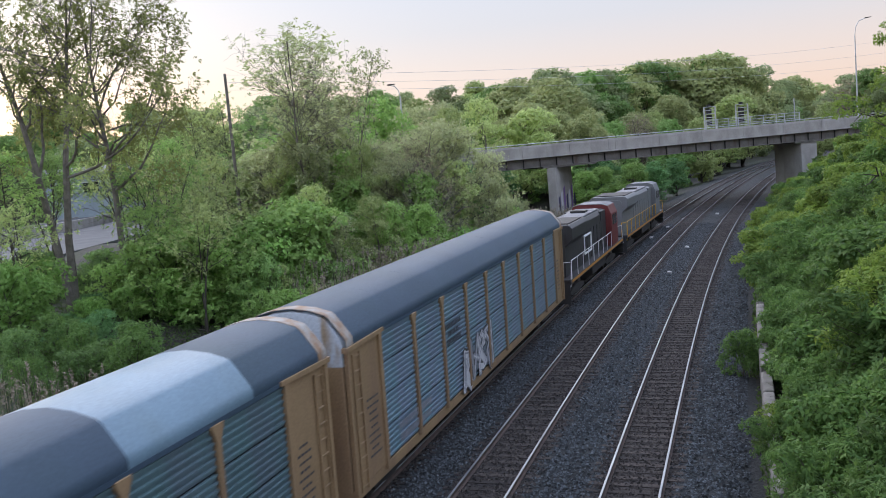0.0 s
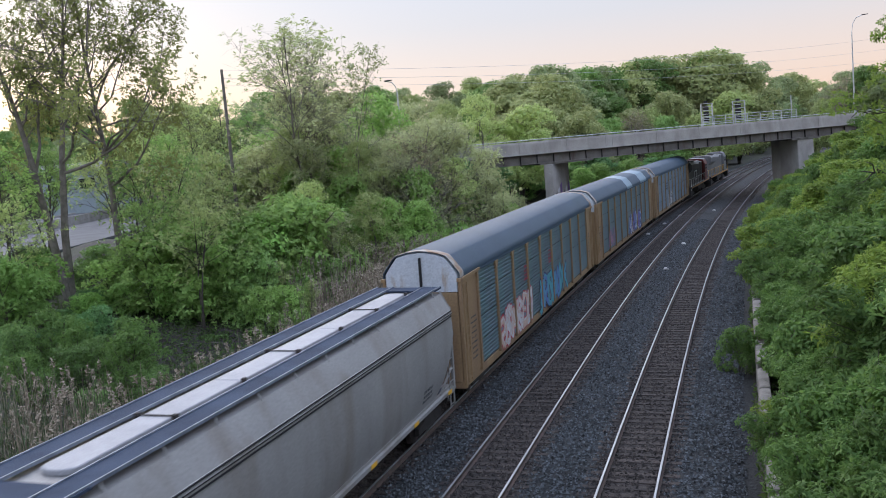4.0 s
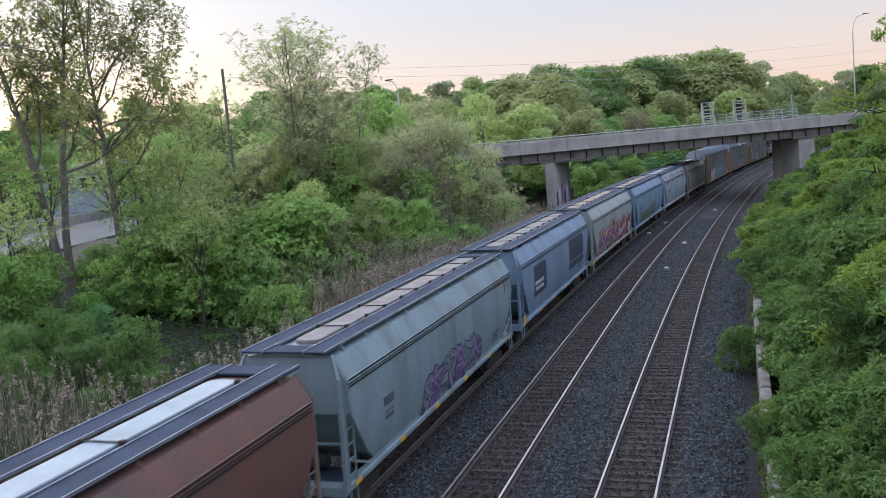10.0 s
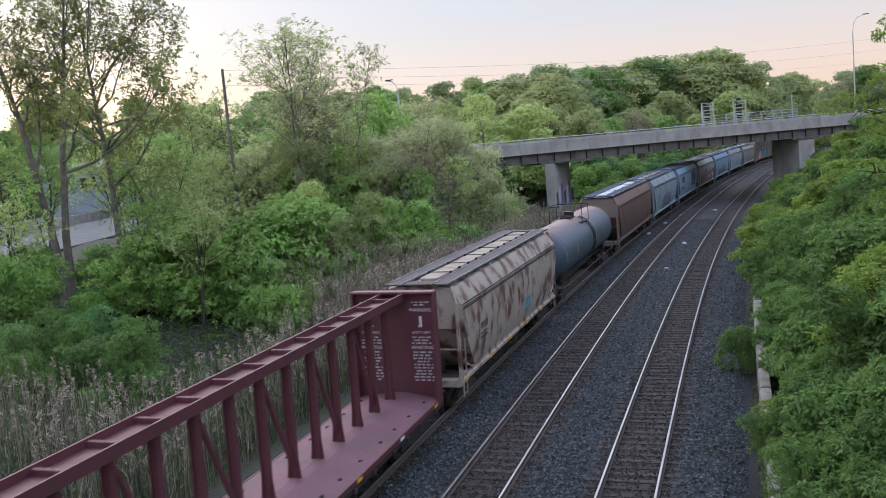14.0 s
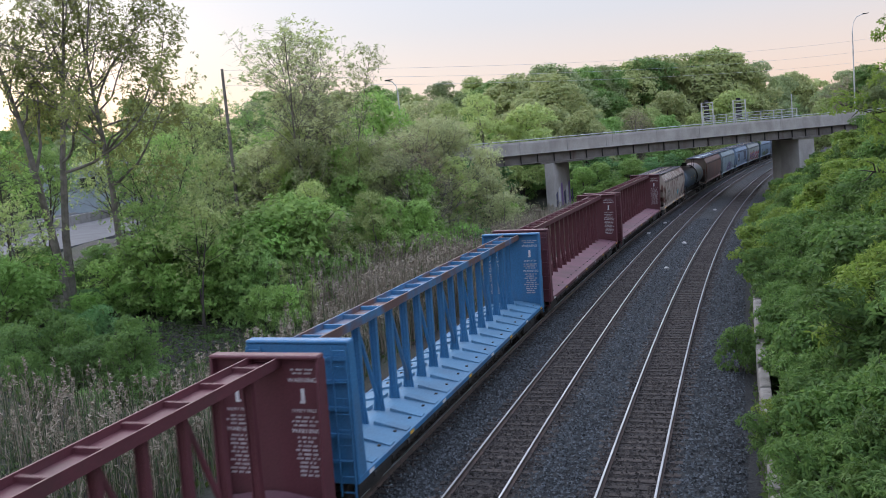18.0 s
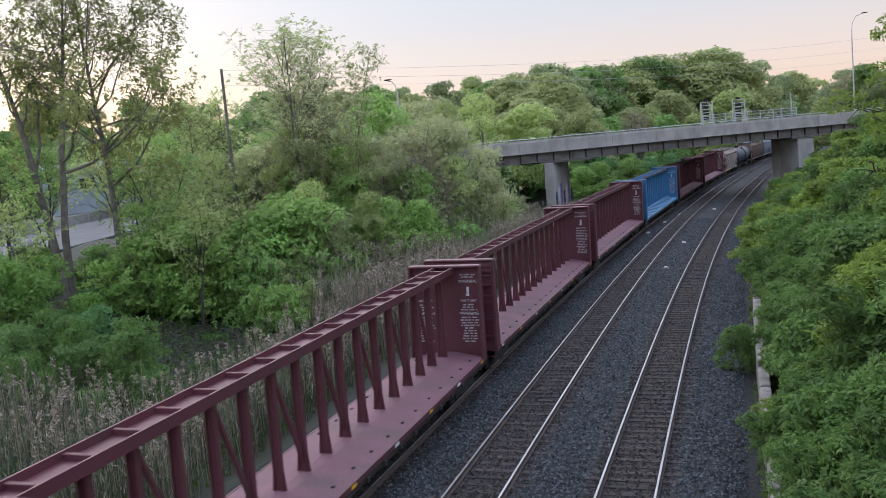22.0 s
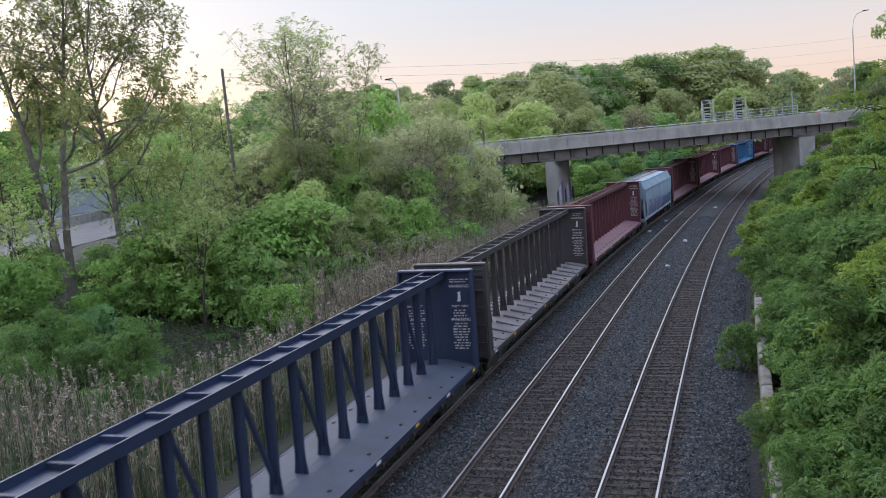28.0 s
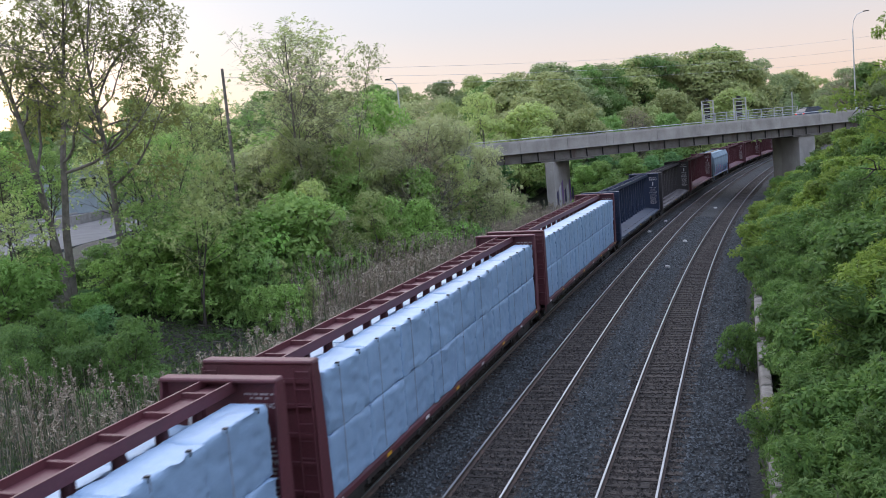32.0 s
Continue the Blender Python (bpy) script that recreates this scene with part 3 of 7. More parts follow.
STROKES = ([[(0.05, 0), (0.45, 1), (0.95, 0)], [(0.2, 0.4), (0.8, 0.4)]],
           [[(0.9, 0.85), (0.5, 1), (0.1, 0.75), (0.85, 0.35), (0.5, 0), (0.05, 0.15)]],
           [[(0.9, 1), (0.15, 0.95), (0.1, 0.05), (0.95, 0)], [(0.15, 0.5), (0.7, 0.55)]],
           [[(0.1, 0), (0.15, 1), (0.8, 0.85), (0.75, 0.55), (0.15, 0.45), (0.95, -0.05)]],
           [[(0.5, 1), (0.08, 0.6), (0.3, 0), (0.8, 0.1), (0.92, 0.7), (0.5, 1)]],
           [[(0.15, 0), (0.1, 1)], [(0.9, 1), (0.2, 0.45), (0.95, 0)]],
           [[(0.05, 0), (0.15, 1), (0.8, 0), (0.95, 1)]])


def spray(car, at, y0, y1, z0, z1, colours, seed, label):
    """A spray-painted piece: a patchy ground, tangled fat strokes with dark edges and light streaks, a hair off the side."""
    rnd = random.Random(seed)
    paints = [M[c] for c in colours]

    class Piece:
        """One tangle of strokes; each coat remembers its paint."""

        def __init__(self):
            self.shape, self.coat = Shape(), []

        def add(self, verts, faces, which):
            self.shape.add(verts, faces)
            self.coat += [which] * len(faces)

    def finish(piece):
        me = bpy.data.meshes.new("graffiti")
        me.from_pydata(piece.shape.v, [], piece.shape.f)
        for m in paints:
            me.materials.append(m)
        me.polygons.foreach_set("material_index", np.array(piece.coat, np.int32))
        part("graffiti", me, paints[0], car, label)

    def spot(piece, cy, cz, ry, rz, lift, which, n=10):
        ring = [(0.0, 0.0)] + [(math.cos(2 * math.pi * k / n) * rnd.uniform(0.8, 1.1), math.sin(2 * math.pi * k / n) * rnd.uniform(0.8, 1.1)) for k in range(n)]
        pts = [(cy + ry * a, min(max(cz + rz * b, z0 - 0.12), z1 + 0.15)) for a, b in ring]
        piece.add([(at(z) + lift, y, z) for y, z in pts], [(0, 1 + k, 1 + (k + 1) % n) for k in range(n)], which)

    def ribbon(piece, pts, w, lift, which):
        for (ya, za), (yb, zb) in zip(pts, pts[1:]):
            ln = math.hypot(yb - ya, zb - za) + 1e-6
            oy, oz = -(zb - za) / ln * w, (yb - ya) / ln * w
            quad = [(ya + oy, za + oz), (ya - oy, za - oz), (yb - oy * 0.9, zb - oz * 0.9), (yb + oy * 0.9, zb + oz * 0.9)]
            lift += 0.0004
            piece.add([(at(z) + lift, y, z) for y, z in quad], [(0, 1, 2, 3)], which)
        for y, z in pts:
            lift += 0.0002
            spot(piece, y, z, w * 1.02, w * 1.02, lift, which, 7)

    n = max(3, round((y1 - y0) / (0.72 * (z1 - z0))))
    cell = (y1 - y0) / n
    for k in range(n):
        piece = Piece()
        spot(piece, y0 + (k + 0.5) * cell, (z0 + z1) / 2 + rnd.uniform(-0.15, 0.05), cell * rnd.uniform(0.45, 0.75), (z1 - z0) * rnd.uniform(0.35, 0.55), 0.006 + 0.0003 * k, 0)
        lean, grow, drop, flip = rnd.uniform(-0.15, 0.35), rnd.uniform(0.85, 1.08), rnd.uniform(-0.08, 0.05), rnd.random() < 0.5
        fill, glint = 2 + k % (len(colours) - 2), 2 + (k + 1) % (len(colours) - 2)
        w = cell * rnd.uniform(0.12, 0.17)
        for line in rnd.choice(STROKES) + rnd.choice(STROKES)[-1:]:
            pts = []
            for a, b in line:
                a = 1 - a if flip else a
                b = b * grow + rnd.uniform(-0.13, 0.13) + drop
                pts.append((y0 + (k + a * 1.1 + lean * (b - 0.5) + rnd.uniform(-0.12, 0.12)) * cell, z0 + b * (z1 - z0)))
            ribbon(piece, pts, w * 1.5, 0.010 + 0.0001 * k, 1)
            ribbon(piece, pts, w, 0.0155 + 0.0001 * k, fill)
            ribbon(piece, [(y + w * 0.3, z + w * 0.35) for y, z in pts[:-1]] if len(pts) > 2 else pts, w * 0.24, 0.0205, glint)
        finish(piece)


def new_car(kind, index, label):
    car = thing(kind, label, "railway car", "cars of the train")
    front, rear = COUPLERS[index], COUPLERS[index + 1]
    TRAIN.append((car, (front + rear) / 2))
    return car, front - rear, (front + rear) / 2


# ---- autoracks ----
ROOF = [(1.46, 4.72), (1.455, 4.93), (1.40, 5.02), (1.03, 5.50), (0.94, 5.57), (0.5, 5.69), (0, 5.74)]
ROOF = ROOF + [(-x, z) for x, z in ROOF[-2::-1]]


def corrugated(length, height, ribs=6, depth=0.045):
    s, prof = Shape(), []
    for k in range(ribs):
        z = height * k / ribs
        d = height / ribs
        prof += [(0, z + 0.02), (0, z + d * 0.42), (depth, z + d * 0.55), (depth, z + d * 0.85), (0, z + d * 0.98)]
    ring = prof + [(-0.04, height - 0.01), (-0.04, 0.01)]
    return s.prism(ring, -length / 2 + 0.015, length / 2 - 0.015)


def autorack(index, label, panel, bands=(), capped=()):
    car, L, mid = new_car("autorack_car", index, label)
    half = L / 2 - 0.45
    part("sill", Shape().box(-1.40, 1.40, -half, half, 0.72, 1.02), M["tan"], car, bevel=0.015)
    part("floor", Shape().box(-1.35, 1.35, -half + 0.2, half - 0.2, 1.021, 1.12), M["iron"], car)
    # block added behind the panels, its near-black colour stands for the unlit inside
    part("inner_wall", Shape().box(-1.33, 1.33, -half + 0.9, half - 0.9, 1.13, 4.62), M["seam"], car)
    end = 2.1
    bays = 9
    bay = (2 * half - 2 * end) / bays
    sheet = corrugated(bay, 0.885).mesh("side_panel")
    sheet.materials.append(panel)
    post = Shape().prism([(-0.075, 0.95), (0.075, 0.95), (0.075, 4.35), (0.2, 4.6), (0.2, 4.68), (-0.2, 4.68), (-0.2, 4.6), (-0.075, 4.35)], 1.40, 1.505, "x").mesh("post", 0.01)
    post.materials.append(M["tan"])
    for side in (1, -1):
        for k in range(bays):
            y = -half + end + bay * (k + 0.5)
            for r in range(4):
                o = new("side_panel", sheet)
                o.parent, o.location = car, (side * 1.39, y, 1.06 + 0.9 * r)
                o.rotation_euler = (0, 0, 0 if side > 0 else math.pi)
            if k:
                o = new("post", post)
                o.parent, o.location = car, (0, y - bay / 2, 0)
                o.rotation_euler = (0, 0, 0 if side > 0 else math.pi)
        part("top_chord", Shape().box(side * 1.36, side * 1.47, -half + 0.1, half - 0.1, 4.66, 4.75), M["rack_roof"], car)
    cuts = sorted({-half, half, *[v - mid for b in bands for v in b[:2]]})
    for a, b in zip(cuts, cuts[1:]):
        new_sheet = any(abs(a - (p - mid)) < 0.01 for p, q, *_ in bands)
        n = max(1, round((b - a) / 3.2))
        for k in range(n):
            y0, y1 = a + (b - a) * k / n, a + (b - a) * (k + 1) / n
            inner = [(x * 0.985, z - 0.03) for x, z in ROOF[::-1]]
            part("roof_panel", Shape().prism(ROOF + inner, y0 + 0.001, y1 - 0.001), M["rack_roof_new"] if new_sheet else M["rack_roof"], car,
                 "pale blue replacement roof panel" if new_sheet else "", smooth=True)
    for e in (-1, 1):
        for side in (1, -1):
            y0, y1 = sorted((e * half, e * (half - end)))
            part("end_panel", Shape().box(side * 1.36, side * 1.43, y0 + 0.02, y1 - 0.02, 1.03, 4.64), M["tan"], car, "rust-streaked tan end panel", bevel=0.01)
            part("end_post", Shape().box(side * 1.40, side * 1.50, e * (half - end) - 0.09, e * (half - end) + 0.09, 0.9, 4.7), M["tan"], car)
            part("corner_post", Shape().box(side * 1.38, side * 1.48, *sorted((e * half, e * (half - 0.16))), 0.75, 4.66), M["tan"], car)
            part("top_rail", Shape().prism([(e * (half + 0.1), 4.62), (e * (half - end - 0.25), 4.68), (e * (half - end - 0.25), 4.78), (e * (half + 0.1), 4.74)], side * 1.36, side * 1.52, "x"), M["tan"], car)
            add_ladder(car, side * 1.47, e * (half - 0.5), 0.9, 4.5, M["tan"])
        # dished end doors with a white upper half
        cap, low = Shape(), Shape()
        prof = [(x * 0.97, z - 0.02) for x, z in ROOF]
        cap.loft([[(x, e * (half - 0.25), z) for x, z in prof] + [(-1.4, e * (half - 0.25), 4.25), (1.4, e * (half - 0.25), 4.25)],
                  [(x * 0.95, e * (half + 0.02), 4.25 + (z - 4.25) * 0.96) for x, z in prof] + [(-1.33, e * (half + 0.02), 4.25), (1.33, e * (half + 0.02), 4.25)]])
        part("end_door_top", cap, M["white_cap"], car, "white dished upper end door", smooth=True)
        low.box(-1.34, 1.34, *sorted((e * (half - 0.25), e * (half + 0.02))), 0.95, 4.245)
        part("end_door", low, M["tan"], car, "tan end door", bevel=0.03)
        part("door_gap", Shape().box(-0.05, 0.05, *sorted((e * (half + 0.02), e * (half + 0.05))), 1.0, 5.5), M["seam"], car)
        part("roof_cap", Shape().prism([(x * 1.006, z + 0.012) for x, z in ROOF] + [(x, z - 0.01) for x, z in ROOF[::-1]], *sorted((e * (half + 0.01), e * (half - 0.42)))), M["worn_cap"], car, "white rust-marked roof end", smooth=True)
        add_truck(car, e * (half - 3.1))
        bars(car, 1.436, *sorted((e * (half - 1.85), e * (half - 1.0))), 1.5, 3.2, 9, M["mark_dark"], index * 7 + e, fill=0.32)
    add_ends(car, L)
    return car, mid


SIDE_RACK = lambda z: 1.445
car, mid = autorack(2, "blue-grey enclosed autorack car with tan posts and graffiti", M["rack_panel"])
spray(car, SIDE_RACK, 306.4 - mid, 310.2 - mid, 1.15, 2.5, ("g_faded", "g_black", "g_white", "g_grey"), 3, "black and white graffiti")
bars(car, 1.446, 304.6 - mid, 306.6 - mid, 2.9, 3.7, 3, M["mark_dark"], 4, "company_mark", label="dark striped company mark")
bars(car, 1.446, 299.6 - mid, 303.4 - mid, 1.2, 1.9, 2, M["g_grey"], 5, "graffiti")
car, mid = autorack(3, "grey-green autorack car with two pale roof panels", M["rack_panel_green"], [(280.9, 283.7), (288.6, 292.6)])
spray(car, SIDE_RACK, 281.1 - mid, 288.0 - mid, 1.1, 2.45, ("g_navy", "g_navy", "g_blue", "g_white", "g_purple"), 6, "navy, white and purple graffiti")
spray(car, SIDE_RACK, 271.5 - mid, 274.0 - mid, 1.3, 2.3, ("g_faded", "g_purple", "g_faded", "g_pink"), 61, "faded purple graffiti")
car, mid = autorack(4, "grey-green autorack car with bright graffiti and white rear end", M["rack_panel_green"])
spray(car, SIDE_RACK, 242.0 - mid, 247.8 - mid, 1.1, 2.4, ("g_faded", "g_red", "g_cream", "g_white"), 7, "cream and red graffiti")
spray(car, SIDE_RACK, 249.6 - mid, 256.6 - mid, 1.1, 2.5, ("g_faded", "g_navy", "g_teal", "g_blue", "g_teal"), 8, "teal and blue graffiti")
for y in (246.6, 252.0):
    bars(car, 1.45, y - mid, y + 0.7 - mid, 3.0, 3.75, 4, M["g_red"], int(y), "company_mark", label="red square company mark")


# ---- covered hoppers ----
HOPPER = [(1.36, 1.22), (1.50, 1.7), (1.58, 2.3), (1.60, 2.9), (1.58, 3.4), (1.55, 3.74), (1.59, 3.76), (1.59, 3.79), (1.545, 3.81), (1.58, 3.83), (1.58, 3.86), (1.535, 3.88), (1.50, 3.96), (1.22, 4.44), (0.50, 4.52), (0, 4.53)]


def hopper_side(z):
    return float(np.interp(z, [p[1] for p in HOPPER[:13]], [p[0] for p in HOPPER[:13]]))


def hopper(index, label, skin, hatch, boards, bays=3, hatches=5, round_hatches=False, dark_ends=None, reflectors=True, gap=0.6):
    car, L, mid = new_car("covered_hopper_car", index, label)
    half = L / 2 - gap
    rings = []
    # the belly rises towards both ends
    for y, low in ((-half + 0.30, 3.05), (-half + 0.75, 2.35), (-half + 1.35, 1.70), (-half + 2.1, 1.22), (0, 1.22), (half - 2.1, 1.22), (half - 1.35, 1.70), (half - 0.75, 2.35), (half - 0.30, 3.05)):
        right = []
        for x, z in HOPPER:
            zz = max(z, low)
            right.append((hopper_side(zz) if z < low else x, y, zz))
        rings.append(right + [(-x, yy, z) for x, yy, z in right[-2::-1]])
    part("body", Shape().loft(rings), skin, car, smooth=True)
    for e in (-1, 1):
        part("end_sheet", Shape().prism([(-1.5, 3.0), (1.5, 3.0), (1.52, 3.9), (1.2, 4.43), (-1.2, 4.43), (-1.52, 3.9)], *sorted((e * (half - 0.31), e * (half - 0.24)))), dark_ends or skin, car)
        part("end_sill", Shape().box(-1.42, 1.42, *sorted((e * half, e * (half - 0.4))), 0.95, 1.2), dark_ends or skin, car, bevel=0.015)
        part("end_platform", Shape().box(-1.35, 1.35, *sorted((e * (half - 0.41), e * (half - 1.5))), 1.12, 1.16), boards, car)
        frame = Shape()
        for x in (-1.42, 1.42):
            frame.box(x - 0.05, x + 0.05, *sorted((e * (half - 0.02), e * (half - 0.14))), 1.2, 3.95)
            frame.beam((x, e * (half - 0.08), 3.9), (x * 0.84, e * (half - 0.3), 4.5), 0.08, 0.08)
            frame.beam((x, e * (half - 0.1), 1.9), (x, e * (half - 1.6), 1.3), 0.06, 0.06)
        for x in (-0.5, 0.5):
            frame.box(x - 0.05, x + 0.05, *sorted((e * (half - 0.25), e * (half - 0.35))), 1.2, 3.1)
        frame.beam((-1.42, e * (half - 0.08), 2.3), (1.42, e * (half - 0.08), 2.3), 0.05, 0.05)
        part("end_frame", frame, dark_ends or skin, car)
        part("slope_sheet", Shape().add([(-1.3, e * (half - 0.45), 2.98), (1.3, e * (half - 0.45), 2.98), (0.9, e * (half - 2.4), 1.2), (-0.9, e * (half - 2.4), 1.2)], [(0, 1, 2, 3)]), M["iron"], car)
        for x in (-1.46, 1.46):
            add_ladder(car, x, e * (half - 0.42), 0.55, 3.85, dark_ends or skin)
        add_ladder(car, 0.95 * e, e * (half + 0.02), 0.6, 4.2, dark_ends or skin, False)
        add_truck(car, e * (half - 1.75))
        part("roof_platform", Shape().box(-1.2, 1.2, *sorted((e * (half - 0.05), e * (half - 0.75))), 4.585, 4.63), boards, car)
        part("brake_gear" if e < 0 else "air_tank", Shape().tube((-0.9, e * (half - 1.0), 1.5), (0.5, e * (half - 1.0), 1.5), 0.2, seg=10), M["iron"], car)
    for side in (-1, 1):
        part("side_sill", Shape().prism([(side * 1.33, 1.08), (side * 1.47, 1.08), (side * 1.47, 1.19), (side * 1.40, 1.22), (side * 1.40, 1.30), (side * 1.33, 1.30)], -half, half), skin, car)
        if not round_hatches:
            part("running_board", Shape().box(side * 0.56, side * 1.16, -half + 0.02, half - 0.02, 4.60, 4.635), boards, car, "dark grated roof walkway")
            lips = Shape()
            for x in (0.57, 1.15):
                lips.box(side * x - 0.015, side * x + 0.015, -half, half, 4.60, 4.665)
            part("walkway_edge", lips, M["board_edge"], car)
        else:
            part("roof_seam", Shape().box(side * 1.12, side * 1.22, -half + 0.1, half - 0.1, 4.45, 4.54), skin, car)
        for z in (3.68, 3.77, 3.86):
            part("eave_seam", Shape().box(side * 1.56, side * 1.592, -half + 0.35, half - 0.35, z - 0.013, z + 0.013), skin if round_hatches else M["seam"], car)
        br = Shape().beam((side * 1.14, 0, 4.6), (side * 1.25, 0, 4.38), 0.035, 0.035).mesh("walkway_bracket")
        for k in range(11):
            part("walkway_bracket", br, skin, car).location = (0, -half + 1.0 + k * (2 * half - 2.0) / 10, 0)
    if round_hatches:
        part("running_board", Shape().box(-0.95, -0.62, -half + 0.02, half - 0.02, 4.60, 4.63), boards, car)
        for k in range(10):
            y = -half + 1.2 + k * (2 * half - 2.4) / 9
            s = Shape().tube((0.0, y, 4.5), (0.0, y, 4.58), 0.31, seg=18).tube((0.0, y, 4.58), (0.0, y, 4.63), 0.29, 0.2, seg=18)
            if k % 3 == 1:
                s.beam((-0.33, y - 0.25, 4.63), (0.33, y + 0.25, 4.63), 0.04, 0.04).beam((-0.33, y + 0.25, 4.63), (0.33, y - 0.25, 4.63), 0.04, 0.04)
            part("hatch_cover", s, hatch, car, "round roof hatch cover", smooth=True)
    else:
        n = hatches
        span = 2 * half - 3.0
        for k in range(n):
            y0, y1 = -half + 1.5 + span * k / n, -half + 1.5 + span * (k + 1) / n
            lid = [(-0.36, y0 + 0.012), (0.36, y0 + 0.012), (0.36, y1 - 0.012), (-0.36, y1 - 0.012)]
            if k == 0:      # the strip of hatches is rounded off at both ends
                lid[:2] = [(-0.36 * math.cos(a), y0 - 0.25 * math.sin(a)) for a in np.linspace(0, math.pi, 9)]
            if k == n - 1:
                lid[-2:] = [(0.36 * math.cos(a), y1 + 0.25 * math.sin(a)) for a in np.linspace(0, math.pi, 9)]
            part("hatch_cover", Shape().prism([(float(a), float(b)) for a, b in lid], 4.53, 4.645, "z"), hatch, car, bevel=0.02)
            for f in (0.5,):
                y = y0 + (y1 - y0) * f
                part("hatch_bar", Shape().box(-0.42, 0.45, y - 0.02, y + 0.02, 4.65, 4.675), M["iron"], car)
                for x in (-0.42, 0.44):
                    part("latch", Shape().box(x - 0.05, x + 0.05, y - 0.05, y + 0.05, 4.6, 4.70), M["iron"], car)
                part("latch", Shape().box(0.38, 0.47, y1 - 0.05, y1 + 0.05, 4.6, 4.70), M["iron"], car)
    for k in range(bays):
        y = -half + 2.6 + (2 * half - 5.2) * (k + 0.5) / bays
        w = (2 * half - 5.2) / bays * 0.45
        part("discharge_hopper", Shape().loft([[(x, y + d, 1.21) for x, d in ((-1.25, -w), (1.25, -w), (1.25, w), (-1.25, w))], [(x, y + d, 0.42) for x, d in ((-0.5, -0.35), (0.5, -0.35), (0.5, 0.35), (-0.5, 0.35))]]), M["iron"], car)
    if reflectors:
        for k in range(6):
            y = -half + 0.7 + k * (2 * half - 1.4) / 5
            part("reflector", Shape().box(1.471, 1.482, y - 0.2, y + 0.2, 1.075, 1.19), M["reflector"], car)
    add_ends(car, L)
    off = lambda z: hopper_side(z) + 0.004
    bars(car, off, -half + 2.3, -half + 3.4, 2.05, 2.85, 2, M["mark_dark"], index * 3)
    bars(car, off, half - 3.5, half - 2.5, 1.5, 1.95, 3, M["mark_dark"], index * 3 + 1)
    return car, mid, half


def side_patch(car, y0, y1, z0, z1, material, name, label):
    s = Shape()
    zs = np.linspace(z0, z1, 7)
    s.loft([[(hopper_side(z) + 0.005, y, z) for z in zs] for y in (y0, y1)], caps=False, closed=False)
    part(name, s, material, car, label)


beige = paint("beige_grey_paint", (0.275, 0.270, 0.259), (0.171, 0.151, 0.130), (0.48, 0.82), 1.1, 7)
rusty_grey = paint("light_grey_paint", (0.310, 0.356, 0.425), (0.192, 0.199, 0.212), (0.48, 0.82), 1.1, 7)
ice_blue = paint("pale_blue_grey_paint", (0.190, 0.280, 0.386), (0.118, 0.157, 0.193), (0.48, 0.82), 1.1, 7)
cream = paint("cream_paint", (0.324, 0.354, 0.348), (0.201, 0.198, 0.174), (0.48, 0.82), 1.1, 7)
slate = paint("slate_blue_paint", (0.205, 0.285, 0.390), (0.128, 0.160, 0.200), (0.48, 0.82), 1.1, 7)
mint = paint("pale_mint_grey_paint", (0.235, 0.305, 0.330), (0.135, 0.160, 0.165), (0.46, 0.80), 1.1, 7)
brown = paint("brown_paint", (0.165, 0.075, 0.056), (0.085, 0.062, 0.055), (0.4, 0.75), 0.5, 1.5)
blotched = paint("rust_blotched_cream_paint", (0.41, 0.345, 0.285), (0.14, 0.065, 0.048), (0.485, 0.60), 1.5, 1.5)
white_blue = paint("white_paint_bluish", (0.285, 0.375, 0.445), (0.20, 0.25, 0.285), (0.46, 0.82), 1.1, 7, 0.85, spec=0.2)
rust = mat("rust_scab", (0.25, 0.10, 0.045), (0.15, 0.06, 0.03), 0.9, scale=4, fine=30, bump=0.4)

car, mid, half = hopper(5, "beige-grey covered hopper car with bright roof hatch", beige, M["hatch_white"], M["grating"], hatches=3)
car, mid, half = hopper(6, "light grey covered hopper car with rust along its eaves", rusty_grey, M["hatch_white"], M["grating"], hatches=3)
rnd = random.Random(4)
for k in range(46):
    y, w = rnd.uniform(-half + 0.6, half - 0.6), rnd.uniform(0.08, 0.42)
    z = rnd.choice((3.97, 4.0, 4.04, 4.1, 4.2))
    ring = [(float(np.interp(zz, (3.88, 3.96, 4.44), (1.54, 1.505, 1.225))) + 0.01, y + dy * w, zz) for dy, zz in ((-1, z), (-0.75, z + rnd.uniform(0.02, 0.1)), (-0.4, z + rnd.uniform(0.06, 0.22)), (0.1, z + rnd.uniform(0.03, 0.1)), (0.5, z + rnd.uniform(0.08, 0.24)), (1, z + 0.05), (0.6, z - rnd.uniform(0, 0.08)), (0.0, z - rnd.uniform(0, 0.03)), (-0.5, z - rnd.uniform(0, 0.08)))]
    part("rust_patch", Shape().add(ring, [tuple(range(9))]), rust, car, "flaking rust patch")
    if rnd.random() < 0.22:
        side_patch(car, y - 0.12, y + 0.14, 3.35, 3.72, rust, "rust_patch", "run of rust")
car, mid, half = hopper(7, "pale blue-grey covered hopper car with tan hatches", ice_blue, M["hatch_tan"], M["grating"], hatches=5)
spray(car, lambda z: hopper_side(z) + 0.004, 187.2 - mid, 191.4 - mid, 1.35, 2.4, ("g_faded", "g_black", "g_green", "g_grey"), 21, "green and black graffiti")
spray(car, lambda z: hopper_side(z) + 0.004, 181.8 - mid, 186.6 - mid, 1.3, 2.1, ("g_faded", "g_green", "g_faded", "g_green"), 22, "faded olive graffiti")
car, mid, half = hopper(8, "cream covered hopper car with large red and purple graffiti", cream, M["hatch_tan"], M["grating"], hatches=5)
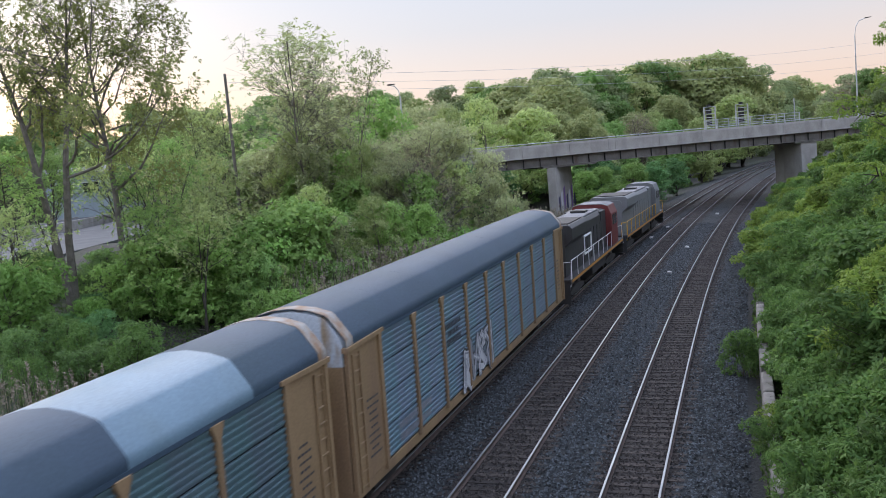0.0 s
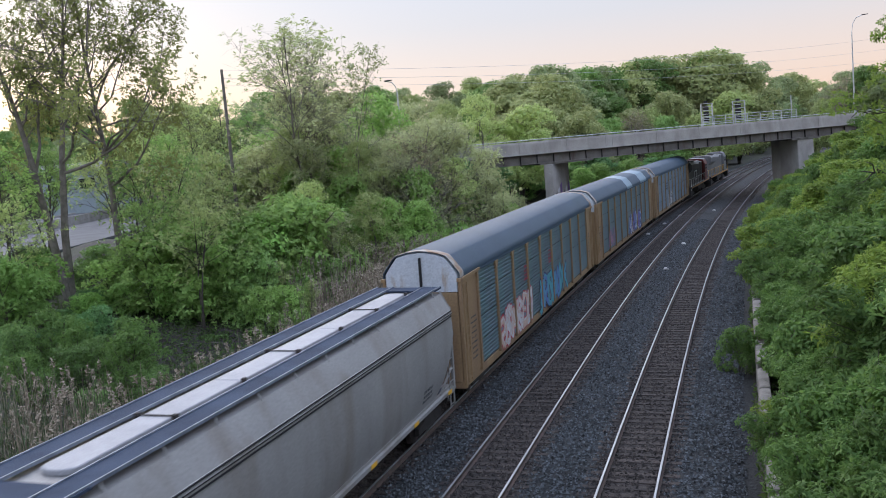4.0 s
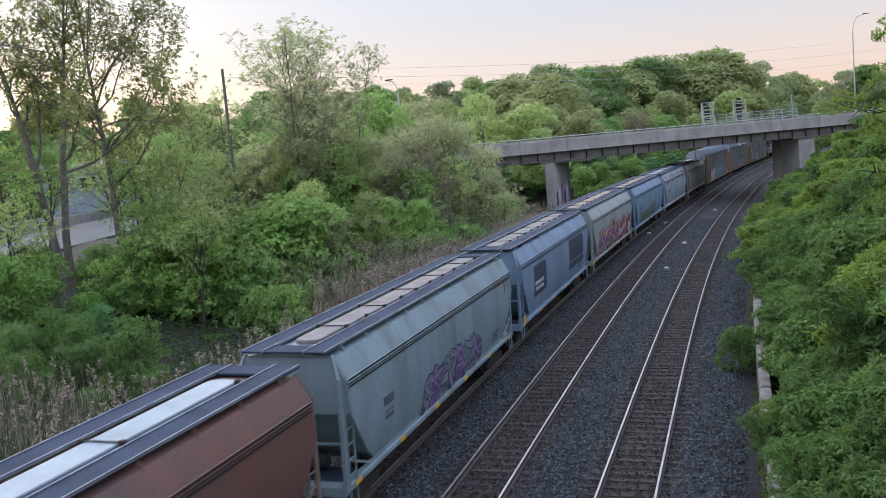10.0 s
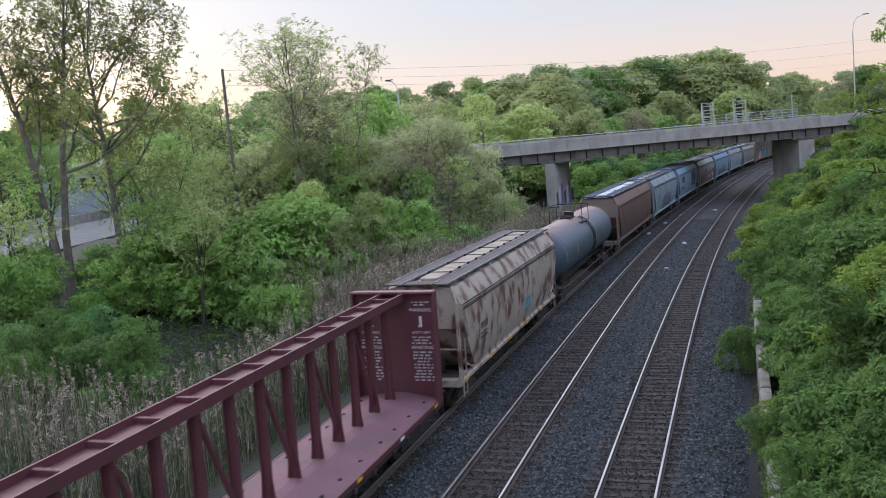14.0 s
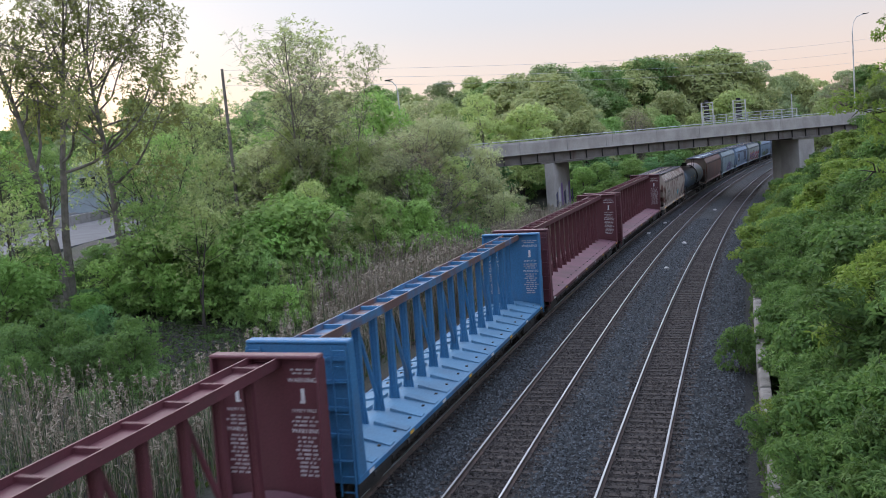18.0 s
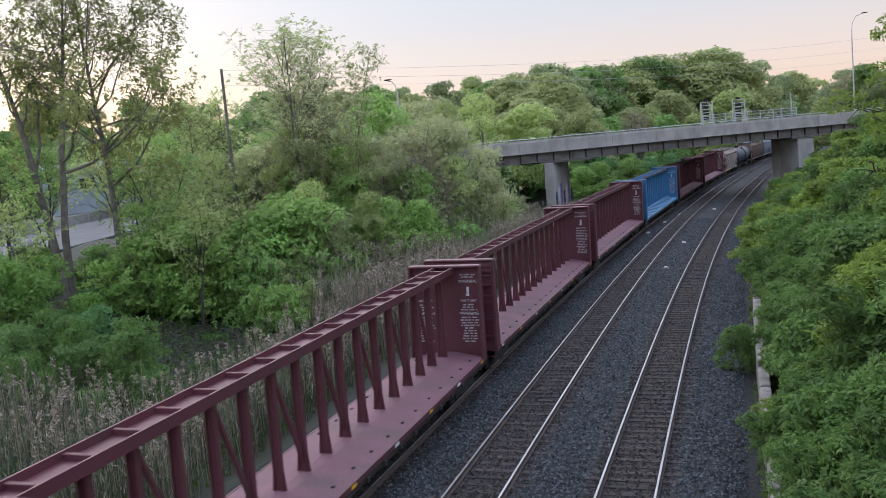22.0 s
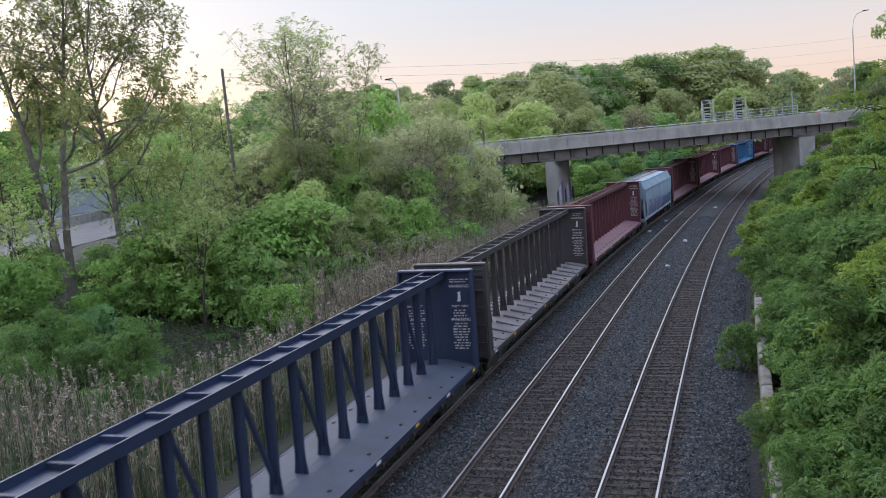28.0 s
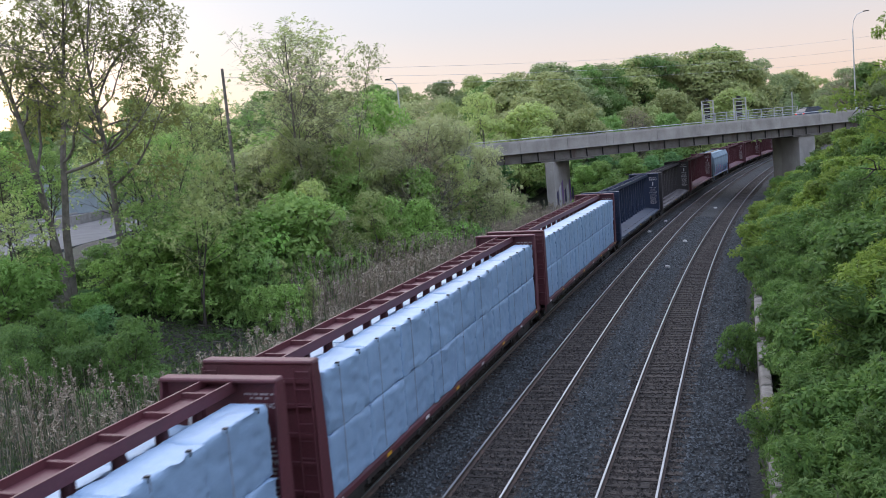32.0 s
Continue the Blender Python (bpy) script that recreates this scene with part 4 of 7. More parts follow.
spray(car, lambda z: hopper_side(z) + 0.004, 168.6 - mid, 175.8 - mid, 1.25, 2.7, ("g_white", "g_black", "g_red", "g_pink", "g_red"), 23, "red and pink graffiti")
spray(car, lambda z: hopper_side(z) + 0.004, 161.6 - mid, 168.2 - mid, 1.25, 2.75, ("g_purple", "g_navy", "g_pink", "g_orange", "g_cream"), 24, "purple and cream graffiti")
side_patch(car, 166.6 - mid, 168.0 - mid, 2.5, 3.1, M["mark_dark"], "company_mark", "dark rectangular mark")
car, mid, half = hopper(9, "slate-grey covered hopper car with two dark side panels", slate, M["hatch_grey"], M["grating"], hatches=5)
side_patch(car, 142.9 - mid, 145.6 - mid, 2.0, 3.45, M["panel_navy"], "dark_panel", "dark painted panel with white lettering")
side_patch(car, 151.7 - mid, 156.2 - mid, 1.9, 3.55, M["panel_navy"], "dark_panel", "large dark painted panel")
bars(car, lambda z: hopper_side(z) + 0.009, 143.1 - mid, 145.0 - mid, 2.2, 2.75, 2, M["mark_white"], 31)
part("yellow_placard", Shape().box(1.475, 1.487, -half + 0.55, -half + 0.95, 1.20, 1.50), M["reflector"], car)
car, mid, half = hopper(10, "pale mint-grey covered hopper car with purple graffiti", mint, M["hatch_grey"], M["grating"], hatches=5)
spray(car, lambda z: hopper_side(z) + 0.004, 127.4 - mid, 134.0 - mid, 1.3, 2.5, ("g_faded", "g_navy", "g_grey", "g_purple", "g_grey"), 25, "grey and purple graffiti")
side_patch(car, half - 2.7, half - 0.5, 3.60, 3.655, rust, "rust_streak", "rust along the eave seam")
side_patch(car, half - 1.5, half - 1.32, 3.2, 3.60, rust, "rust_streak", "run of rust below the seam")
side_patch(car, half - 1.05, half - 0.96, 3.36, 3.60, rust, "rust_streak", "run of rust below the seam")
car, mid, half = hopper(11, "rust-brown covered hopper car with white hatch strip", brown, M["hatch_blue"], M["grating"], hatches=2, dark_ends=paint("tan_brown_end", (0.21, 0.16, 0.13), (0.12, 0.09, 0.075)), reflectors=False)
car, mid, half = hopper(13, "cream covered hopper car blotched with brown rust", blotched, M["hatch_tan"], M["grating_brown"], hatches=6, gap=1.15)
side_patch(car, 72.6 - mid, 73.6 - mid, 1.8, 2.3, M["g_teal"], "company_mark", "small teal mark")
car, mid, half = hopper(20, "white-blue covered hopper car with round roof hatches", white_blue, M["hatch_tan"], M["grating"], round_hatches=True)
spray(car, lambda z: hopper_side(z) + 0.004, -95.6 - mid, -89.2 - mid, 1.2, 2.2, ("g_faded", "g_navy", "g_teal", "g_blue", "g_purple"), 26, "teal, blue and purple graffiti")
spray(car, lambda z: hopper_side(z) + 0.004, -104.8 - mid, -96.4 - mid, 1.25, 2.4, ("g_faded", "g_purple", "g_pink", "g_blue", "g_teal"), 27, "pink, teal and purple graffiti")


# ---- tank car ----
def rust_from_above(m):
    """Rust that has eaten into the paint along the top of a tank and thins out down its sides."""
    n, l = m.node_tree.nodes, m.node_tree.links
    b = n["Principled BSDF"]
    under = b.inputs["Base Color"].links[0].from_socket
    co, cut_z, nz = n.new("ShaderNodeTexCoord"), n.new("ShaderNodeSeparateXYZ"), n.new("ShaderNodeTexNoise")
    l.new(co.outputs["Object"], cut_z.inputs[0])
    l.new(co.outputs["Object"], nz.inputs["Vector"])
    nz.inputs["Scale"].default_value, nz.inputs["Detail"].default_value = 0.55, 8
    top, add, ramp, mix = n.new("ShaderNodeMapRange"), n.new("ShaderNodeMath"), n.new("ShaderNodeMapRange"), n.new("ShaderNodeMix")
    top.inputs[1].default_value, top.inputs[2].default_value, top.inputs[4].default_value = 3.2, 4.15, 0.55
    l.new(cut_z.outputs[2], top.inputs[0])
    l.new(top.outputs[0], add.inputs[0])
    l.new(nz.outputs["Fac"], add.inputs[1])
    ramp.inputs[1].default_value, ramp.inputs[2].default_value, ramp.inputs[4].default_value = 0.76, 1.06, 0.9
    l.new(add.outputs[0], ramp.inputs[0])
    mix.data_type = "RGBA"
    mix.inputs[7].default_value = (0.17, 0.075, 0.06, 1)
    l.new(ramp.outputs[0], mix.inputs[0])
    l.new(under, mix.inputs[6])
    l.new(mix.outputs[2], b.inputs["Base Color"])


def tank_car(index):
    rust_from_above(M["tank"])
    car, L, mid = new_car("tank_car", index, "slate-grey tank car with rusted top")
    half, r, zc = L / 2 - 0.95, 1.48, 2.68
    rings = []
    for y, k in ((-half, 0.05), (-half + 0.05, 0.45), (-half + 0.18, 0.75), (-half + 0.42, 0.94), (-half + 0.75, 1.0), (half - 0.75, 1.0), (half - 0.42, 0.94), (half - 0.18, 0.75), (half - 0.05, 0.45), (half, 0.05)):
        rings.append([(r * k * math.cos(2 * math.pi * i / 40), y, zc + r * k * math.sin(2 * math.pi * i / 40)) for i in range(40)])
    part("tank", Shape().loft(rings), M["tank"], car, smooth=True)
    for y in (-half + 0.95, half - 0.95, 0.55):
        ring = Shape()
        ring.loft([[((r + d) * math.cos(2 * math.pi * i / 32), y + o, zc + (r + d) * math.sin(2 * math.pi * i / 32)) for i in range(32)] for o, d in ((-0.05, 0.0), (-0.05, 0.02), (0.05, 0.02), (0.05, 0.0))], caps=False)
        part("band", ring, M["tank"] if abs(y) > 1 else M["iron"], car)
    part("dome", Shape().tube((0, 0.15, zc + r - 0.1), (0, 0.15, zc + r + 0.30), 0.34, seg=16).tube((0, 0.15, zc + r + 0.30), (0, 0.15, zc + r + 0.36), 0.38, seg=16), M["dark_steel"], car, smooth=True)
    part("manway", Shape().tube((0, -0.85, zc + r - 0.05), (0, -0.85, zc + r + 0.12), 0.36, seg=14).beam((-0.3, -0.85, zc + r + 0.16), (0.4, -0.85, zc + r + 0.16), 0.07, 0.06), M["dark_steel"], car)
    part("platform", Shape().box(0.3, 1.05, -0.9, 1.3, zc + r - 0.28, zc + r - 0.23).box(-1.05, -0.3, -0.9, 1.3, zc + r - 0.28, zc + r - 0.23), M["dark_steel"], car)
    rail = Shape()
    zt = zc + r + 0.75
    for x in (-1.05, 1.05):
        for y in (-0.9, 1.3):
            rail.tube((x, y, zc + r - 0.3), (x, y, zt), 0.025, seg=6)
        if x < 0:
            rail.path([(x, -0.9, zt), (x, 1.3, zt)], 0.025)
            rail.path([(x, -0.9, zt - 0.45), (x, 1.3, zt - 0.45)], 0.02)
    rail.path([(-1.05, 1.3, zt), (1.05, 1.3, zt)], 0.025).path([(-1.05, -0.9, zt), (-0.4, -0.9, zt)], 0.025)
    part("handrail", rail, M["dark_steel"], car)
    lad = Shape()
    for y in (0.3, 0.72):
        lad.path([((r + 0.12) * math.cos(a), y, zc + (r + 0.12) * math.sin(a)) for a in np.linspace(1.2, -0.75, 9)], 0.03)
    for a in np.linspace(1.1, -0.7, 9):
        lad.tube(((r + 0.12) * math.cos(a), 0.3, zc + (r + 0.12) * math.sin(a)), ((r + 0.12) * math.cos(a), 0.72, zc + (r + 0.12) * math.sin(a)), 0.02, seg=5)
    part("ladder", lad, M["dark_steel"], car)
    part("centre_sill", Shape().box(-0.35, 0.35, -half - 0.3, half + 0.3, 0.8, 1.15), M["iron"], car)
    for e in (-1, 1):
        part("end_platform", Shape().box(-1.4, 1.4, *sorted((e * (half - 0.4), e * (half + 0.45))), 1.05, 1.12), M["dark_steel"], car)
        part("saddle", Shape().box(-1.0, 1.0, *sorted((e * (half - 2.0), e * (half - 1.3))), 1.1, 1.75), M["dark_steel"], car)
        part("end_rail", Shape().path([(1.4, e * (half + 0.4), 1.1), (1.4, e * (half + 0.4), 2.0), (-1.4, e * (half + 0.4), 2.0), (-1.4, e * (half + 0.4), 1.1)], 0.025), M["dark_steel"], car)
        add_truck(car, e * (half - 1.6))
    for side in (-1, 1):
        grab = Shape().path([(side * 1.45, -half - 0.3, 1.12), (side * 1.45, half + 0.3, 1.12)], 0.025)
        for y in np.linspace(-half + 0.5, half - 0.5, 5):
            grab.tube((side * 1.45, float(y), 1.12), (side * 1.1, float(y), 1.45), 0.018, seg=5)
        part("side_rail", grab, M["wheel"], car)
    for y in np.linspace(-half + 0.9, half - 0.9, 6):
        s = Shape()
        s.loft([[((r + 0.008) * math.cos(a), float(y) + d, zc + (r + 0.008) * math.sin(a)) for a in np.linspace(-0.18, 0.22, 6)] for d in (-0.05, 0.05)], caps=False, closed=False)
        part("reflector", s, M["reflector"], car)
    for k in range(9):
        y = -half + 1.1 + 0.27 * k + (0.25 if k > 3 else 0)
        s = Shape().loft([[((r + 0.008) * math.cos(a), y + d, zc + (r + 0.008) * math.sin(a)) for a in np.linspace(1.36, 1.49, 4)] for d in (0, 0.17)], caps=False, closed=False)
        part("lettering", s, M["hatch_tan"], car, "faded yellow lettering")
    add_ends(car, L)


tank_car(12)


def word_mesh(text, size):
    """A word as a flat mesh, set in the built-in font."""
    cu = bpy.data.curves.new("word", "FONT")
    cu.body, cu.size, cu.align_x = text, size, "CENTER"
    ob = new("word", cu)
    me = bpy.data.meshes.new_from_object(ob.evaluated_get(bpy.context.evaluated_depsgraph_get()))
    bpy.data.objects.remove(ob)
    return me


WORDS = {"WARNING": word_mesh("WARNING", 0.16), "SAFETY FIRST": word_mesh("SAFETY FIRST", 0.11)}


# ---- centre-beam lumber cars ----
def centerbeam(index, label, skin, deck, teeth=False, chord=None):
    car, L, mid = new_car("centerbeam_car", index, label)
    half = L / 2 - 0.62
    part("centre_sill", Shape().box(-0.4, 0.4, -half - 0.1, half + 0.1, 0.7, 1.1), M["iron"], car)
    for side in (-1, 1):
        part("deck", Shape().prism([(side * 0.003, 1.12), (side * 1.42, 1.02), (side * 1.42, 1.16), (side * 0.30, 1.34), (side * 0.003, 1.36)], -half + 0.2, half - 0.2), deck, car, "worn sloping floor")
        part("side_sill", Shape().box(side * 1.421, side * 1.47, -half, half, 1.03, 1.175), skin, car)
        part("sill_channel", Shape().box(*sorted((side * 1.32, side * 1.42)), -half, half, 0.86, 1.015), M["iron"], car)
        under = Shape()
        for k in range(14):
            y = -half + 2.6 + k * (2 * half - 5.2) / 13
            under.box(*sorted((side * 0.4, side * 1.42)), y - 0.06, y + 0.06, 0.88, 1.02)
        part("cross_bearer", under, M["iron"], car)
        for k in range(8):
            y = -half + 0.8 + k * (2 * half - 1.6) / 7
            part("reflector", Shape().box(side * 1.471, side * 1.482, y - 0.16, y + 0.16, 1.05, 1.14), M["reflector"] if k % 2 else M["mark_white"], car)
        hook = Shape().box(*sorted((side * 1.05, side * 1.13)), -0.03, 0.06, 1.2, 1.25).mesh("strap_hook")
        winch = Shape().box(*sorted((side * 1.472, side * 1.52)), -0.07, 0.07, 0.88, 1.0).mesh("strap_winch")
        rnd = random.Random(index)
        for k in range(18):
            y = -half + 1.0 + k * (2 * half - 2.0) / 17 + rnd.uniform(-0.15, 0.15)
            part("strap_hook", hook, M["iron"], car).location = (0, y, 0)
            part("strap_winch", winch, M["iron"], car).location = (0, y, 0)
        if teeth:
            for k in range(17):
                y = -half + 1.2 + k * (2 * half - 2.4) / 16
                part("riser", Shape().prism([(side * 0.35, 1.33), (side * 1.38, 1.17), (side * 1.38, 1.20), (side * 0.35, 1.44)], y - 0.12, y + 0.22), deck, car)
    n = 17
    inner = half - 0.55
    post = Shape()
    for side in (-1, 1):
        post.prism([(side * 0.0, 4.5), (side * 0.17, 4.5), (side * 0.10, 4.1), (side * 0.10, 2.2), (side * 0.19, 1.33), (side * 0.0, 1.33)], -0.035, 0.035)
        post.box(*sorted((side * 0.085, side * 0.112)), -0.085, 0.085, 1.34, 4.5)
    pm = post.mesh("post", 0.008)
    pm.materials.append(skin)
    ys = [-inner + 0.5 + k * (2 * inner - 1.0) / (n - 1) for k in range(n)]
    for y in ys:
        o = new("post", pm)
        o.parent, o.location = car, (0, y, 0)
    for k, (a, b) in enumerate(zip(ys, ys[1:])):
        if k % 2 == 0:
            part("brace", Shape().beam((0.0, a, 4.45), (0.0, b, 1.6), 0.09, 0.10, (1, 0, 0)), skin, car)
    top = Shape().box(-0.36, 0.36, -half + 0.05, half - 0.05, 4.50, 4.54)
    part("top_plate", top, chord or skin, car)
    for side in (-1, 1):
        part("top_flange", Shape().prism([(side * 0.361, 4.44), (side * 0.40, 4.44), (side * 0.41, 4.70), (side * 0.361, 4.70)], -half + 0.05, half - 0.05), chord or skin, car)
    for y in ys:
        part("top_rib", Shape().box(-0.359, 0.359, y - 0.04, y + 0.04, 4.541, 4.66), skin, car)
    for e in (-1, 1):
        y0, y1 = sorted((e * half, e * (half - 0.10)))
        part("bulkhead", Shape().box(-1.42, 1.42, y0, y1, 1.0, 4.66), skin, car, bevel=0.02)
        for side in (-1, 1):
            fr = Shape().prism([(e * (half + 0.02), 1.0), (e * (half - 0.55), 1.0), (e * (half - 0.34), 4.3), (e * (half - 0.3), 4.72), (e * (half + 0.02), 4.72)], side * 1.38, side * 1.46, "x")
            part("bulkhead_side", fr, skin, car, bevel=0.02)
        part("bulkhead_top", Shape().box(-1.45, 1.45, *sorted((e * (half + 0.04), e * (half - 0.34))), 4.661, 4.76), skin, car, bevel=0.03)
        for z in (1.6, 2.3, 3.0, 3.7, 4.3):
            part("bulkhead_rib", Shape().box(-1.38, 1.38, *sorted((e * (half + 0.001), e * (half + 0.09))), z - 0.05, z + 0.05), skin, car)
        for side in (-1, 1):
            add_ladder(car, side * 1.2, e * (half + 0.11), 0.7, 4.6, skin, False, 0.4)
            if e > 0:
                a, b = sorted((side * 0.52, side * 1.28))
                bars(car, half - 0.106, a, b, 1.7, 2.75, 10, M["stencil"], index * 5 + side, "lettering", "y", "rows of white stencilled writing", 0.5)
                bars(car, half - 0.106, a, b, 2.95, 3.25, 3, M["stencil"], index * 5 + side + 9, "lettering", "y", "rows of white stencilled writing", 0.5)
                bars(car, half - 0.106, a, b, 4.24, 4.42, 2, M["stencil"], index * 7 + side, "lettering", "y", "rows of white stencilled writing", 0.5)
                for word, z in (("WARNING", 4.06), ("SAFETY FIRST", 3.32), ("WARNING", 2.80)):
                    part("lettering", WORDS[word], M["mark_white"], car, "white stencilled word").matrix_basis = pose(side * 0.9, half - 0.106, z, 90, 0, 0)
                part("symbol", Shape().box(side * 0.84, side * 0.94, half - 0.112, half - 0.1035, 3.58, 3.90).box(side * 0.80, side * 0.94, half - 0.112, half - 0.1035, 3.54, 3.60), M["mark_white"], car)
        add_truck(car, e * (half - 1.9))
    add_ends(car, L)
    return car, mid, half


RED = "empty maroon centre-beam lumber car with worn deck"
for k in (14, 15, 17, 18, 19, 21):
    centerbeam(k, RED, M["maroon"], M["maroon_deck"])
centerbeam(16, "empty bright blue centre-beam lumber car", M["blue"], M["blue_deck"], True, M["blue_top"])
centerbeam(22, "empty charcoal centre-beam lumber car", M["char"], M["char_deck"], True)
centerbeam(23, "empty navy centre-beam lumber car", M["navy"], M["navy_deck"])


def bundle_mesh(w, l, h, seed):
    """A plastic-wrapped stack of boards: a soft box with sagging, creased faces."""
    n = 15
    bm = bmesh.new()
    bmesh.ops.create_cube(bm, size=1)
    bmesh.ops.subdivide_edges(bm, edges=bm.edges[:], cuts=n, use_grid_fill=True)
    for v in bm.verts:
        p = v.co.copy()
        q = Vector((p.x * w, p.y * l, p.z * h))
        pull = abs(noise.noise(Vector((q.x, q.y * 1.5 + q.z * 1.1, q.z * 3.4 - q.y * 1.9)) + Vector((0, seed * 3.3, 0))))       # taut folds run slantwise
        flat = noise.noise(q * 1.3 + Vector((seed * 7.1, 0, 0))) * 0.03 - max(0.0, 0.14 - pull) * 0.42
        edge = max(abs(p.x), abs(p.y), abs(p.z)) - 0.5
        r = 1 - 0.03 * (sorted((abs(p.x), abs(p.y), abs(p.z)))[1] > 0.49)
        v.co = Vector((q.x * r + (flat if abs(p.x) > 0.49 else 0), q.y * r, q.z * r + (flat * 0.6 if p.z > 0.49 else 0)))
    me = bpy.data.meshes.new("bundle")
    bm.to_mesh(me)
    bm.free()
    me.materials.append(M["wrap"])
    me.shade_smooth()
    me.set_sharp_from_angle(angle=radians(50))
    return me


def loaded(index):
    car, mid, half = centerbeam(index, "maroon centre-beam car loaded with white-wrapped lumber", M["maroon"], M["maroon_deck"])
    run = 2 * (half - 0.62)
    n = 9
    l = run / n
    meshes = [bundle_mesh(0.92, l + 0.03, 1.57, index * 10 + k) for k in range(4)]
    rnd = random.Random(index)
    for side in (-1, 1):
        load = thing("lumber_load", "stacked lumber bundles in white plastic wrap on the car", "lumber", "lumber loads")
        for k in range(n):
            for tier in range(2):
                o = new("lumber_pack", rnd.choice(meshes))
                o.parent = load
                low = 1.0 if side > 0 else 0.84      # the far side is stacked lower
                o.scale.z = low
                o.location = (side * (0.95 + rnd.uniform(-0.015, 0.02)), -run / 2 + l * (k + 0.5), 1.19 + (0.79 + tier * 1.575) * low)
                o.rotation_euler = (0, 0, rnd.choice((0, math.pi)))
        for k in range(2 * n):
            y = -run / 2 + l * (k / 2 + 0.3)
            if side < 0:
                break
            if k % 2 == 0:
                part("strap", Shape().box(1.452, 1.458, y - 0.012, y + 0.012, 1.35, 4.26), M["g_grey"], load, "thin grey strap down the wrapped side")
            part("strap", Shape().box(*sorted((side * 1.435, side * 1.447)), y - 0.018, y + 0.018, 4.26, 4.36).box(*sorted((side * 1.36, side * 1.45)), y - 0.04, y + 0.04, 4.345, 4.38), M["strap"], load)
        TRAIN.append((load, mid))


for k in (24, 25, 26):
    loaded(k)


# ---- locomotives ----
def locomotive(index, label, hood, cab, stripe, rail_paint, roof):
    car, L, mid = new_car("diesel_locomotive", index, label)
    half = L / 2 - 0.5
    part("frame", Shape().box(-1.5, 1.5, -half, half, 1.35, 1.62), M["loco_black"], car, bevel=0.02)
    part("side_stripe", Shape().box(1.501, 1.51, -half + 0.4, half - 0.4, 1.42, 1.56).box(-1.51, -1.501, -half + 0.4, half - 0.4, 1.42, 1.56), stripe, car, "coloured stripe along the frame")
    part("fuel_tank", Shape().prism([(-1.35, 1.3), (1.35, 1.3), (1.35, 0.75), (0.9, 0.42), (-0.9, 0.42), (-1.35, 0.75)], -2.6, 2.6), M["iron"], car, bevel=0.04)
    part("hood", Shape().prism([(-1.05, 1.62), (1.05, 1.62), (1.05, 4.1), (0.85, 4.35), (-0.85, 4.35), (-1.05, 4.1)], -half + 0.9, half - 5.4), hood, car, bevel=0.02)
    part("radiator", Shape().prism([(-1.05, 3.3), (1.05, 3.3), (1.5, 3.75), (1.5, 4.4), (1.3, 4.6), (-1.3, 4.6), (-1.5, 4.4), (-1.5, 3.75)], -half + 1.0, -half + 6.0), hood, car, bevel=0.03)
    part("radiator_screen", Shape().box(-1.2, 1.2, -half + 1.5, -half + 5.5, 4.601, 4.66), M["dark_steel"], car)
    for k in range(4):
        y = -half + 6.6 + k * (2 * half - 13.2) / 4
        part("roof_hatch", Shape().box(-0.8, 0.8, y, y + (2 * half - 13.6) / 4, 4.351, 4.47), roof, car, bevel=0.03)
    part("exhaust", Shape().box(-0.5, 0.5, 0.2, 1.2, 4.471, 4.6), M["dark_steel"], car)
    for k in range(8):
        y = -half + 6.5 + k * 1.25
        if y < half - 6.6:
            part("hood_door", Shape().box(1.051, 1.075, y, y + 1.1, 1.75, 3.6), hood, car)
    part("inverter_cabinet", Shape().box(-1.45, 1.1, half - 7.4, half - 5.5, 1.63, 4.3), hood, car, bevel=0.03)
    part("cab", Shape().prism([(-1.5, 1.63), (1.5, 1.63), (1.5, 3.9), (1.25, 4.5), (0.8, 4.62), (-0.8, 4.62), (-1.25, 4.5), (-1.5, 3.9)], half - 5.39, half - 2.6), cab, car, bevel=0.03)
    part("cab_roof", Shape().prism([(1.26, 4.52), (0.82, 4.66), (-0.82, 4.66), (-1.26, 4.52), (-0.8, 4.63), (0.8, 4.63)], half - 5.4, half - 2.58), roof, car)
    for side in (-1, 1):
        for y in (half - 4.9, half - 3.9):
            part("cab_window", Shape().box(side * 1.501, side * 1.512, y, y + 0.8, 3.1, 3.8), M["glass"], car)
    for x in (-0.95, 0.15):
        part("windscreen", Shape().box(x, x + 0.8, half - 2.61, half - 2.585, 3.2, 3.9), M["glass"], car)
        part("rear_window", Shape().box(x, x + 0.4, half - 5.42, half - 5.395, 3.3, 3.9), M["glass"], car)
    part("nose", Shape().prism([(half - 2.59, 1.63), (half - 0.9, 1.63), (half - 0.95, 2.7), (half - 1.5, 3.1), (half - 2.59, 3.15)], -0.95, 0.95, "x"), cab, car, bevel=0.04)
    part("headlight", Shape().tube((-0.15, half - 2.6, 4.25), (-0.15, half - 2.5, 4.25), 0.11).tube((0.15, half - 2.6, 4.25), (0.15, half - 2.5, 4.25), 0.11), M["mark_white"], car)
    for e in (-1, 1):
        part("pilot", Shape().box(-1.45, 1.45, *sorted((e * (half - 0.05), e * half)), 0.25, 1.35), M["loco_black"], car)
        add_truck(car, e * (half - 3.9), TRUCK3)
        st = Shape()
        for z in (0.4, 0.75, 1.1):
            for side in (-1, 1):
                st.box(*sorted((side * 1.1, side * 1.5)), *sorted((e * (half - 0.35), e * (half - 0.06))), z, z + 0.04)
        part("steps", st, M["dark_steel"], car)
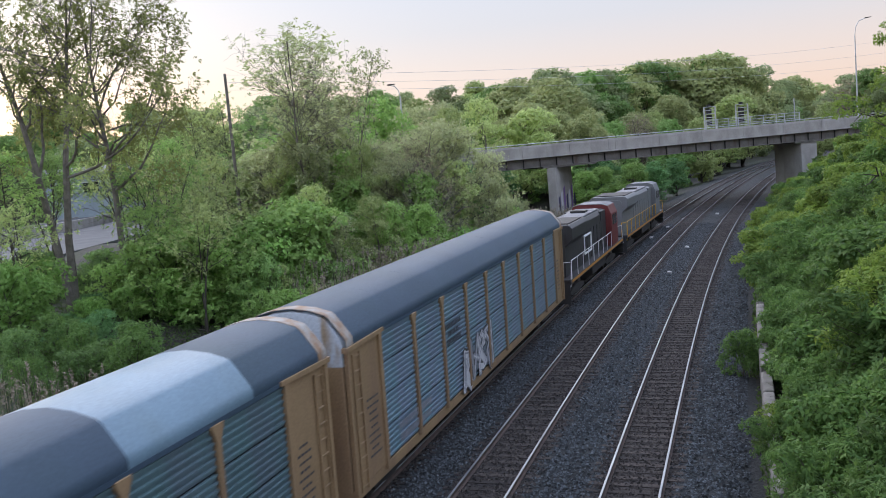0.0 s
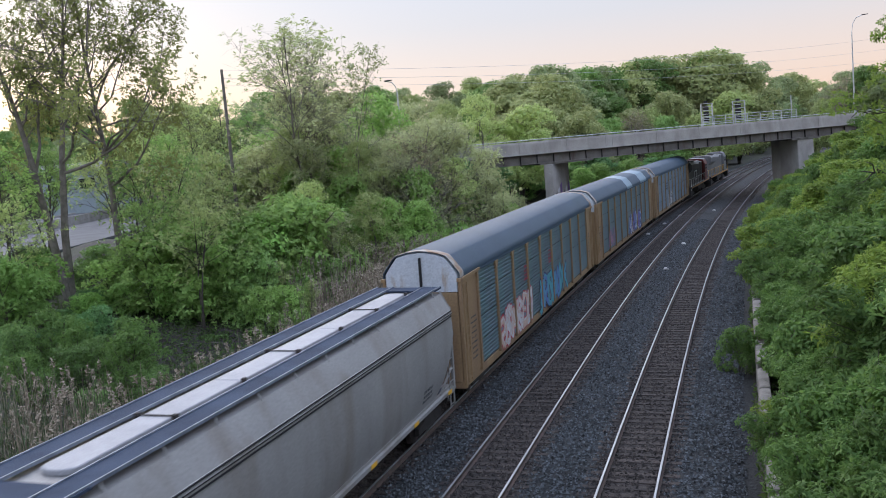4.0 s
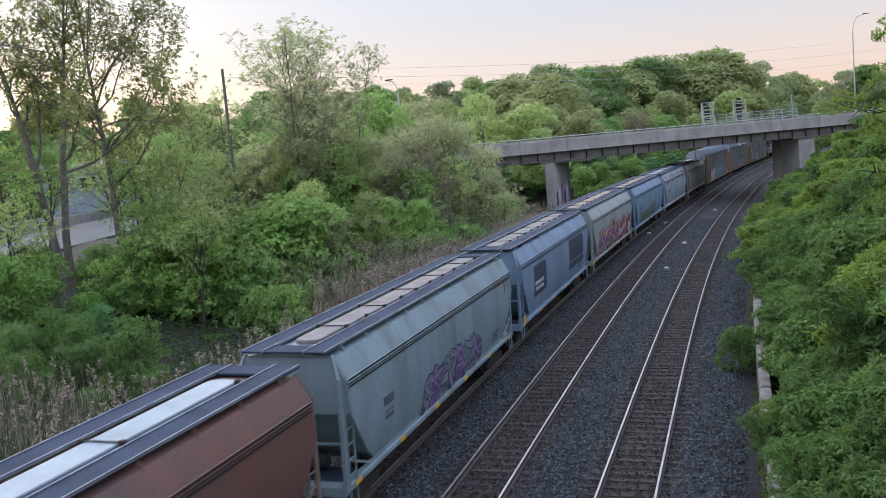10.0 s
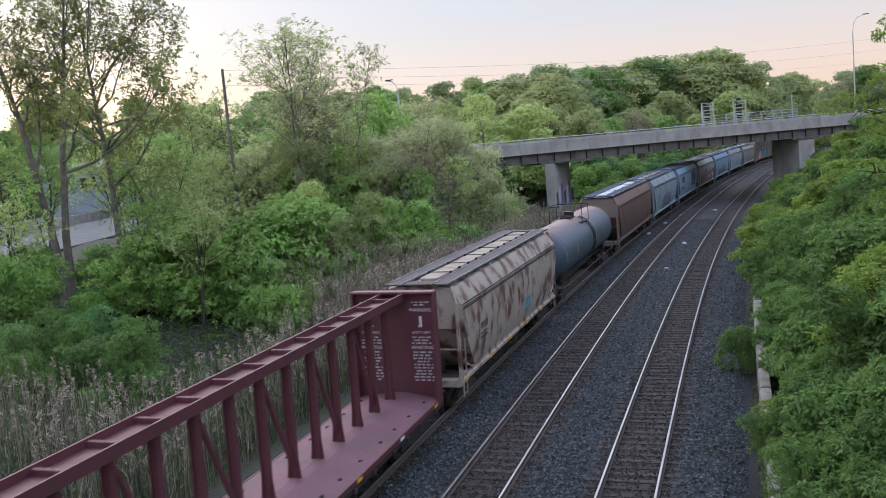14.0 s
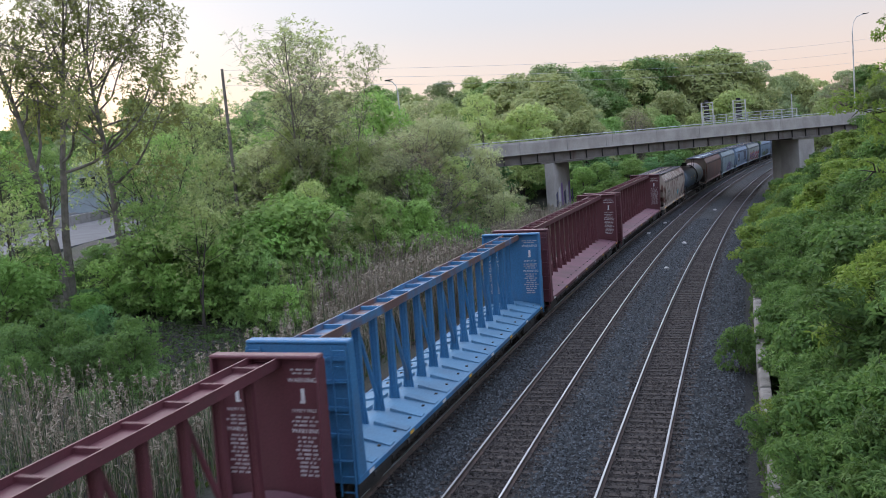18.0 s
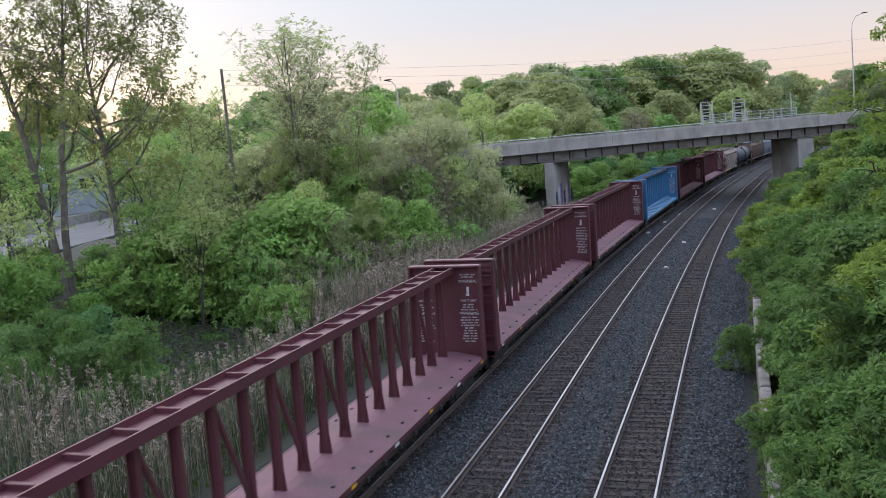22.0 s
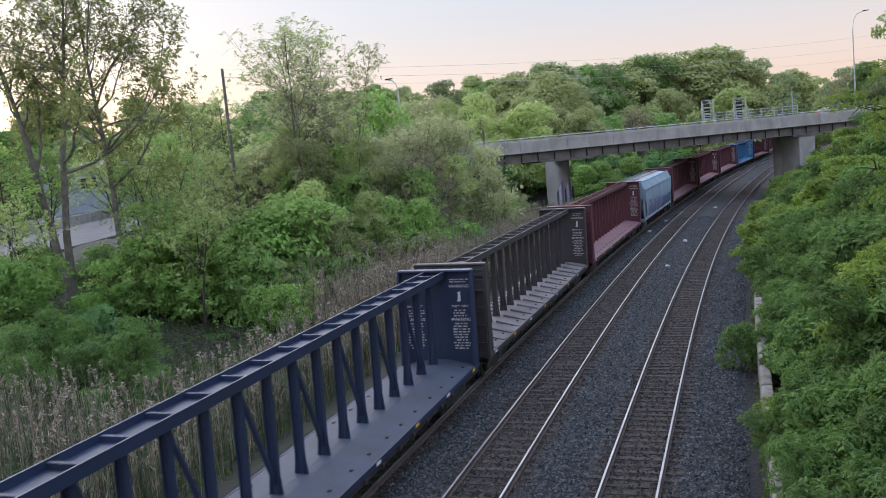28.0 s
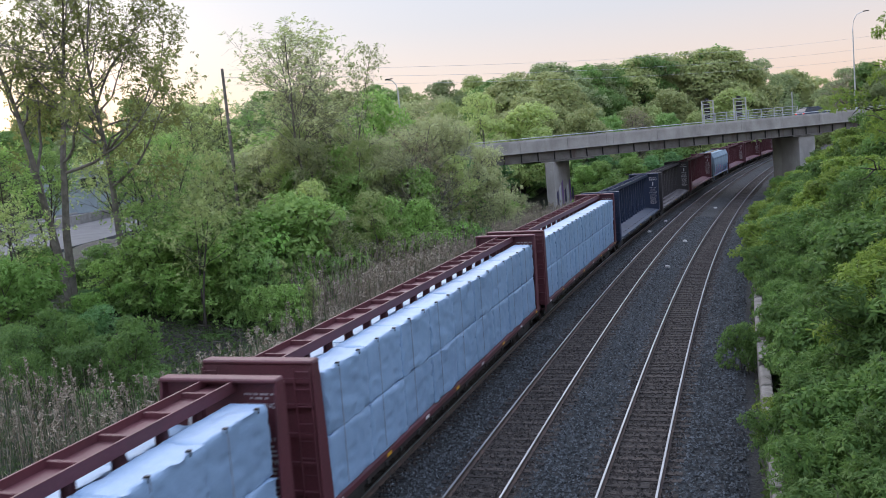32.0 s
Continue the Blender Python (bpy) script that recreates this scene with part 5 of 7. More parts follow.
    for side in (-1, 1):
        hr = Shape()
        ys = np.linspace(-half + 0.5, half - 5.6, 9)
        for y in ys:
            hr.tube((side * 1.47, float(y), 1.62), (side * 1.47, float(y), 2.65), 0.022, seg=6)
        hr.path([(side * 1.47, -half + 0.1, 1.2), (side * 1.47, -half + 0.5, 2.65), (side * 1.47, half - 5.6, 2.65)], 0.025)
        hr.path([(side * 1.47, half - 0.1, 1.2), (side * 1.47, half - 0.6, 2.6), (side * 1.47, half - 2.4, 2.7)], 0.025)
        hr.path([(side * 1.1, -half, 1.3), (side * 1.1, -half + 0.05, 2.6), (side * 1.47, -half + 0.1, 2.6)], 0.025)
        part("handrail", hr, rail_paint, car)
    add_ends(car, L)
    return car, mid, half


car, mid, half = locomotive(0, "grey diesel locomotive with yellow handrails leading the train", M["loco_grey"], M["loco_grey"], M["loco_orange"], M["reflector"], M["loco_roof"])
car, mid, half = locomotive(1, "black and red diesel locomotive with white handrails", M["loco_black"], M["loco_red"], M["loco_orange"], M["mark_white"], M["loco_roof"])
y0 = -half + 6.4
part("company_mark", Shape().path([(1.085, y0 + 0.2, 2.2), (1.085, y0 + 0.2, 3.3), (1.085, y0 + 2.6, 3.3), (1.085, y0 + 2.6, 2.2), (1.085, y0 + 0.2, 2.2)], 0.07), M["mark_white"], car, "plain white outline mark")
part("cab_panel", Shape().box(1.076, 1.09, half - 7.2, half - 5.7, 1.7, 4.0), M["loco_red"], car, "red panel behind the cab")

# ---- trees, bushes, reeds ----
M.update({
    "bark": mat("bark", (0.10, 0.085, 0.07), (0.05, 0.043, 0.037), 0.95, scale=2.5, fine=30, bump=0.9),
    "bark_grey": mat("grey_bark", (0.23, 0.205, 0.18), (0.13, 0.115, 0.10), 0.95, scale=2.0, fine=25, bump=0.9),
    "leaf_fresh": leaf_mat("fresh_leaves", (0.237, 0.377, 0.105), (0.363, 0.524, 0.155)),
    "leaf_mid": leaf_mat("mid_green_leaves", (0.182, 0.309, 0.095), (0.292, 0.441, 0.140)),
    "leaf_deep": leaf_mat("deep_green_leaves", (0.135, 0.270, 0.104), (0.221, 0.393, 0.151)),
    "leaf_pale": leaf_mat("pale_olive_leaves", (0.380, 0.420, 0.210), (0.517, 0.550, 0.289)),
    "leaf_lime": leaf_mat("yellow_green_leaves", (0.347, 0.430, 0.163), (0.495, 0.570, 0.226)),
    "leaf_bank": leaf_mat("dark_bank_leaves", (0.090, 0.172, 0.046), (0.170, 0.275, 0.070)),
    "leaf_bank_light": leaf_mat("green_bank_leaves", (0.162, 0.255, 0.046), (0.274, 0.371, 0.070)),
    "leaf_weed": leaf_mat("weed_leaves", (0.06, 0.10, 0.03), (0.10, 0.15, 0.045)),
    "leaf_olive": leaf_mat("olive_leaves", (0.237, 0.275, 0.090), (0.341, 0.370, 0.125)),
    "leaf_shade": leaf_mat("shade_leaves", (0.115, 0.20, 0.066), (0.195, 0.315, 0.095), 0.35),
    "leaf_bush": leaf_mat("bush_leaves", (0.122, 0.225, 0.060), (0.203, 0.330, 0.090)),
    "leaf_spring": leaf_mat("spring_leaves", (0.255, 0.45, 0.115), (0.385, 0.60, 0.17)),
    # the hill's greens are paled, with the haze of distance put into their colour
    "leaf_hill_hazed": leaf_mat("hazed_hill_leaves", (0.252, 0.324, 0.157), (0.388, 0.450, 0.211), 0.18),
    "leaf_hill_light_hazed": leaf_mat("hazed_light_hill_leaves", (0.345, 0.406, 0.172), (0.498, 0.527, 0.236), 0.18),
    "leaf_brown": leaf_mat("russet_buds", (0.40, 0.31, 0.22), (0.42, 0.37, 0.23)),
    "reed": mat("dry_reed", (0.30, 0.255, 0.19), (0.19, 0.155, 0.11), 0.9, scale=1, fine=30, vary=0.35, island=True, bump=0),
    "reed_green": mat("green_reed", (0.075, 0.115, 0.042), (0.045, 0.07, 0.027), 0.8, scale=1, fine=30, vary=0.35, island=True, bump=0),
    "plume": mat("reed_plume", (0.36, 0.31, 0.235), (0.25, 0.21, 0.155), 0.95, scale=3, fine=30, vary=0.35, island=True, bump=0),
})


def leaf_mesh(name, at, size, rnd, droop=0.0, material=None, slim=0.6, face=0.5):
    """Many small folded leaves at the given places."""
    n = len(at)
    c = rnd.normal(size=(n, 3)) * 0.75       # leaves turn their faces to the sky
    c[:, 2] = np.abs(c[:, 2]) + face
    c /= np.linalg.norm(c, axis=1, keepdims=True)
    a = np.cross(c, rnd.normal(size=(n, 3)))
    a[:, 2] -= droop
    a /= np.linalg.norm(a, axis=1, keepdims=True) + 1e-9
    b = np.cross(c, a)
    l = (size * rnd.uniform(0.6, 1.3, n))[:, None]
    v = np.empty((n, 4, 3))
    v[:, 0] = at - a * l * 0.5
    v[:, 1] = at + b * l * 0.5 * slim + c * l * 0.12
    v[:, 2] = at + a * l * 0.5
    v[:, 3] = at - b * l * 0.5 * slim + c * l * 0.12
    me = bpy.data.meshes.new(name)
    me.vertices.add(4 * n)
    me.vertices.foreach_set("co", v.reshape(-1))
    me.loops.add(4 * n)
    me.loops.foreach_set("vertex_index", np.arange(4 * n))
    me.polygons.add(n)
    me.polygons.foreach_set("loop_start", np.arange(0, 4 * n, 4))
    me.polygons.foreach_set("loop_total", np.full(n, 4))
    me.update(calc_edges=True)
    if material:
        me.materials.append(material)
    return me


def limb(shape, start, way, length, r0, r1, rnd, bends=4, wobble=0.18, lift=0.06):
    """A crooked tapering limb; returns the points along it."""
    pts, p, w = [Vector(start)], Vector(start), Vector(way).normalized()
    for k in range(bends):
        w = (w + Vector(rnd.normal(size=3)) * wobble + Vector((0, 0, lift))).normalized()
        q = p + w * (length / bends)
        ra, rb = r0 + (r1 - r0) * k / bends, r0 + (r1 - r0) * (k + 1) / bends
        shape.tube(p, q, ra, rb, seg=7 if r0 > 0.1 else (5 if r0 > 0.04 else 3), caps=False)
        p = q
        pts.append(p)
    return pts


def along(pts, f):
    k = min(int(f * (len(pts) - 1)), len(pts) - 2)
    return pts[k].lerp(pts[k + 1], f * (len(pts) - 1) - k), (pts[k + 1] - pts[k]).normalized()


def spray_mesh(name, p, n, size, rnd, leaflets=6, slim=0.4, droop=0.3, material=None):
    """Sprays of narrow folded leaflets that fan out from the twig ends p, each facing along its n."""
    p, n = np.repeat(p, leaflets, 0), np.repeat(n, leaflets, 0)
    k = len(p)
    up = np.array((0.0, 0.0, 1.0))

    def unit(v):
        return v / (np.linalg.norm(v, axis=1, keepdims=True) + 1e-9)

    d = np.cross(n, rnd.normal(size=(k, 3)))
    d = unit(unit(d) + n * rnd.uniform(0.0, 0.7, (k, 1)) - up * droop * rnd.uniform(0.3, 1.5, (k, 1)))
    c = unit(n * 0.8 + up * 0.55 + rnd.normal(size=(k, 3)) * 0.35)
    b = unit(np.cross(c, d))
    l = (size * rnd.uniform(0.6, 1.25, k))[:, None]
    p = p + rnd.normal(size=(k, 3)) * size * 0.22
    mid = p + d * l * 0.45 + c * l * 0.07
    v = np.stack([p, mid + b * l * slim * 0.5, p + d * l - up * l * 0.1, mid - b * l * slim * 0.5], 1)
    me = bpy.data.meshes.new(name)
    me.vertices.add(4 * k)
    me.vertices.foreach_set("co", v.reshape(-1))
    me.loops.add(4 * k)
    me.loops.foreach_set("vertex_index", np.arange(4 * k))
    me.polygons.add(k)
    me.polygons.foreach_set("loop_start", np.arange(0, 4 * k, 4))
    me.polygons.foreach_set("loop_total", np.full(k, 4))
    me.update(calc_edges=True)
    if material:
        me.materials.append(material)
    return me


def billows(c, r, count, rnd, flat=0.8, under=-0.35):
    """Places and outward directions on the skin of overlapping round clumps, whose buried parts carry no leaves."""
    p, n = [], []
    have = 0
    while have < count:
        k = rnd.choice(len(c), 2 * count, p=r ** 2 / (r ** 2).sum())
        z = rnd.uniform(under, 1, 2 * count)
        a = rnd.uniform(0, 2 * math.pi, 2 * count)
        q = np.sqrt(1 - z * z)
        d = np.stack([q * np.cos(a), q * np.sin(a), z], 1)
        bump = 1 + 0.16 * np.sin(d[:, 0] * 5 + k) * np.sin(d[:, 1] * 6 + 2 * k) + 0.12 * np.sin(d[:, 2] * 7 + k)
        at = c[k] + d * np.array((1, 1, flat)) * (r[k] * bump * rnd.uniform(0.55, 1.22, 2 * count) ** 0.8)[:, None]
        inside = np.zeros(2 * count, bool)
        for j in range(len(c)):
            inside |= (((at - c[j]) / np.array((1, 1, flat))) ** 2).sum(1) < (0.72 * r[j]) ** 2
        p.append(at[~inside])
        n.append(d[~inside])
        have += int((~inside).sum())
        if len(p) > 12:
            break
    return np.concatenate(p)[:count], np.concatenate(n)[:count]


def make_tree(name, seed, h, spread, clear, limbs, twigs, leaves, leaf, bark, foliage, label, lean=0.0, stems=1, rise=0.7,
              thick=0.017, top_round=0.75, droop=0.08, leans=(), wob=0.07, lobe=0.0, leaflets=6, slim=0.5, flat=0.8, spray=0.3, boughs=()):
    """A tree with a crooked trunk, limbs and twigs. lobe > 0: a full crown of round clumps about the limbs' ends, of that share of the spread;
    0: a thin crown of sprays at the twig ends. boughs: great limbs as (stem, height, way, length)."""
    rnd = np.random.RandomState(seed)
    t = thing(name, label, name)
    wood, tips, ends, size = Shape(), [], [], []

    def twig_out(pts, reach, r):
        for j in range(twigs):
            q, ww = along(pts, rnd.uniform(0.25, 1.0))
            tw = (ww + Vector(rnd.normal(size=3)) * 0.8).normalized()
            tp = limb(wood, q, tw, reach * rnd.uniform(0.15, 0.42), max(0.006, r * 0.35), 0.004, rnd, 2, 0.25, 0.05)
            tips.extend([tp[1], tp[2], tp[2]])
        tips.append(pts[-1])

    for st in range(len(leans) or stems):
        ang = rnd.uniform(0, 6.28)
        way = Vector((math.cos(ang) * lean, math.sin(ang) * lean, 1)) if not leans else Vector((*leans[st], 1))
        trunk = limb(wood, (0.25 * st * math.cos(ang), 0.25 * st * math.sin(ang), -0.3), way, h * 0.92, h * thick, h * 0.0007 + 0.008, rnd, 9, wob, 0.05 if not leans else 0.0)
        for which, f, bw, ln in boughs:
            if which == st:
                p, w = along(trunk, f)
                r = h * thick * (1 - f) * 0.5 + 0.02
                pts = limb(wood, p, Vector(bw), ln, r, 0.025, rnd, 8, 0.16, 0.05)
                for g in np.linspace(0.25, 0.97, 7):
                    q, ww = along(pts, float(g))
                    side = (ww * 0.7 + Vector(rnd.normal(size=3)) * 0.55 + Vector((0, 0, 0.25))).normalized()
                    twig_out(limb(wood, q, side, ln * rnd.uniform(0.22, 0.4), r * 0.4 * (1.1 - g), 0.008, rnd, 4, 0.16, 0.05), ln * 0.35, 0.03)
        for k in range(limbs):
            f = clear + (0.97 - clear) * (k + rnd.uniform(0, 0.8)) / limbs
            p, w = along(trunk, min(f, 0.99))
            g = (f - clear) / (1 - clear)
            reach = spread * (math.sin(math.pi * min(1, (0.18 + 0.82 * g) ** top_round)) * 0.85 + 0.25) * rnd.uniform(0.65, 1.15)
            a = k * 2.4 + rnd.uniform(-0.5, 0.5)
            lw = Vector((math.cos(a), math.sin(a), rise * rnd.uniform(0.4, 1.3)))
            r = max(0.012, h * thick * (1 - f) * 0.55 + 0.008)
            pts = limb(wood, p, lw, reach, r, 0.006, rnd, 5, 0.2, 0.05)
            twig_out(pts, reach, r)
            for g in (0.45, 0.8):
                ends.append(tuple(along(pts, g)[0]))
                size.append(lobe * spread * rnd.uniform(0.6, 1.15) * (0.8 if g < 0.5 else 1.0))
        ends.append(tuple(trunk[-1]))
        size.append(lobe * spread)
    part("trunk", wood, bark, t, smooth=True)
    sprays = leaves // leaflets
    if lobe:
        at, face = billows(np.array(ends), np.array(size), sprays, rnd, flat)
    else:
        tips = np.array([tuple(p) for p in tips])
        at = tips[rnd.randint(0, len(tips), sprays)] + np.clip(rnd.normal(size=(sprays, 3)), -1.6, 1.6) * spray
        face = at - np.array((0, 0, h * 0.55))
        face = face / (np.linalg.norm(face, axis=1, keepdims=True) + 1e-6) * 0.5 + rnd.normal(size=(sprays, 3)) * 0.5 + np.array((0, 0, 0.35))
        face /= np.linalg.norm(face, axis=1, keepdims=True)
    part("crown", spray_mesh("crown", at, face, leaf, rnd, leaflets, slim, droop, foliage), foliage, t)
    t["tall"] = h
    return t


def put(proto, x, y, h, turn, wide=1.0, sink=0.0, label="", foliage=None):
    """A copy of a tree on the ground at x, y, scaled to the height h."""
    k = h / proto["tall"]
    z = ground_at(x, y) - sink
    m = Matrix.Translation((x, y, z)) @ Matrix.Rotation(turn, 4, "Z") @ Matrix.Diagonal((k * wide, k * wide, k, 1))
    o = copy_thing(proto, m)
    if label:
        o["label"] = label
    return o


def drop_proto(ob):
    for o in (*ob.children_recursive, ob):
        bpy.data.objects.remove(o)


woods = random.Random(5)
LEAFY = "broad-leaved tree in fresh spring leaf on the bank"
maples = [make_tree("tree", 10 + k, 12, 4.2, 0.10, 24, 4, 10500, 0.34, M["bark"], M[f], LEAFY, lobe=0.27)
          for k, f in enumerate(("leaf_mid", "leaf_fresh", "leaf_deep"))]
pale = make_tree("tree", 21, 13, 4.2, 0.12, 28, 9, 7800, 0.25, M["bark_grey"], M["leaf_pale"], "pale olive tree with thin young leaves", spray=0.34, leaflets=5)
olive = make_tree("tree", 22, 13, 4.6, 0.12, 26, 5, 9000, 0.28, M["bark_grey"], M["leaf_lime"], "yellow-green tree in young leaf", lobe=0.23)
airy = make_tree("tree", 26, 11, 3.8, 0.10, 30, 12, 5200, 0.20, M["bark_grey"], M["leaf_pale"], "airy tree with pale young leaves and grey twigs", spray=0.3, stems=2, lean=0.1, leaflets=4)
russet = make_tree("tree", 23, 12, 4.4, 0.12, 30, 14, 5200, 0.17, M["bark_grey"], M["leaf_brown"], "nearly bare tree with russet buds", spray=0.25, stems=2, lean=0.12, leaflets=3)
ashes = [make_tree("tree", 31 + k, 22, 5.2 - 1.2 * k, 0.46, 26, 15, 7000, 0.26, M["bark_grey"], M["leaf_pale"], "tall thin-leaved ash standing above the woods", spray=0.22, rise=1.5, leans=((-0.05, 0), (0.08, 0.05), (0.0, 0.07)), wob=0.04, thick=0.0045, leaflets=6)
         for k in range(2)]
thin = [make_tree("tree", 35 + k, 12, 3.4, 0.50, 20, 9, 3600, 0.25, M["bark"], M[f], "slender young tree with fresh leaves", spray=0.3, leans=((0.02, 0), (-0.12, 0.05)), wob=0.05, thick=0.009)
        for k, f in enumerate(("leaf_fresh", "leaf_mid", "leaf_lime"))]
far_trees = [make_tree("tree", 41 + k, 18, 6.4, 0.06, 24, 2, 15000, 0.46, M["bark"], M[f], "dense green tree of the wooded hill", lobe=0.27, leaflets=4, slim=0.6)
             for k, f in enumerate(("leaf_hill_hazed", "leaf_mid", "leaf_hill_light_hazed", "leaf_lime"))]
shrubs = [make_tree("shrub", 51 + k, 4.2, 2.2, 0.03, 18, 4, 7200, 0.20, M["bark"], M[f], "leafy green shrub at the edge of the woods", stems=2, lean=0.3, thick=0.01, lobe=0.26)
          for k, f in enumerate(("leaf_mid", "leaf_fresh", "leaf_deep", "leaf_spring"))]
bank = [make_tree("bush", 61 + k, 3.4, 2.0, 0.03, 16, 5, 7600, 0.21, M["bark"], M[f], "dense leafy bush on the railway bank", stems=2, lean=0.35, thick=0.01, droop=0.2, lobe=0.23, leaflets=8, slim=0.34)
        for k, f in enumerate(("leaf_bank", "leaf_bank_light", "leaf_bank"))]
bank += [make_tree("bush", 66 + k, 3.4, 2.0, 0.03, 16, 5, 5600, 0.24, M["bark"], M[f], "bush of large fresh leaves on the railway bank", stems=2, lean=0.35, thick=0.01, droop=0.15, lobe=0.24, leaflets=5, slim=0.5)
         for k, f in enumerate(("leaf_bank", "leaf_bank_light"))]
low_shrubs = [make_tree("shrub", 91 + k, 4.2, 2.1, 0.03, 18, 5, 6400, 0.22, M["bark"], M[f], "shady green shrub at the foot of the woods", stems=2, lean=0.3, thick=0.01, lobe=0.25, leaflets=7, slim=0.36)
              for k, f in enumerate(("leaf_shade", "leaf_bush", "leaf_deep", "leaf_shade"))]

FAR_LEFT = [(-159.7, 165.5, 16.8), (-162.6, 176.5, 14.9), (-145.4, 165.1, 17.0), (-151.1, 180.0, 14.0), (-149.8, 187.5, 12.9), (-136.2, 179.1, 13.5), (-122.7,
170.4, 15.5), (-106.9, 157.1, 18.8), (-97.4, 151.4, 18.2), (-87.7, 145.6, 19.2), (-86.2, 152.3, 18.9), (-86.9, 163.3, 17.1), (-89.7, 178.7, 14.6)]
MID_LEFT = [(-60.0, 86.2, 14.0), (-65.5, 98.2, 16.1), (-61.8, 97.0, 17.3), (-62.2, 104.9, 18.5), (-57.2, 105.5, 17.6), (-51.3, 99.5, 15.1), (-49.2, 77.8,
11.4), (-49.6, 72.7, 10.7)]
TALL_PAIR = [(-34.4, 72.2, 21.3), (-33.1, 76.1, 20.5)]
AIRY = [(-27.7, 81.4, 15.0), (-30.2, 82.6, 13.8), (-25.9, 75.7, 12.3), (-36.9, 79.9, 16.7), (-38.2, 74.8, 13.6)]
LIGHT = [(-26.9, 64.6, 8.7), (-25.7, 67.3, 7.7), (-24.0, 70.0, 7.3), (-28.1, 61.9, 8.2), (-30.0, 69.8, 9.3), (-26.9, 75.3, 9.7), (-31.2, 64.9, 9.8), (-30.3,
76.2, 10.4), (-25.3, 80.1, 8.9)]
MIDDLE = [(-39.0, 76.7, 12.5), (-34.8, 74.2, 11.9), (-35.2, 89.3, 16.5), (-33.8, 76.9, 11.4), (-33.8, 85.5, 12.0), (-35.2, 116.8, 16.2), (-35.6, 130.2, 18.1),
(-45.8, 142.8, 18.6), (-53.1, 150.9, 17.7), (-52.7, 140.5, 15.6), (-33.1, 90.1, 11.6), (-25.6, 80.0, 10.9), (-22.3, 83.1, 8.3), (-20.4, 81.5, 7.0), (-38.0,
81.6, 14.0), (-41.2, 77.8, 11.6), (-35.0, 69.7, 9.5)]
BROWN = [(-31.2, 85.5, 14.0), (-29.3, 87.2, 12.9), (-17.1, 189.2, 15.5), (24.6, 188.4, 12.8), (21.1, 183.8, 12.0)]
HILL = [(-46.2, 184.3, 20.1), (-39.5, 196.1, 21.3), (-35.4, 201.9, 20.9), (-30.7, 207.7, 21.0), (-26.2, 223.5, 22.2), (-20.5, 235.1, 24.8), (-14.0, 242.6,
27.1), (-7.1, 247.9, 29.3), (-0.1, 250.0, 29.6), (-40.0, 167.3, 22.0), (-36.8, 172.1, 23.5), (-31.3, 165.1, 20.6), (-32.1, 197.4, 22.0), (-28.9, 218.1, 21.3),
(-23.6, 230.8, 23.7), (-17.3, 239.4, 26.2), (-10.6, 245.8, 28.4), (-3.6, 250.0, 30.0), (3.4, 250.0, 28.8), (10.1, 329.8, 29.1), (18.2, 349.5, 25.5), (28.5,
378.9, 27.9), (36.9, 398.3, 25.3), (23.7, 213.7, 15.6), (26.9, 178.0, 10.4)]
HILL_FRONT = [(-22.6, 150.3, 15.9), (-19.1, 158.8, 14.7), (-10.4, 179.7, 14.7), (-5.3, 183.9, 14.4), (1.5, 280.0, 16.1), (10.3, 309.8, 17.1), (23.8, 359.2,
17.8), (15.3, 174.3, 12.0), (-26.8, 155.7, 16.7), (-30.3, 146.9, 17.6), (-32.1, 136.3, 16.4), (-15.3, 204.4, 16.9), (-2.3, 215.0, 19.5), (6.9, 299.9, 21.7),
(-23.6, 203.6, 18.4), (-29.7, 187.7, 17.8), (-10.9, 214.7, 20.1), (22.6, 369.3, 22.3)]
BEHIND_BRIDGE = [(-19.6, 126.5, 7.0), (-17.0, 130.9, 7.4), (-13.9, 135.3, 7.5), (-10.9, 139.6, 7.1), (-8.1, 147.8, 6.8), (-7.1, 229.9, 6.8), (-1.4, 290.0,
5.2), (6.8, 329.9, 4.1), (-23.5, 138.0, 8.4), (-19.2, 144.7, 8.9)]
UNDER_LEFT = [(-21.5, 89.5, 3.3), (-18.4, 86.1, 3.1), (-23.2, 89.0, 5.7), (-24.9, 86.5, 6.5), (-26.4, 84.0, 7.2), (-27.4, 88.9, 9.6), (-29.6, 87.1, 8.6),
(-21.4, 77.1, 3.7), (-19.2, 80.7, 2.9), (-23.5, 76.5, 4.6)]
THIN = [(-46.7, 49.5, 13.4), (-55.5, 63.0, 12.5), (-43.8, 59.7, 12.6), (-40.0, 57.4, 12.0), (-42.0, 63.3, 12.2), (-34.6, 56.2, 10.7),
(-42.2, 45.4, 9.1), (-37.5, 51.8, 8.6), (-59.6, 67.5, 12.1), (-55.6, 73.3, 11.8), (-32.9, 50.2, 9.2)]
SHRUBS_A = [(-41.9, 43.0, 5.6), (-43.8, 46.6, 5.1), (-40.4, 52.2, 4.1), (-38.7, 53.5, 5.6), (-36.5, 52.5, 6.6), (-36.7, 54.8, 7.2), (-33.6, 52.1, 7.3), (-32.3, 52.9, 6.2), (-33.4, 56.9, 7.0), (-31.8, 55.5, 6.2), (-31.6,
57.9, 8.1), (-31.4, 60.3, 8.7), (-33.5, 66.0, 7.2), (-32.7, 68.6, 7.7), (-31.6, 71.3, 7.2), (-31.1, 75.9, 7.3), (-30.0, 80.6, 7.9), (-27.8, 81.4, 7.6)]
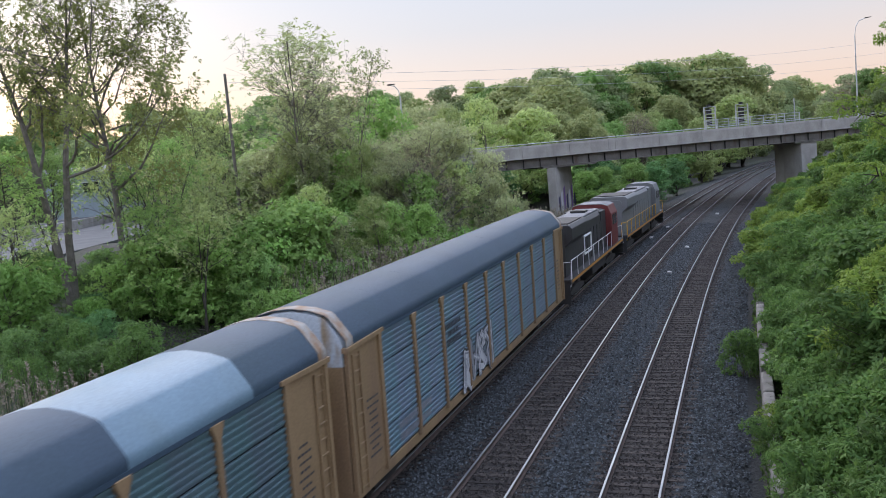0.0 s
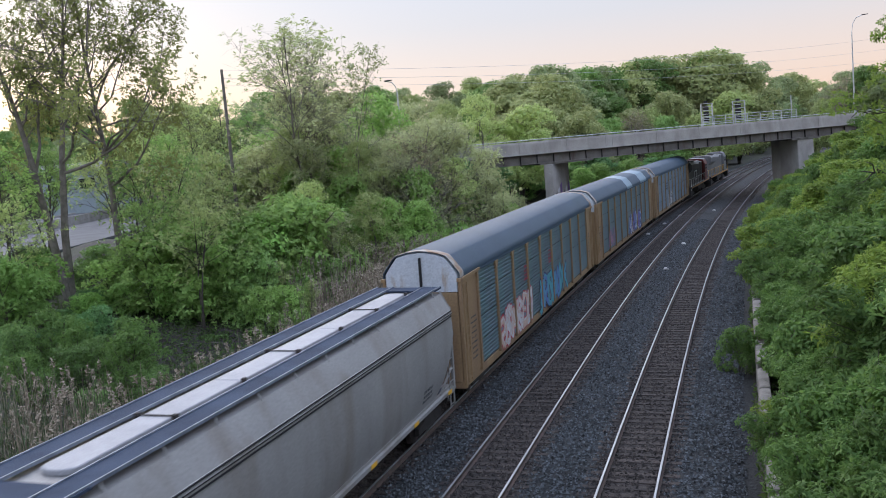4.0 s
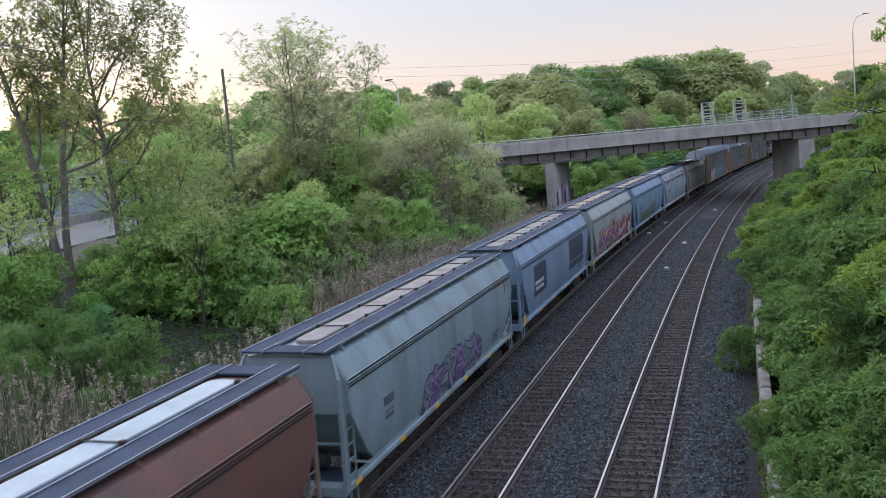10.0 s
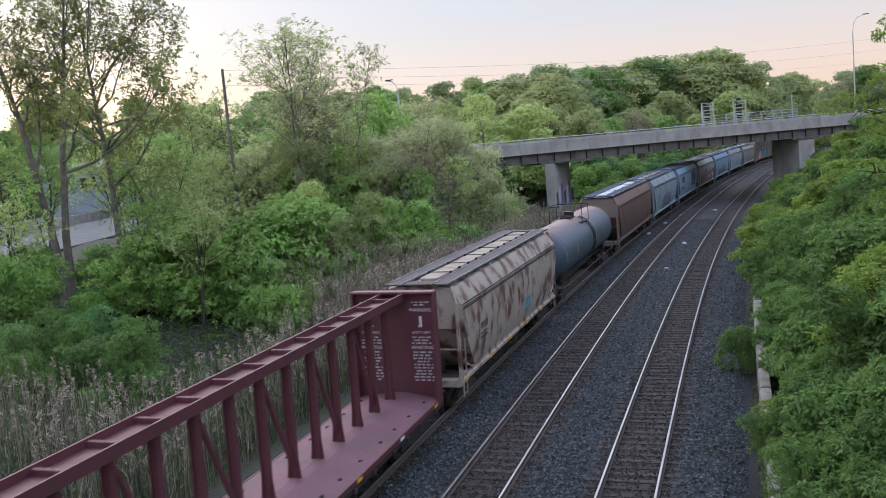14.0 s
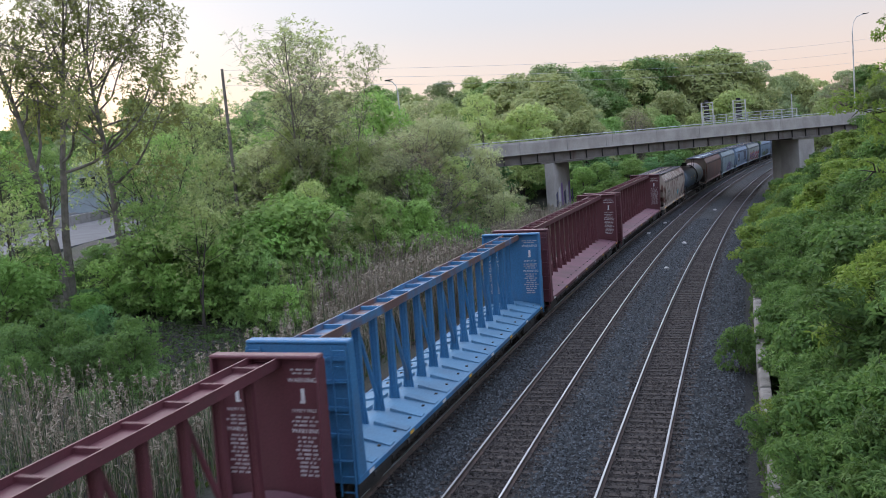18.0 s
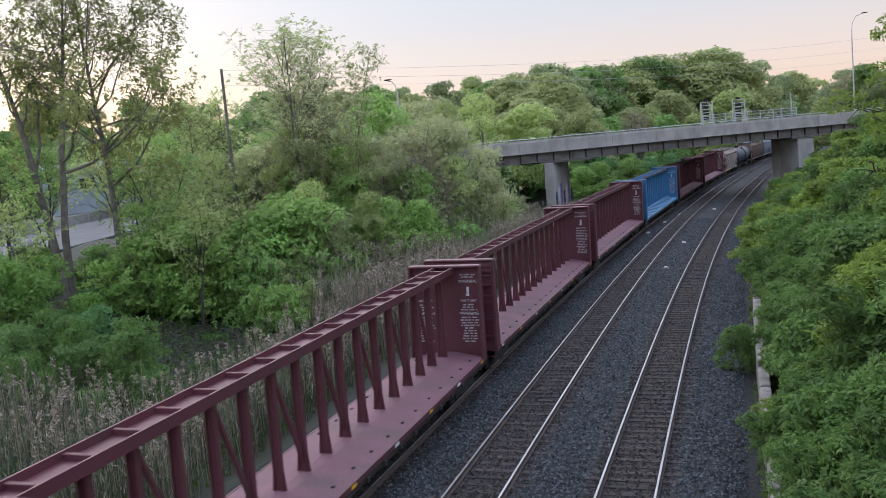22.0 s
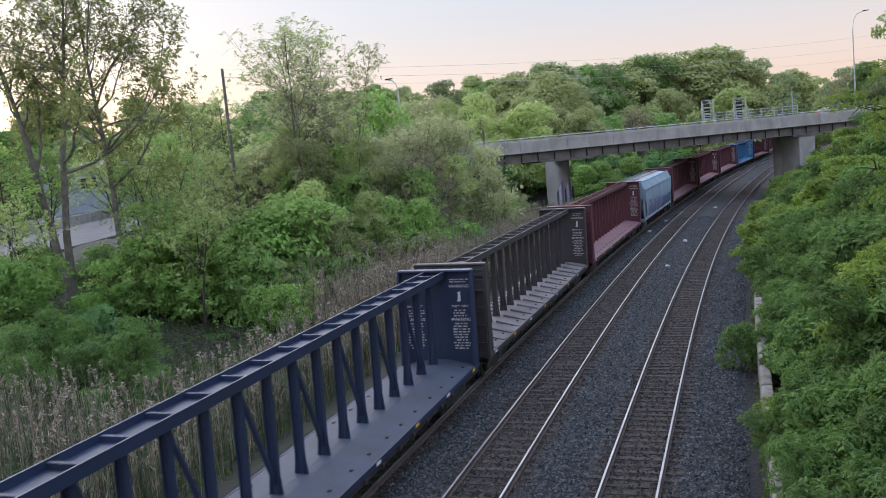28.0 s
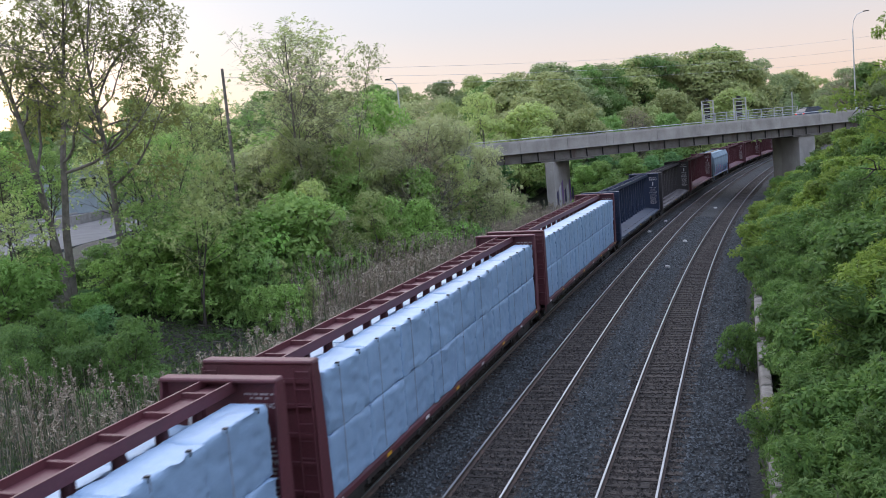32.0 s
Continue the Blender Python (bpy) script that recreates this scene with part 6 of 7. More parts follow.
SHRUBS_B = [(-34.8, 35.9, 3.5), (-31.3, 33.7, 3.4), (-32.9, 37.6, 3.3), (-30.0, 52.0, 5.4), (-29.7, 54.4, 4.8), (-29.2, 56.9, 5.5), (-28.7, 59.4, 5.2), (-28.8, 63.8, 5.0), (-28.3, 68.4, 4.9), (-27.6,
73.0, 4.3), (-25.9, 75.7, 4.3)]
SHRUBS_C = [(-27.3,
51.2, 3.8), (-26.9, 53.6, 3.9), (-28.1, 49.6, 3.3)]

def crowd(n, s0, s1, e0, e1, h0, h1, kinds, wide=1.1, seed=1, label=""):
    """Trees scattered over a stretch of ground beside the line."""
    r = random.Random(seed)
    for _ in range(n):
        x, y, _h = on_line(r.uniform(s0, s1), r.uniform(e0, e1))
        put(r.choice(kinds), float(x), float(y), r.uniform(h0, h1), r.uniform(0, 6), wide * r.uniform(0.85, 1.15), 0.8, label)


crowd(34, 150, 260, -75, -20, 12, 16, far_trees, 1.2, 2)
crowd(30, 230, 420, -120, -18, 14, 20, far_trees, 1.3, 3)
crowd(16, 160, 330, 16, 60, 9, 13, far_trees, 1.2, 4)
crowd(26, 92, 150, -60, -30, 8, 12, maples + [pale], 1.2, 6)
crowd(24, 78, 105, -50, -30, 6, 10, maples + shrubs, 1.2, 7)
crowd(34, 18, 75, -54, -34, 1.0, 1.8, shrubs, 1.4, 8)
crowd(30, 80, 230, -230, -145, 12, 17, far_trees, 1.3, 9)
crowd(22, 150, 260, -150, -75, 13, 17, far_trees, 1.3, 10)
for k in range(36):
    p = BRIDGE @ Vector((woods.uniform(-38, -19) if k % 3 == 0 else woods.uniform(-34, -5), woods.uniform(-9, -2), 0))
    put(woods.choice(maples [:2] + [pale, olive]), p.x, p.y, woods.uniform(4.5, 6.3) if k % 3 else woods.uniform(11, 13.5), woods.uniform(0, 6), 1.2, 0.4)
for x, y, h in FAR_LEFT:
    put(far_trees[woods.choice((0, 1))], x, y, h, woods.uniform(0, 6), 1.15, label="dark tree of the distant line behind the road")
for x, y, h in THIN:
    put(woods.choice(thin), x, y, h, woods.uniform(0, 6), 1.0, 0.3)
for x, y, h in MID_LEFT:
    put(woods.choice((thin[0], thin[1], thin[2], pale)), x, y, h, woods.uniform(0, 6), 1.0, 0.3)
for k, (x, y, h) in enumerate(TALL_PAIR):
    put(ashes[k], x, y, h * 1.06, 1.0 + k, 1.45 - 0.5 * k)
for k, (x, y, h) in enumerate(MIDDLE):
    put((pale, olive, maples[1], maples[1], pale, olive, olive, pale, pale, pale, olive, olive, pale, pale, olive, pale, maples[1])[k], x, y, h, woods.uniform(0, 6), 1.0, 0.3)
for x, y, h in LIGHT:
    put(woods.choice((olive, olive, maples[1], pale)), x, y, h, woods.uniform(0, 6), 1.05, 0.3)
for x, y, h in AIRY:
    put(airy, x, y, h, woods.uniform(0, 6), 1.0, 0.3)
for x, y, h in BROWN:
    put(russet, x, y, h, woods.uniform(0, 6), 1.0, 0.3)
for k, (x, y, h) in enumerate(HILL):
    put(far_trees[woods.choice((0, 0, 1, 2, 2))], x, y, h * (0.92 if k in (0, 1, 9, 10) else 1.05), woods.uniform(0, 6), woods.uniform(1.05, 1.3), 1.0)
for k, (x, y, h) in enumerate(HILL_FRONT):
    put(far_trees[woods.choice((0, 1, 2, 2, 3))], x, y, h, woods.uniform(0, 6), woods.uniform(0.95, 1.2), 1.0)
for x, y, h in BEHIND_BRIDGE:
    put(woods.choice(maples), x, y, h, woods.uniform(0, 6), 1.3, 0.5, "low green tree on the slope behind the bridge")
for x, y, h in UNDER_LEFT:
    put(woods.choice(shrubs + [maples[2]] if h > 5 else shrubs), x, y, h, woods.uniform(0, 6), 1.1, 0.3)
for x, y, h in SHRUBS_A:
    put(woods.choice([shrubs[3], shrubs[1], maples[1]] if h > 5 else [shrubs[3], shrubs[1]]), x, y, h, woods.uniform(0, 6), 1.15, 0.3)
for x, y, h in SHRUBS_B + SHRUBS_C:
    put(woods.choice(low_shrubs if math.hypot(x, y) < 57 else shrubs[:2] + [olive]), x, y, h * woods.uniform(0.85, 1.1), woods.uniform(0, 6), woods.uniform(0.8, 1.0), 0.3)

for x, y, h in ((-55.0, 58.0, 3.4), (-52.0, 60.5, 3.0), (-57.5, 63.0, 3.6), (-49.5, 58.5, 2.4), (-53.5, 66.0, 3.2), (-50.5, 55.0, 2.6), (-59.5, 60.0, 3.0)):
    put(shrubs[0], x, y, h, woods.uniform(0, 6), 1.3, 0.3)
put(low_shrubs[1], -28.6, 35.9, 4.3, 1.0, 1.0, 0.3, "bright fresh shrub at the edge of the reeds")
crowd(15, 44, 58, -43, -29, 1.4, 2.6, low_shrubs, 1.2, 21)
crowd(26, 37, 54, -28, -18, 0.7, 1.3, low_shrubs, 1.3, 22)
crowd(9, 33, 44, -34, -27, 1.6, 2.6, low_shrubs, 1.2, 23)
for x, y, h, kind in ((-24.3, 83.5, 15.5, pale), (-26.0, 86.5, 15.0, airy), (-22.6, 86.0, 12.0, pale), (-33.5, 71.0, 13.5, pale), (-30.5, 73.0, 12.5, olive), (-36.0, 73.0, 13.5, olive), (-28.5, 76.5, 12.0, pale),
                      (-28.3, 79.5, 13.5, russet), (-26.6, 78.0, 11.5, russet)):
    put(kind, x, y, h, woods.uniform(0, 6), 0.85, 0.3)
for x, y, h in ((-38.6, 50.6, 2.9), (-36.8, 52.0, 3.6), (-35.2, 51.4, 3.2), (-33.9, 53.4, 4.2), (-31.8, 53.0, 3.6), (-30.3, 54.6, 3.4), (-37.6, 54.5, 4.6), (-35.4, 56.0, 5.0), (-40.3, 48.6, 2.3), (-28.9, 56.6, 3.6)):
    put(shrubs[3], x, y, h, woods.uniform(0, 6), 1.1, 0.3)
put(low_shrubs[1], -34.6, 38.4, 3.6, 2.0, 1.0, 0.3)
for x, y, h in ((-26.4, 35.4, 2.1), (-29.6, 39.2, 2.6), (-31.0, 36.6, 3.2), (-27.6, 32.6, 1.8)):
    put(low_shrubs[0], x, y, h, woods.uniform(0, 6), 1.1, 0.3)
put(low_shrubs[2], -36.9, 44.5, 2.6, 3.0, 1.1, 0.3)
put(low_shrubs[2], -41.2, 49.5, 2.2, 4.0, 1.2, 0.3)

# the bank beside the right-hand track
for s in np.arange(17, 118, 2.1):
    for k, e in enumerate((9.0, 11.0, 13.4, 16.2, 19.5)):
        ss, ee = s + woods.uniform(-0.9, 0.9), e + woods.uniform(-0.6, 0.6) + ((1.6 if k == 0 else 1.2) if s < 46 else 0.1)
        if k > 2 and woods.random() < 0.35:
            continue
        x, y, _ = on_line(ss, ee)
        light = noise.noise(Vector((ss * 0.09, ee * 0.16, 7.0))) + woods.uniform(-0.2, 0.2)      # bright and dark kinds stand in drifts
        put(bank[4 if light > 0.22 else 1 if light > 0.08 else woods.choice((0, 2, 2, 3))], float(x), float(y), (woods.uniform(2.2, 3.3) + 0.25 * k) * (0.72 if s > 84 and k < 3 else 0.8 if s < 46 and k == 0 else 1.0), woods.uniform(0, 6), woods.uniform(0.95, 1.25), 0.25)
for s in np.arange(16, 46, 1.3):
    if not (26.5 < s < 32 or 40 < s < 46 or 20 < s < 23.5) and woods.random() < 0.75:
        x, y, _ = on_line(s, 7.95 + woods.uniform(-0.1, 0.3))
        put(woods.choice(bank[:3]), float(x), float(y), woods.uniform(0.9, 1.6), woods.uniform(0, 6), 1.1, -0.5)
for s in np.arange(15, 50, 1.25):      # they lean over the top of the old wall
    x, y, _ = on_line(s, 9.0 + woods.uniform(-0.15, 0.5))
    put(bank[woods.choice((0, 2, 3, 0, 2))], float(x), float(y), woods.uniform(1.9, 2.7), woods.uniform(0, 6), woods.uniform(0.95, 1.15), 0.2)
put(bank[2], *[float(v) for v in on_line(36.5, 6.85)[:2]], 2.2, 1.0, 0.85, 0.1, "small dark bush growing out of the ballast")
tall_bank = make_tree("tree", 82, 13.5, 4.4, 0.08, 30, 8, 21000, 0.19, M["bark"], M["leaf_bank_light"], "tall leafy tree beside the line", lobe=0.2, leaflets=7, slim=0.4)
tall_bank.matrix_basis = pose(9.3, 45.0, ground_at(9.3, 45.0) - 0.3, 0, 0, 60)

# two big trees rising close together at the foot of the left bank, and a third behind
big = [make_tree("tree", 71, 27, 6.0, 0.52, 22, 14, 19000, 0.25, M["bark_grey"], M["leaf_olive"], "big twin-stemmed tree with sparse young leaves", spray=0.3, leans=((-0.135, -0.05), (0.012, 0)), wob=0.03,
                 rise=1.1, thick=0.0125, leaflets=5, boughs=((0, 0.40, (0.25, -0.1, 1), 9.0), (0, 0.38, (-0.9, 0.2, 0.6), 7.0), (0, 0.60, (0.5, 0.4, 1), 7.0), (1, 0.55, (0.85, 0.25, 0.75), 13.0),
                                                             (1, 0.40, (1, 0.3, 0.22), 11.0), (1, 0.43, (0.9, -0.4, 0.45), 9.0), (1, 0.62, (-0.5, 0.5, 1), 8.0), (1, 0.7, (0.5, -0.2, 1), 8.0))),
       make_tree("tree", 75, 26, 7.0, 0.45, 22, 14, 16000, 0.25, M["bark_grey"], M["leaf_olive"], "big spreading tree with sparse young leaves", spray=0.3, leans=((-0.02, 0),), wob=0.05, rise=1.0, thick=0.0115, leaflets=5,
                 boughs=((0, 0.44, (-0.7, 0.1, 1), 9.0), (0, 0.46, (0.8, 0.2, 0.9), 10.0), (0, 0.36, (1, -0.3, 0.4), 9.0), (0, 0.6, (0.6, 0.1, 1), 8.0)))]
big[0].matrix_basis = pose(-45.1, 52.6, ground_at(-45.1, 52.6))
big[1].matrix_basis = pose(-42.3, 55.2, ground_at(-42.3, 55.2))
for ob in low_shrubs + maples + thin + [pale, olive, airy, russet] + ashes + far_trees + shrubs + bank:
    drop_proto(ob)


def build_reeds():
    """Dry reeds with feathery plumes, in a wet strip beside the line."""
    rnd = np.random.RandomState(8)
    stems, plumes, green = Shape(), [], Shape()
    n = 0
    while n < 17000:
        s, e = rnd.uniform(22, 105), rnd.uniform(-25.5, -9.3)
        if 40 < s < 80 and n % 2:      # they stand thickest close to the track
            e = rnd.uniform(-13.5, -9.3)
        if s < 52 and e < (-23 if s < 30.5 else -15.5):
            continue
        if noise.noise(Vector((s * 0.11, e * 0.2, 3))) < -0.12 and rnd.rand() < 0.8:
            continue
        x, y, _ = on_line(s, e - 0.0048 * s)
        z = float(ground_height(s, e - 0.0048 * s))
        h = rnd.uniform(1.5, 2.7) if rnd.rand() < 0.6 else rnd.uniform(2.6, 3.5)
        h *= 1.2 if 42 < s < 80 else 1.0
        lx, ly = rnd.normal(0, 0.13, 2)
        w = 0.012 if s < 42 else 0.016
        a = rnd.uniform(0, 3.14)
        dx, dy = math.cos(a) * w, math.sin(a) * w
        target = green if rnd.rand() < (0.55 if s < 42 else 0.2) else stems
        target.add([(x - dx, y - dy, z), (x + dx, y + dy, z), (x + lx + dx * 0.5, y + ly + dy * 0.5, z + h), (x + lx - dx * 0.5, y + ly - dy * 0.5, z + h)], [(0, 1, 2, 3)])
        for _ in range(3):
            f = rnd.uniform(0.25, 0.85)
            a = rnd.uniform(0, 6.28)
            ln = rnd.uniform(0.4, 0.85)
            bx, by, bz = x + lx * f, y + ly * f, z + h * f
            tx, ty, tz = bx + math.cos(a) * ln * 0.6, by + math.sin(a) * ln * 0.6, bz + ln * rnd.uniform(0.1, 0.8)
            sx, sy = -math.sin(a) * 0.018, math.cos(a) * 0.018
            target.add([(bx - sx, by - sy, bz), (bx + sx, by + sy, bz), (tx, ty, tz)], [(0, 1, 2)])
        if target is stems and rnd.rand() < 0.36:
            plumes.append((x + lx, y + ly, z + h))
        n += 1
    part("reeds", stems, M["reed"]).update_tag()
    tagged(bpy.data.objects["reeds"], "dry straw-coloured reeds in the wet ditch", "reeds", kind="stuff")
    g = part("reeds", green, M["reed_green"])
    tagged(g, "fresh green reed shoots among the dry stems", "reeds", kind="stuff")
    at = np.repeat(np.array(plumes), 34, 0)
    at = at + np.stack([rnd.normal(0.03, 0.042, len(at)), rnd.normal(0, 0.042, len(at)), rnd.uniform(-0.22, 0.2, len(at))], 1)
    p = new("reed_plumes", leaf_mesh("reed_plumes", at, 0.125, rnd, 0.3, M["plume"], 0.4))
    tagged(p, "feathery brown plumes of the dry reeds", "reeds", kind="stuff")


build_reeds()


def build_undergrowth():
    """Low leaves, grass and dead sticks that cover the banks."""
    rnd = np.random.RandomState(9)
    n = 110000
    s = rnd.uniform(16, 130, n)
    left = rnd.rand(n) < 0.62
    e = np.where(left, rnd.uniform(-52, -9.5, n) - 0.0048 * s, rnd.uniform(7.2, 24, n) + 0.0022 * s)
    x, y, _ = on_line(s, e)
    z = ground_height(s, e) + np.abs(rnd.normal(0, 0.22, n))
    o = new("undergrowth", leaf_mesh("undergrowth", np.stack([x, y, z], 1), 0.30, rnd, -0.8, M["leaf_weed"], 0.45))
    tagged(o, "low weeds and grass covering the banks", "undergrowth", kind="stuff")


build_undergrowth()


def build_litter():
    """Dead leaves and small weeds on the wet floor between the bushes."""
    rnd = np.random.RandomState(19)
    for n, size, m, label in ((16000, 0.16, M["bark"], "dark dead leaves on the wet ground"), (9000, 0.16, M["leaf_bush"], "small weeds coming up through dead leaves")):
        s, e = rnd.uniform(34, 58, n), rnd.uniform(-31, -16, n)
        x, y, _ = on_line(s, e)
        z = ground_height(s, e) + np.abs(rnd.normal(0, 0.06 if size < 0.2 else 0.1, n))
        tagged(new("leaf_litter", leaf_mesh("leaf_litter", np.stack([x, y, z], 1), size, rnd, 0.0, m, 0.5)), label, "undergrowth", kind="stuff")


build_litter()


def build_deadwood():
    """Fallen branches bleaching on the wet floor of the ditch."""
    rnd = np.random.RandomState(15)
    wood = Shape()
    for k in range(34):
        s, e = rnd.uniform(38, 55), rnd.uniform(-27.5, -18.5)
        x, y, _ = on_line(s, e)
        foot = (float(x), float(y), float(ground_height(s, e)) + 0.05)
        pts = limb(wood, foot, (math.cos(k * 1.7), math.sin(k * 1.7), rnd.uniform(0, 0.25)), rnd.uniform(0.8, 2.6), rnd.uniform(0.02, 0.05), 0.008, rnd, 4, 0.14, -0.02)
        for f in (0.4, 0.7):
            p, w = along(pts, f)
            limb(wood, p, w + Vector(rnd.normal(size=3)) * 0.6, 0.7, 0.014, 0.005, rnd, 2, 0.2, 0.0)
    tagged(part("fallen_branches", wood, M["bark_grey"]), "bleached dead branches lying on the wet ground", "branches", kind="stuff")


build_deadwood()


def build_stones(seed, between, material, label):
    """Loose ballast stones: over the shoulders, or (between) among the ties."""
    rnd = np.random.RandomState(seed)
    n = 80000 if between else 130000
    s = 14 + (rnd.rand(n) ** 1.6) * 81
    e = rnd.uniform(-6.2, 6.9, n) + 0.0022 * s
    near = np.min([np.abs(e - e0 - grow * s) for e0, grow, _ in TRACKS.values()], 0)
    keep = (near < 1.15) if between else (near > rnd.uniform(0.8, 1.5, n))
    s, e = s[keep], e[keep]
    n = len(s)
    x, y, _ = on_line(s, e)
    c = np.stack([x, y, ground_height(s, e) + 0.012], 1)
    base = np.array([(1, 0, 0), (-0.5, 0.87, 0), (-0.5, -0.87, 0), (0.15, 0.1, 0.8)], float)
    ang, size = rnd.uniform(0, 6.28, n), rnd.uniform(0.026, 0.08, n)
    v = np.repeat(base[None], n, 0) * rnd.uniform(0.6, 1.3, (n, 4, 1))
    ca, sa = np.cos(ang)[:, None], np.sin(ang)[:, None]
    v = np.stack([v[..., 0] * ca - v[..., 1] * sa, v[..., 0] * sa + v[..., 1] * ca, v[..., 2]], -1) * size[:, None, None] + c[:, None]
    f = (np.arange(n)[:, None, None] * 4 + np.array([(0, 1, 3), (1, 2, 3), (2, 0, 3)])).reshape(-1, 3)
    me = bpy.data.meshes.new("ballast_stones")
    me.from_pydata(v.reshape(-1, 3).tolist(), [], f.tolist())
    me.materials.append(material)
    tagged(new("ballast_stones", me), label, "ballast", kind="stuff")


build_stones(12, False, M["stone"], "loose crushed grey ballast stones")
build_stones(13, True, M["stone_brown"], "rust-stained ballast stones packed between the ties")

build_bridge()
build_approach()
build_signal(30.3, 1.8)
build_signal(35.5, 2.0)


# ---- road furniture, poles and wires ----
def build_street_lamp(x, y, z0, z1, arm, turn, label):
    l = thing("street_lamp", label, "street lamp", m=pose(x, y, z0, 0, 0, turn))
    h = z1 - z0
    part("pole", Shape().tube((0, 0, 0), (0, 0, h * 0.86), 0.13, 0.08, seg=10), M["galv"], l, smooth=True)
    part("arm", Shape().path([(0, 0, h * 0.86), (arm * 0.1, 0, h * 0.93), (arm * 0.4, 0, h * 0.98), (arm, 0, h)], 0.05, 8), M["galv"], l)
    part("lamp_head", Shape().prism([(arm - 0.1, h - 0.08), (arm + 0.75, h + 0.02), (arm + 0.75, h + 0.1), (arm - 0.1, h + 0.08)], -0.16, 0.16), M["dark_steel"], l, bevel=0.02)
    part("foot", Shape().box(-0.25, 0.25, -0.25, 0.25, -0.05, 0.12), M["concrete"], l)


p = BRIDGE @ Vector((57.2, DECK_W + 0.6, 0))
build_street_lamp(p.x, p.y, 6.5, 23.2, 1.6, 10, "tall galvanised street lamp at the end of the bridge")
build_street_lamp(-34.6, 96.2, 7.5, 17.2, -1.2, 20, "slim galvanised street lamp on the approach road")


def build_pole(x, y, top, label, arms=1):
    z = ground_at(x, y)
    u = thing("utility_pole", label, "utility pole", "utility poles", m=pose(x, y, z))
    h = top - z
    part("pole", Shape().tube((0, 0, -0.5), (0, 0, h), 0.2, 0.13, seg=9), M["bark_grey"], u, smooth=True)
    for k in range(arms):
        part("crossarm", Shape().box(-1.2, 1.2, -0.06, 0.06, h - 0.5 - 0.9 * k, h - 0.38 - 0.9 * k), M["bark"], u)
        for a in (-1.1, -0.4, 0.4, 1.1):
            part("insulator", Shape().tube((a, 0, h - 0.38 - 0.9 * k), (a, 0, h - 0.2 - 0.9 * k), 0.05, seg=6), M["hatch_white"], u)


build_pole(-44.9, 76.6, 18.42, "weathered wooden utility pole above the woods", 0)
build_pole(-88.7, 156.7, 20.1, "weathered wooden utility pole among distant trees")


def build_wire(a, b, sag, label):
    s = Shape()
    pts = [Vector(a).lerp(Vector(b), t) - Vector((0, 0, sag * 4 * t * (1 - t))) for t in np.linspace(0, 1, 15)]
    s.loft([[p + Vector((0, 0.014 * math.cos(a), 0.014 * math.sin(a))) for a in (0.0, 1.57, 3.14, 4.71)] for p in pts])
    tagged(part("overhead_wire", s, M["galv"]), label, "overhead wire", "overhead wires")


for z0, z1, sag in ((18.3, 24.0, 1.8), (17.6, 21.6, 1.8), (16.9, 19.3, 1.6)):
    build_wire((-44.9, 76.6, z0), (40, 205, z1), sag, "thin dark overhead wire across the sky")
build_wire((-44.9, 76.6, 18.2), (-88.7, 156.7, 19.9), 1.0, "thin dark overhead wire between poles")
build_pole(40, 205, 24.4, "tall wooden utility pole beyond the bridge")


# ---- the side road, its wall and what stands beyond ----
def build_side_road():
    a, b = Vector((-84, 42, 0)), Vector((-141, 230, 0))
    u = (b - a).normalized()
    n = Vector((-u.y, u.x, 0))          # away from the camera
    m = Matrix(((u.x, n.x, 0, a.x), (u.y, n.y, 0, a.y), (0, 0, 1, 0), (0, 0, 0, 1)))
    L = (b - a).length
    r = thing("side_road", "pale asphalt road on a concrete retaining wall", "road", kind="structure", m=m)
    part("roadway", Shape().box(0, L, 0.31, 11, -1.5, 2.5), M["pale_road"], r)
    x = 0.0
    while x < L:
        part("wall_panel", Shape().box(x + 0.02, min(L, x + 4) - 0.02, 0, 0.30, -1.5, 3.1), M["concrete"], r, bevel=0.02)
        x += 4
    part("guard_kerb", Shape().box(0, L, 10.4, 10.9, 2.505, 2.75), M["concrete"], r)
    low = thing("service_road", "pale gravelled road at the foot of the wall", "road", kind="structure", m=m)
    part("roadway", Shape().box(0, L, -22.0, -0.01, -1.5, 1.45), M["pale_road"], low)


M["pale_road"] = mat("pale_asphalt", (0.115, 0.118, 0.122), (0.08, 0.082, 0.085), 0.9, scale=0.3, fine=12, bump=0.2)
M["pale_wall"] = mat("pale_blue_wall", (0.34, 0.40, 0.42), (0.27, 0.32, 0.34), 0.7, scale=0.4, fine=10, bump=0.1)
build_side_road()


def build_shed():
    b = thing("industrial_shed", "low pale blue industrial shed behind trees", "building", m=pose(-121, 170, ground_at(-121, 170) + 0.8, 0, 0, 37))
    part("wall", Shape().box(-21, 21, -6, 6, -3.5, 6.0), M["pale_wall"], b)
    part("roof", Shape().prism([(-6.4, 6.0), (6.4, 6.0), (6.4, 6.2), (0, 7.6), (-6.4, 6.2)], -21.4, 21.4, "x"), M["loco_roof"], b)
    for k in range(7):
        w = part("window", Shape().box(-19 + k * 5.4, -16 + k * 5.4, -6.06, -6.01, 2.2, 4.2), M["glass"], b)
        part("window_frame", Shape().box(-19.1 + k * 5.4, -15.9 + k * 5.4, -6.1, -6.062, 4.2, 4.35), M["galv"], w)
    part("door", Shape().box(18.9, 20.3, -6.06, -6.01, -0.4, 2.4), M["dark_steel"], b)


build_shed()


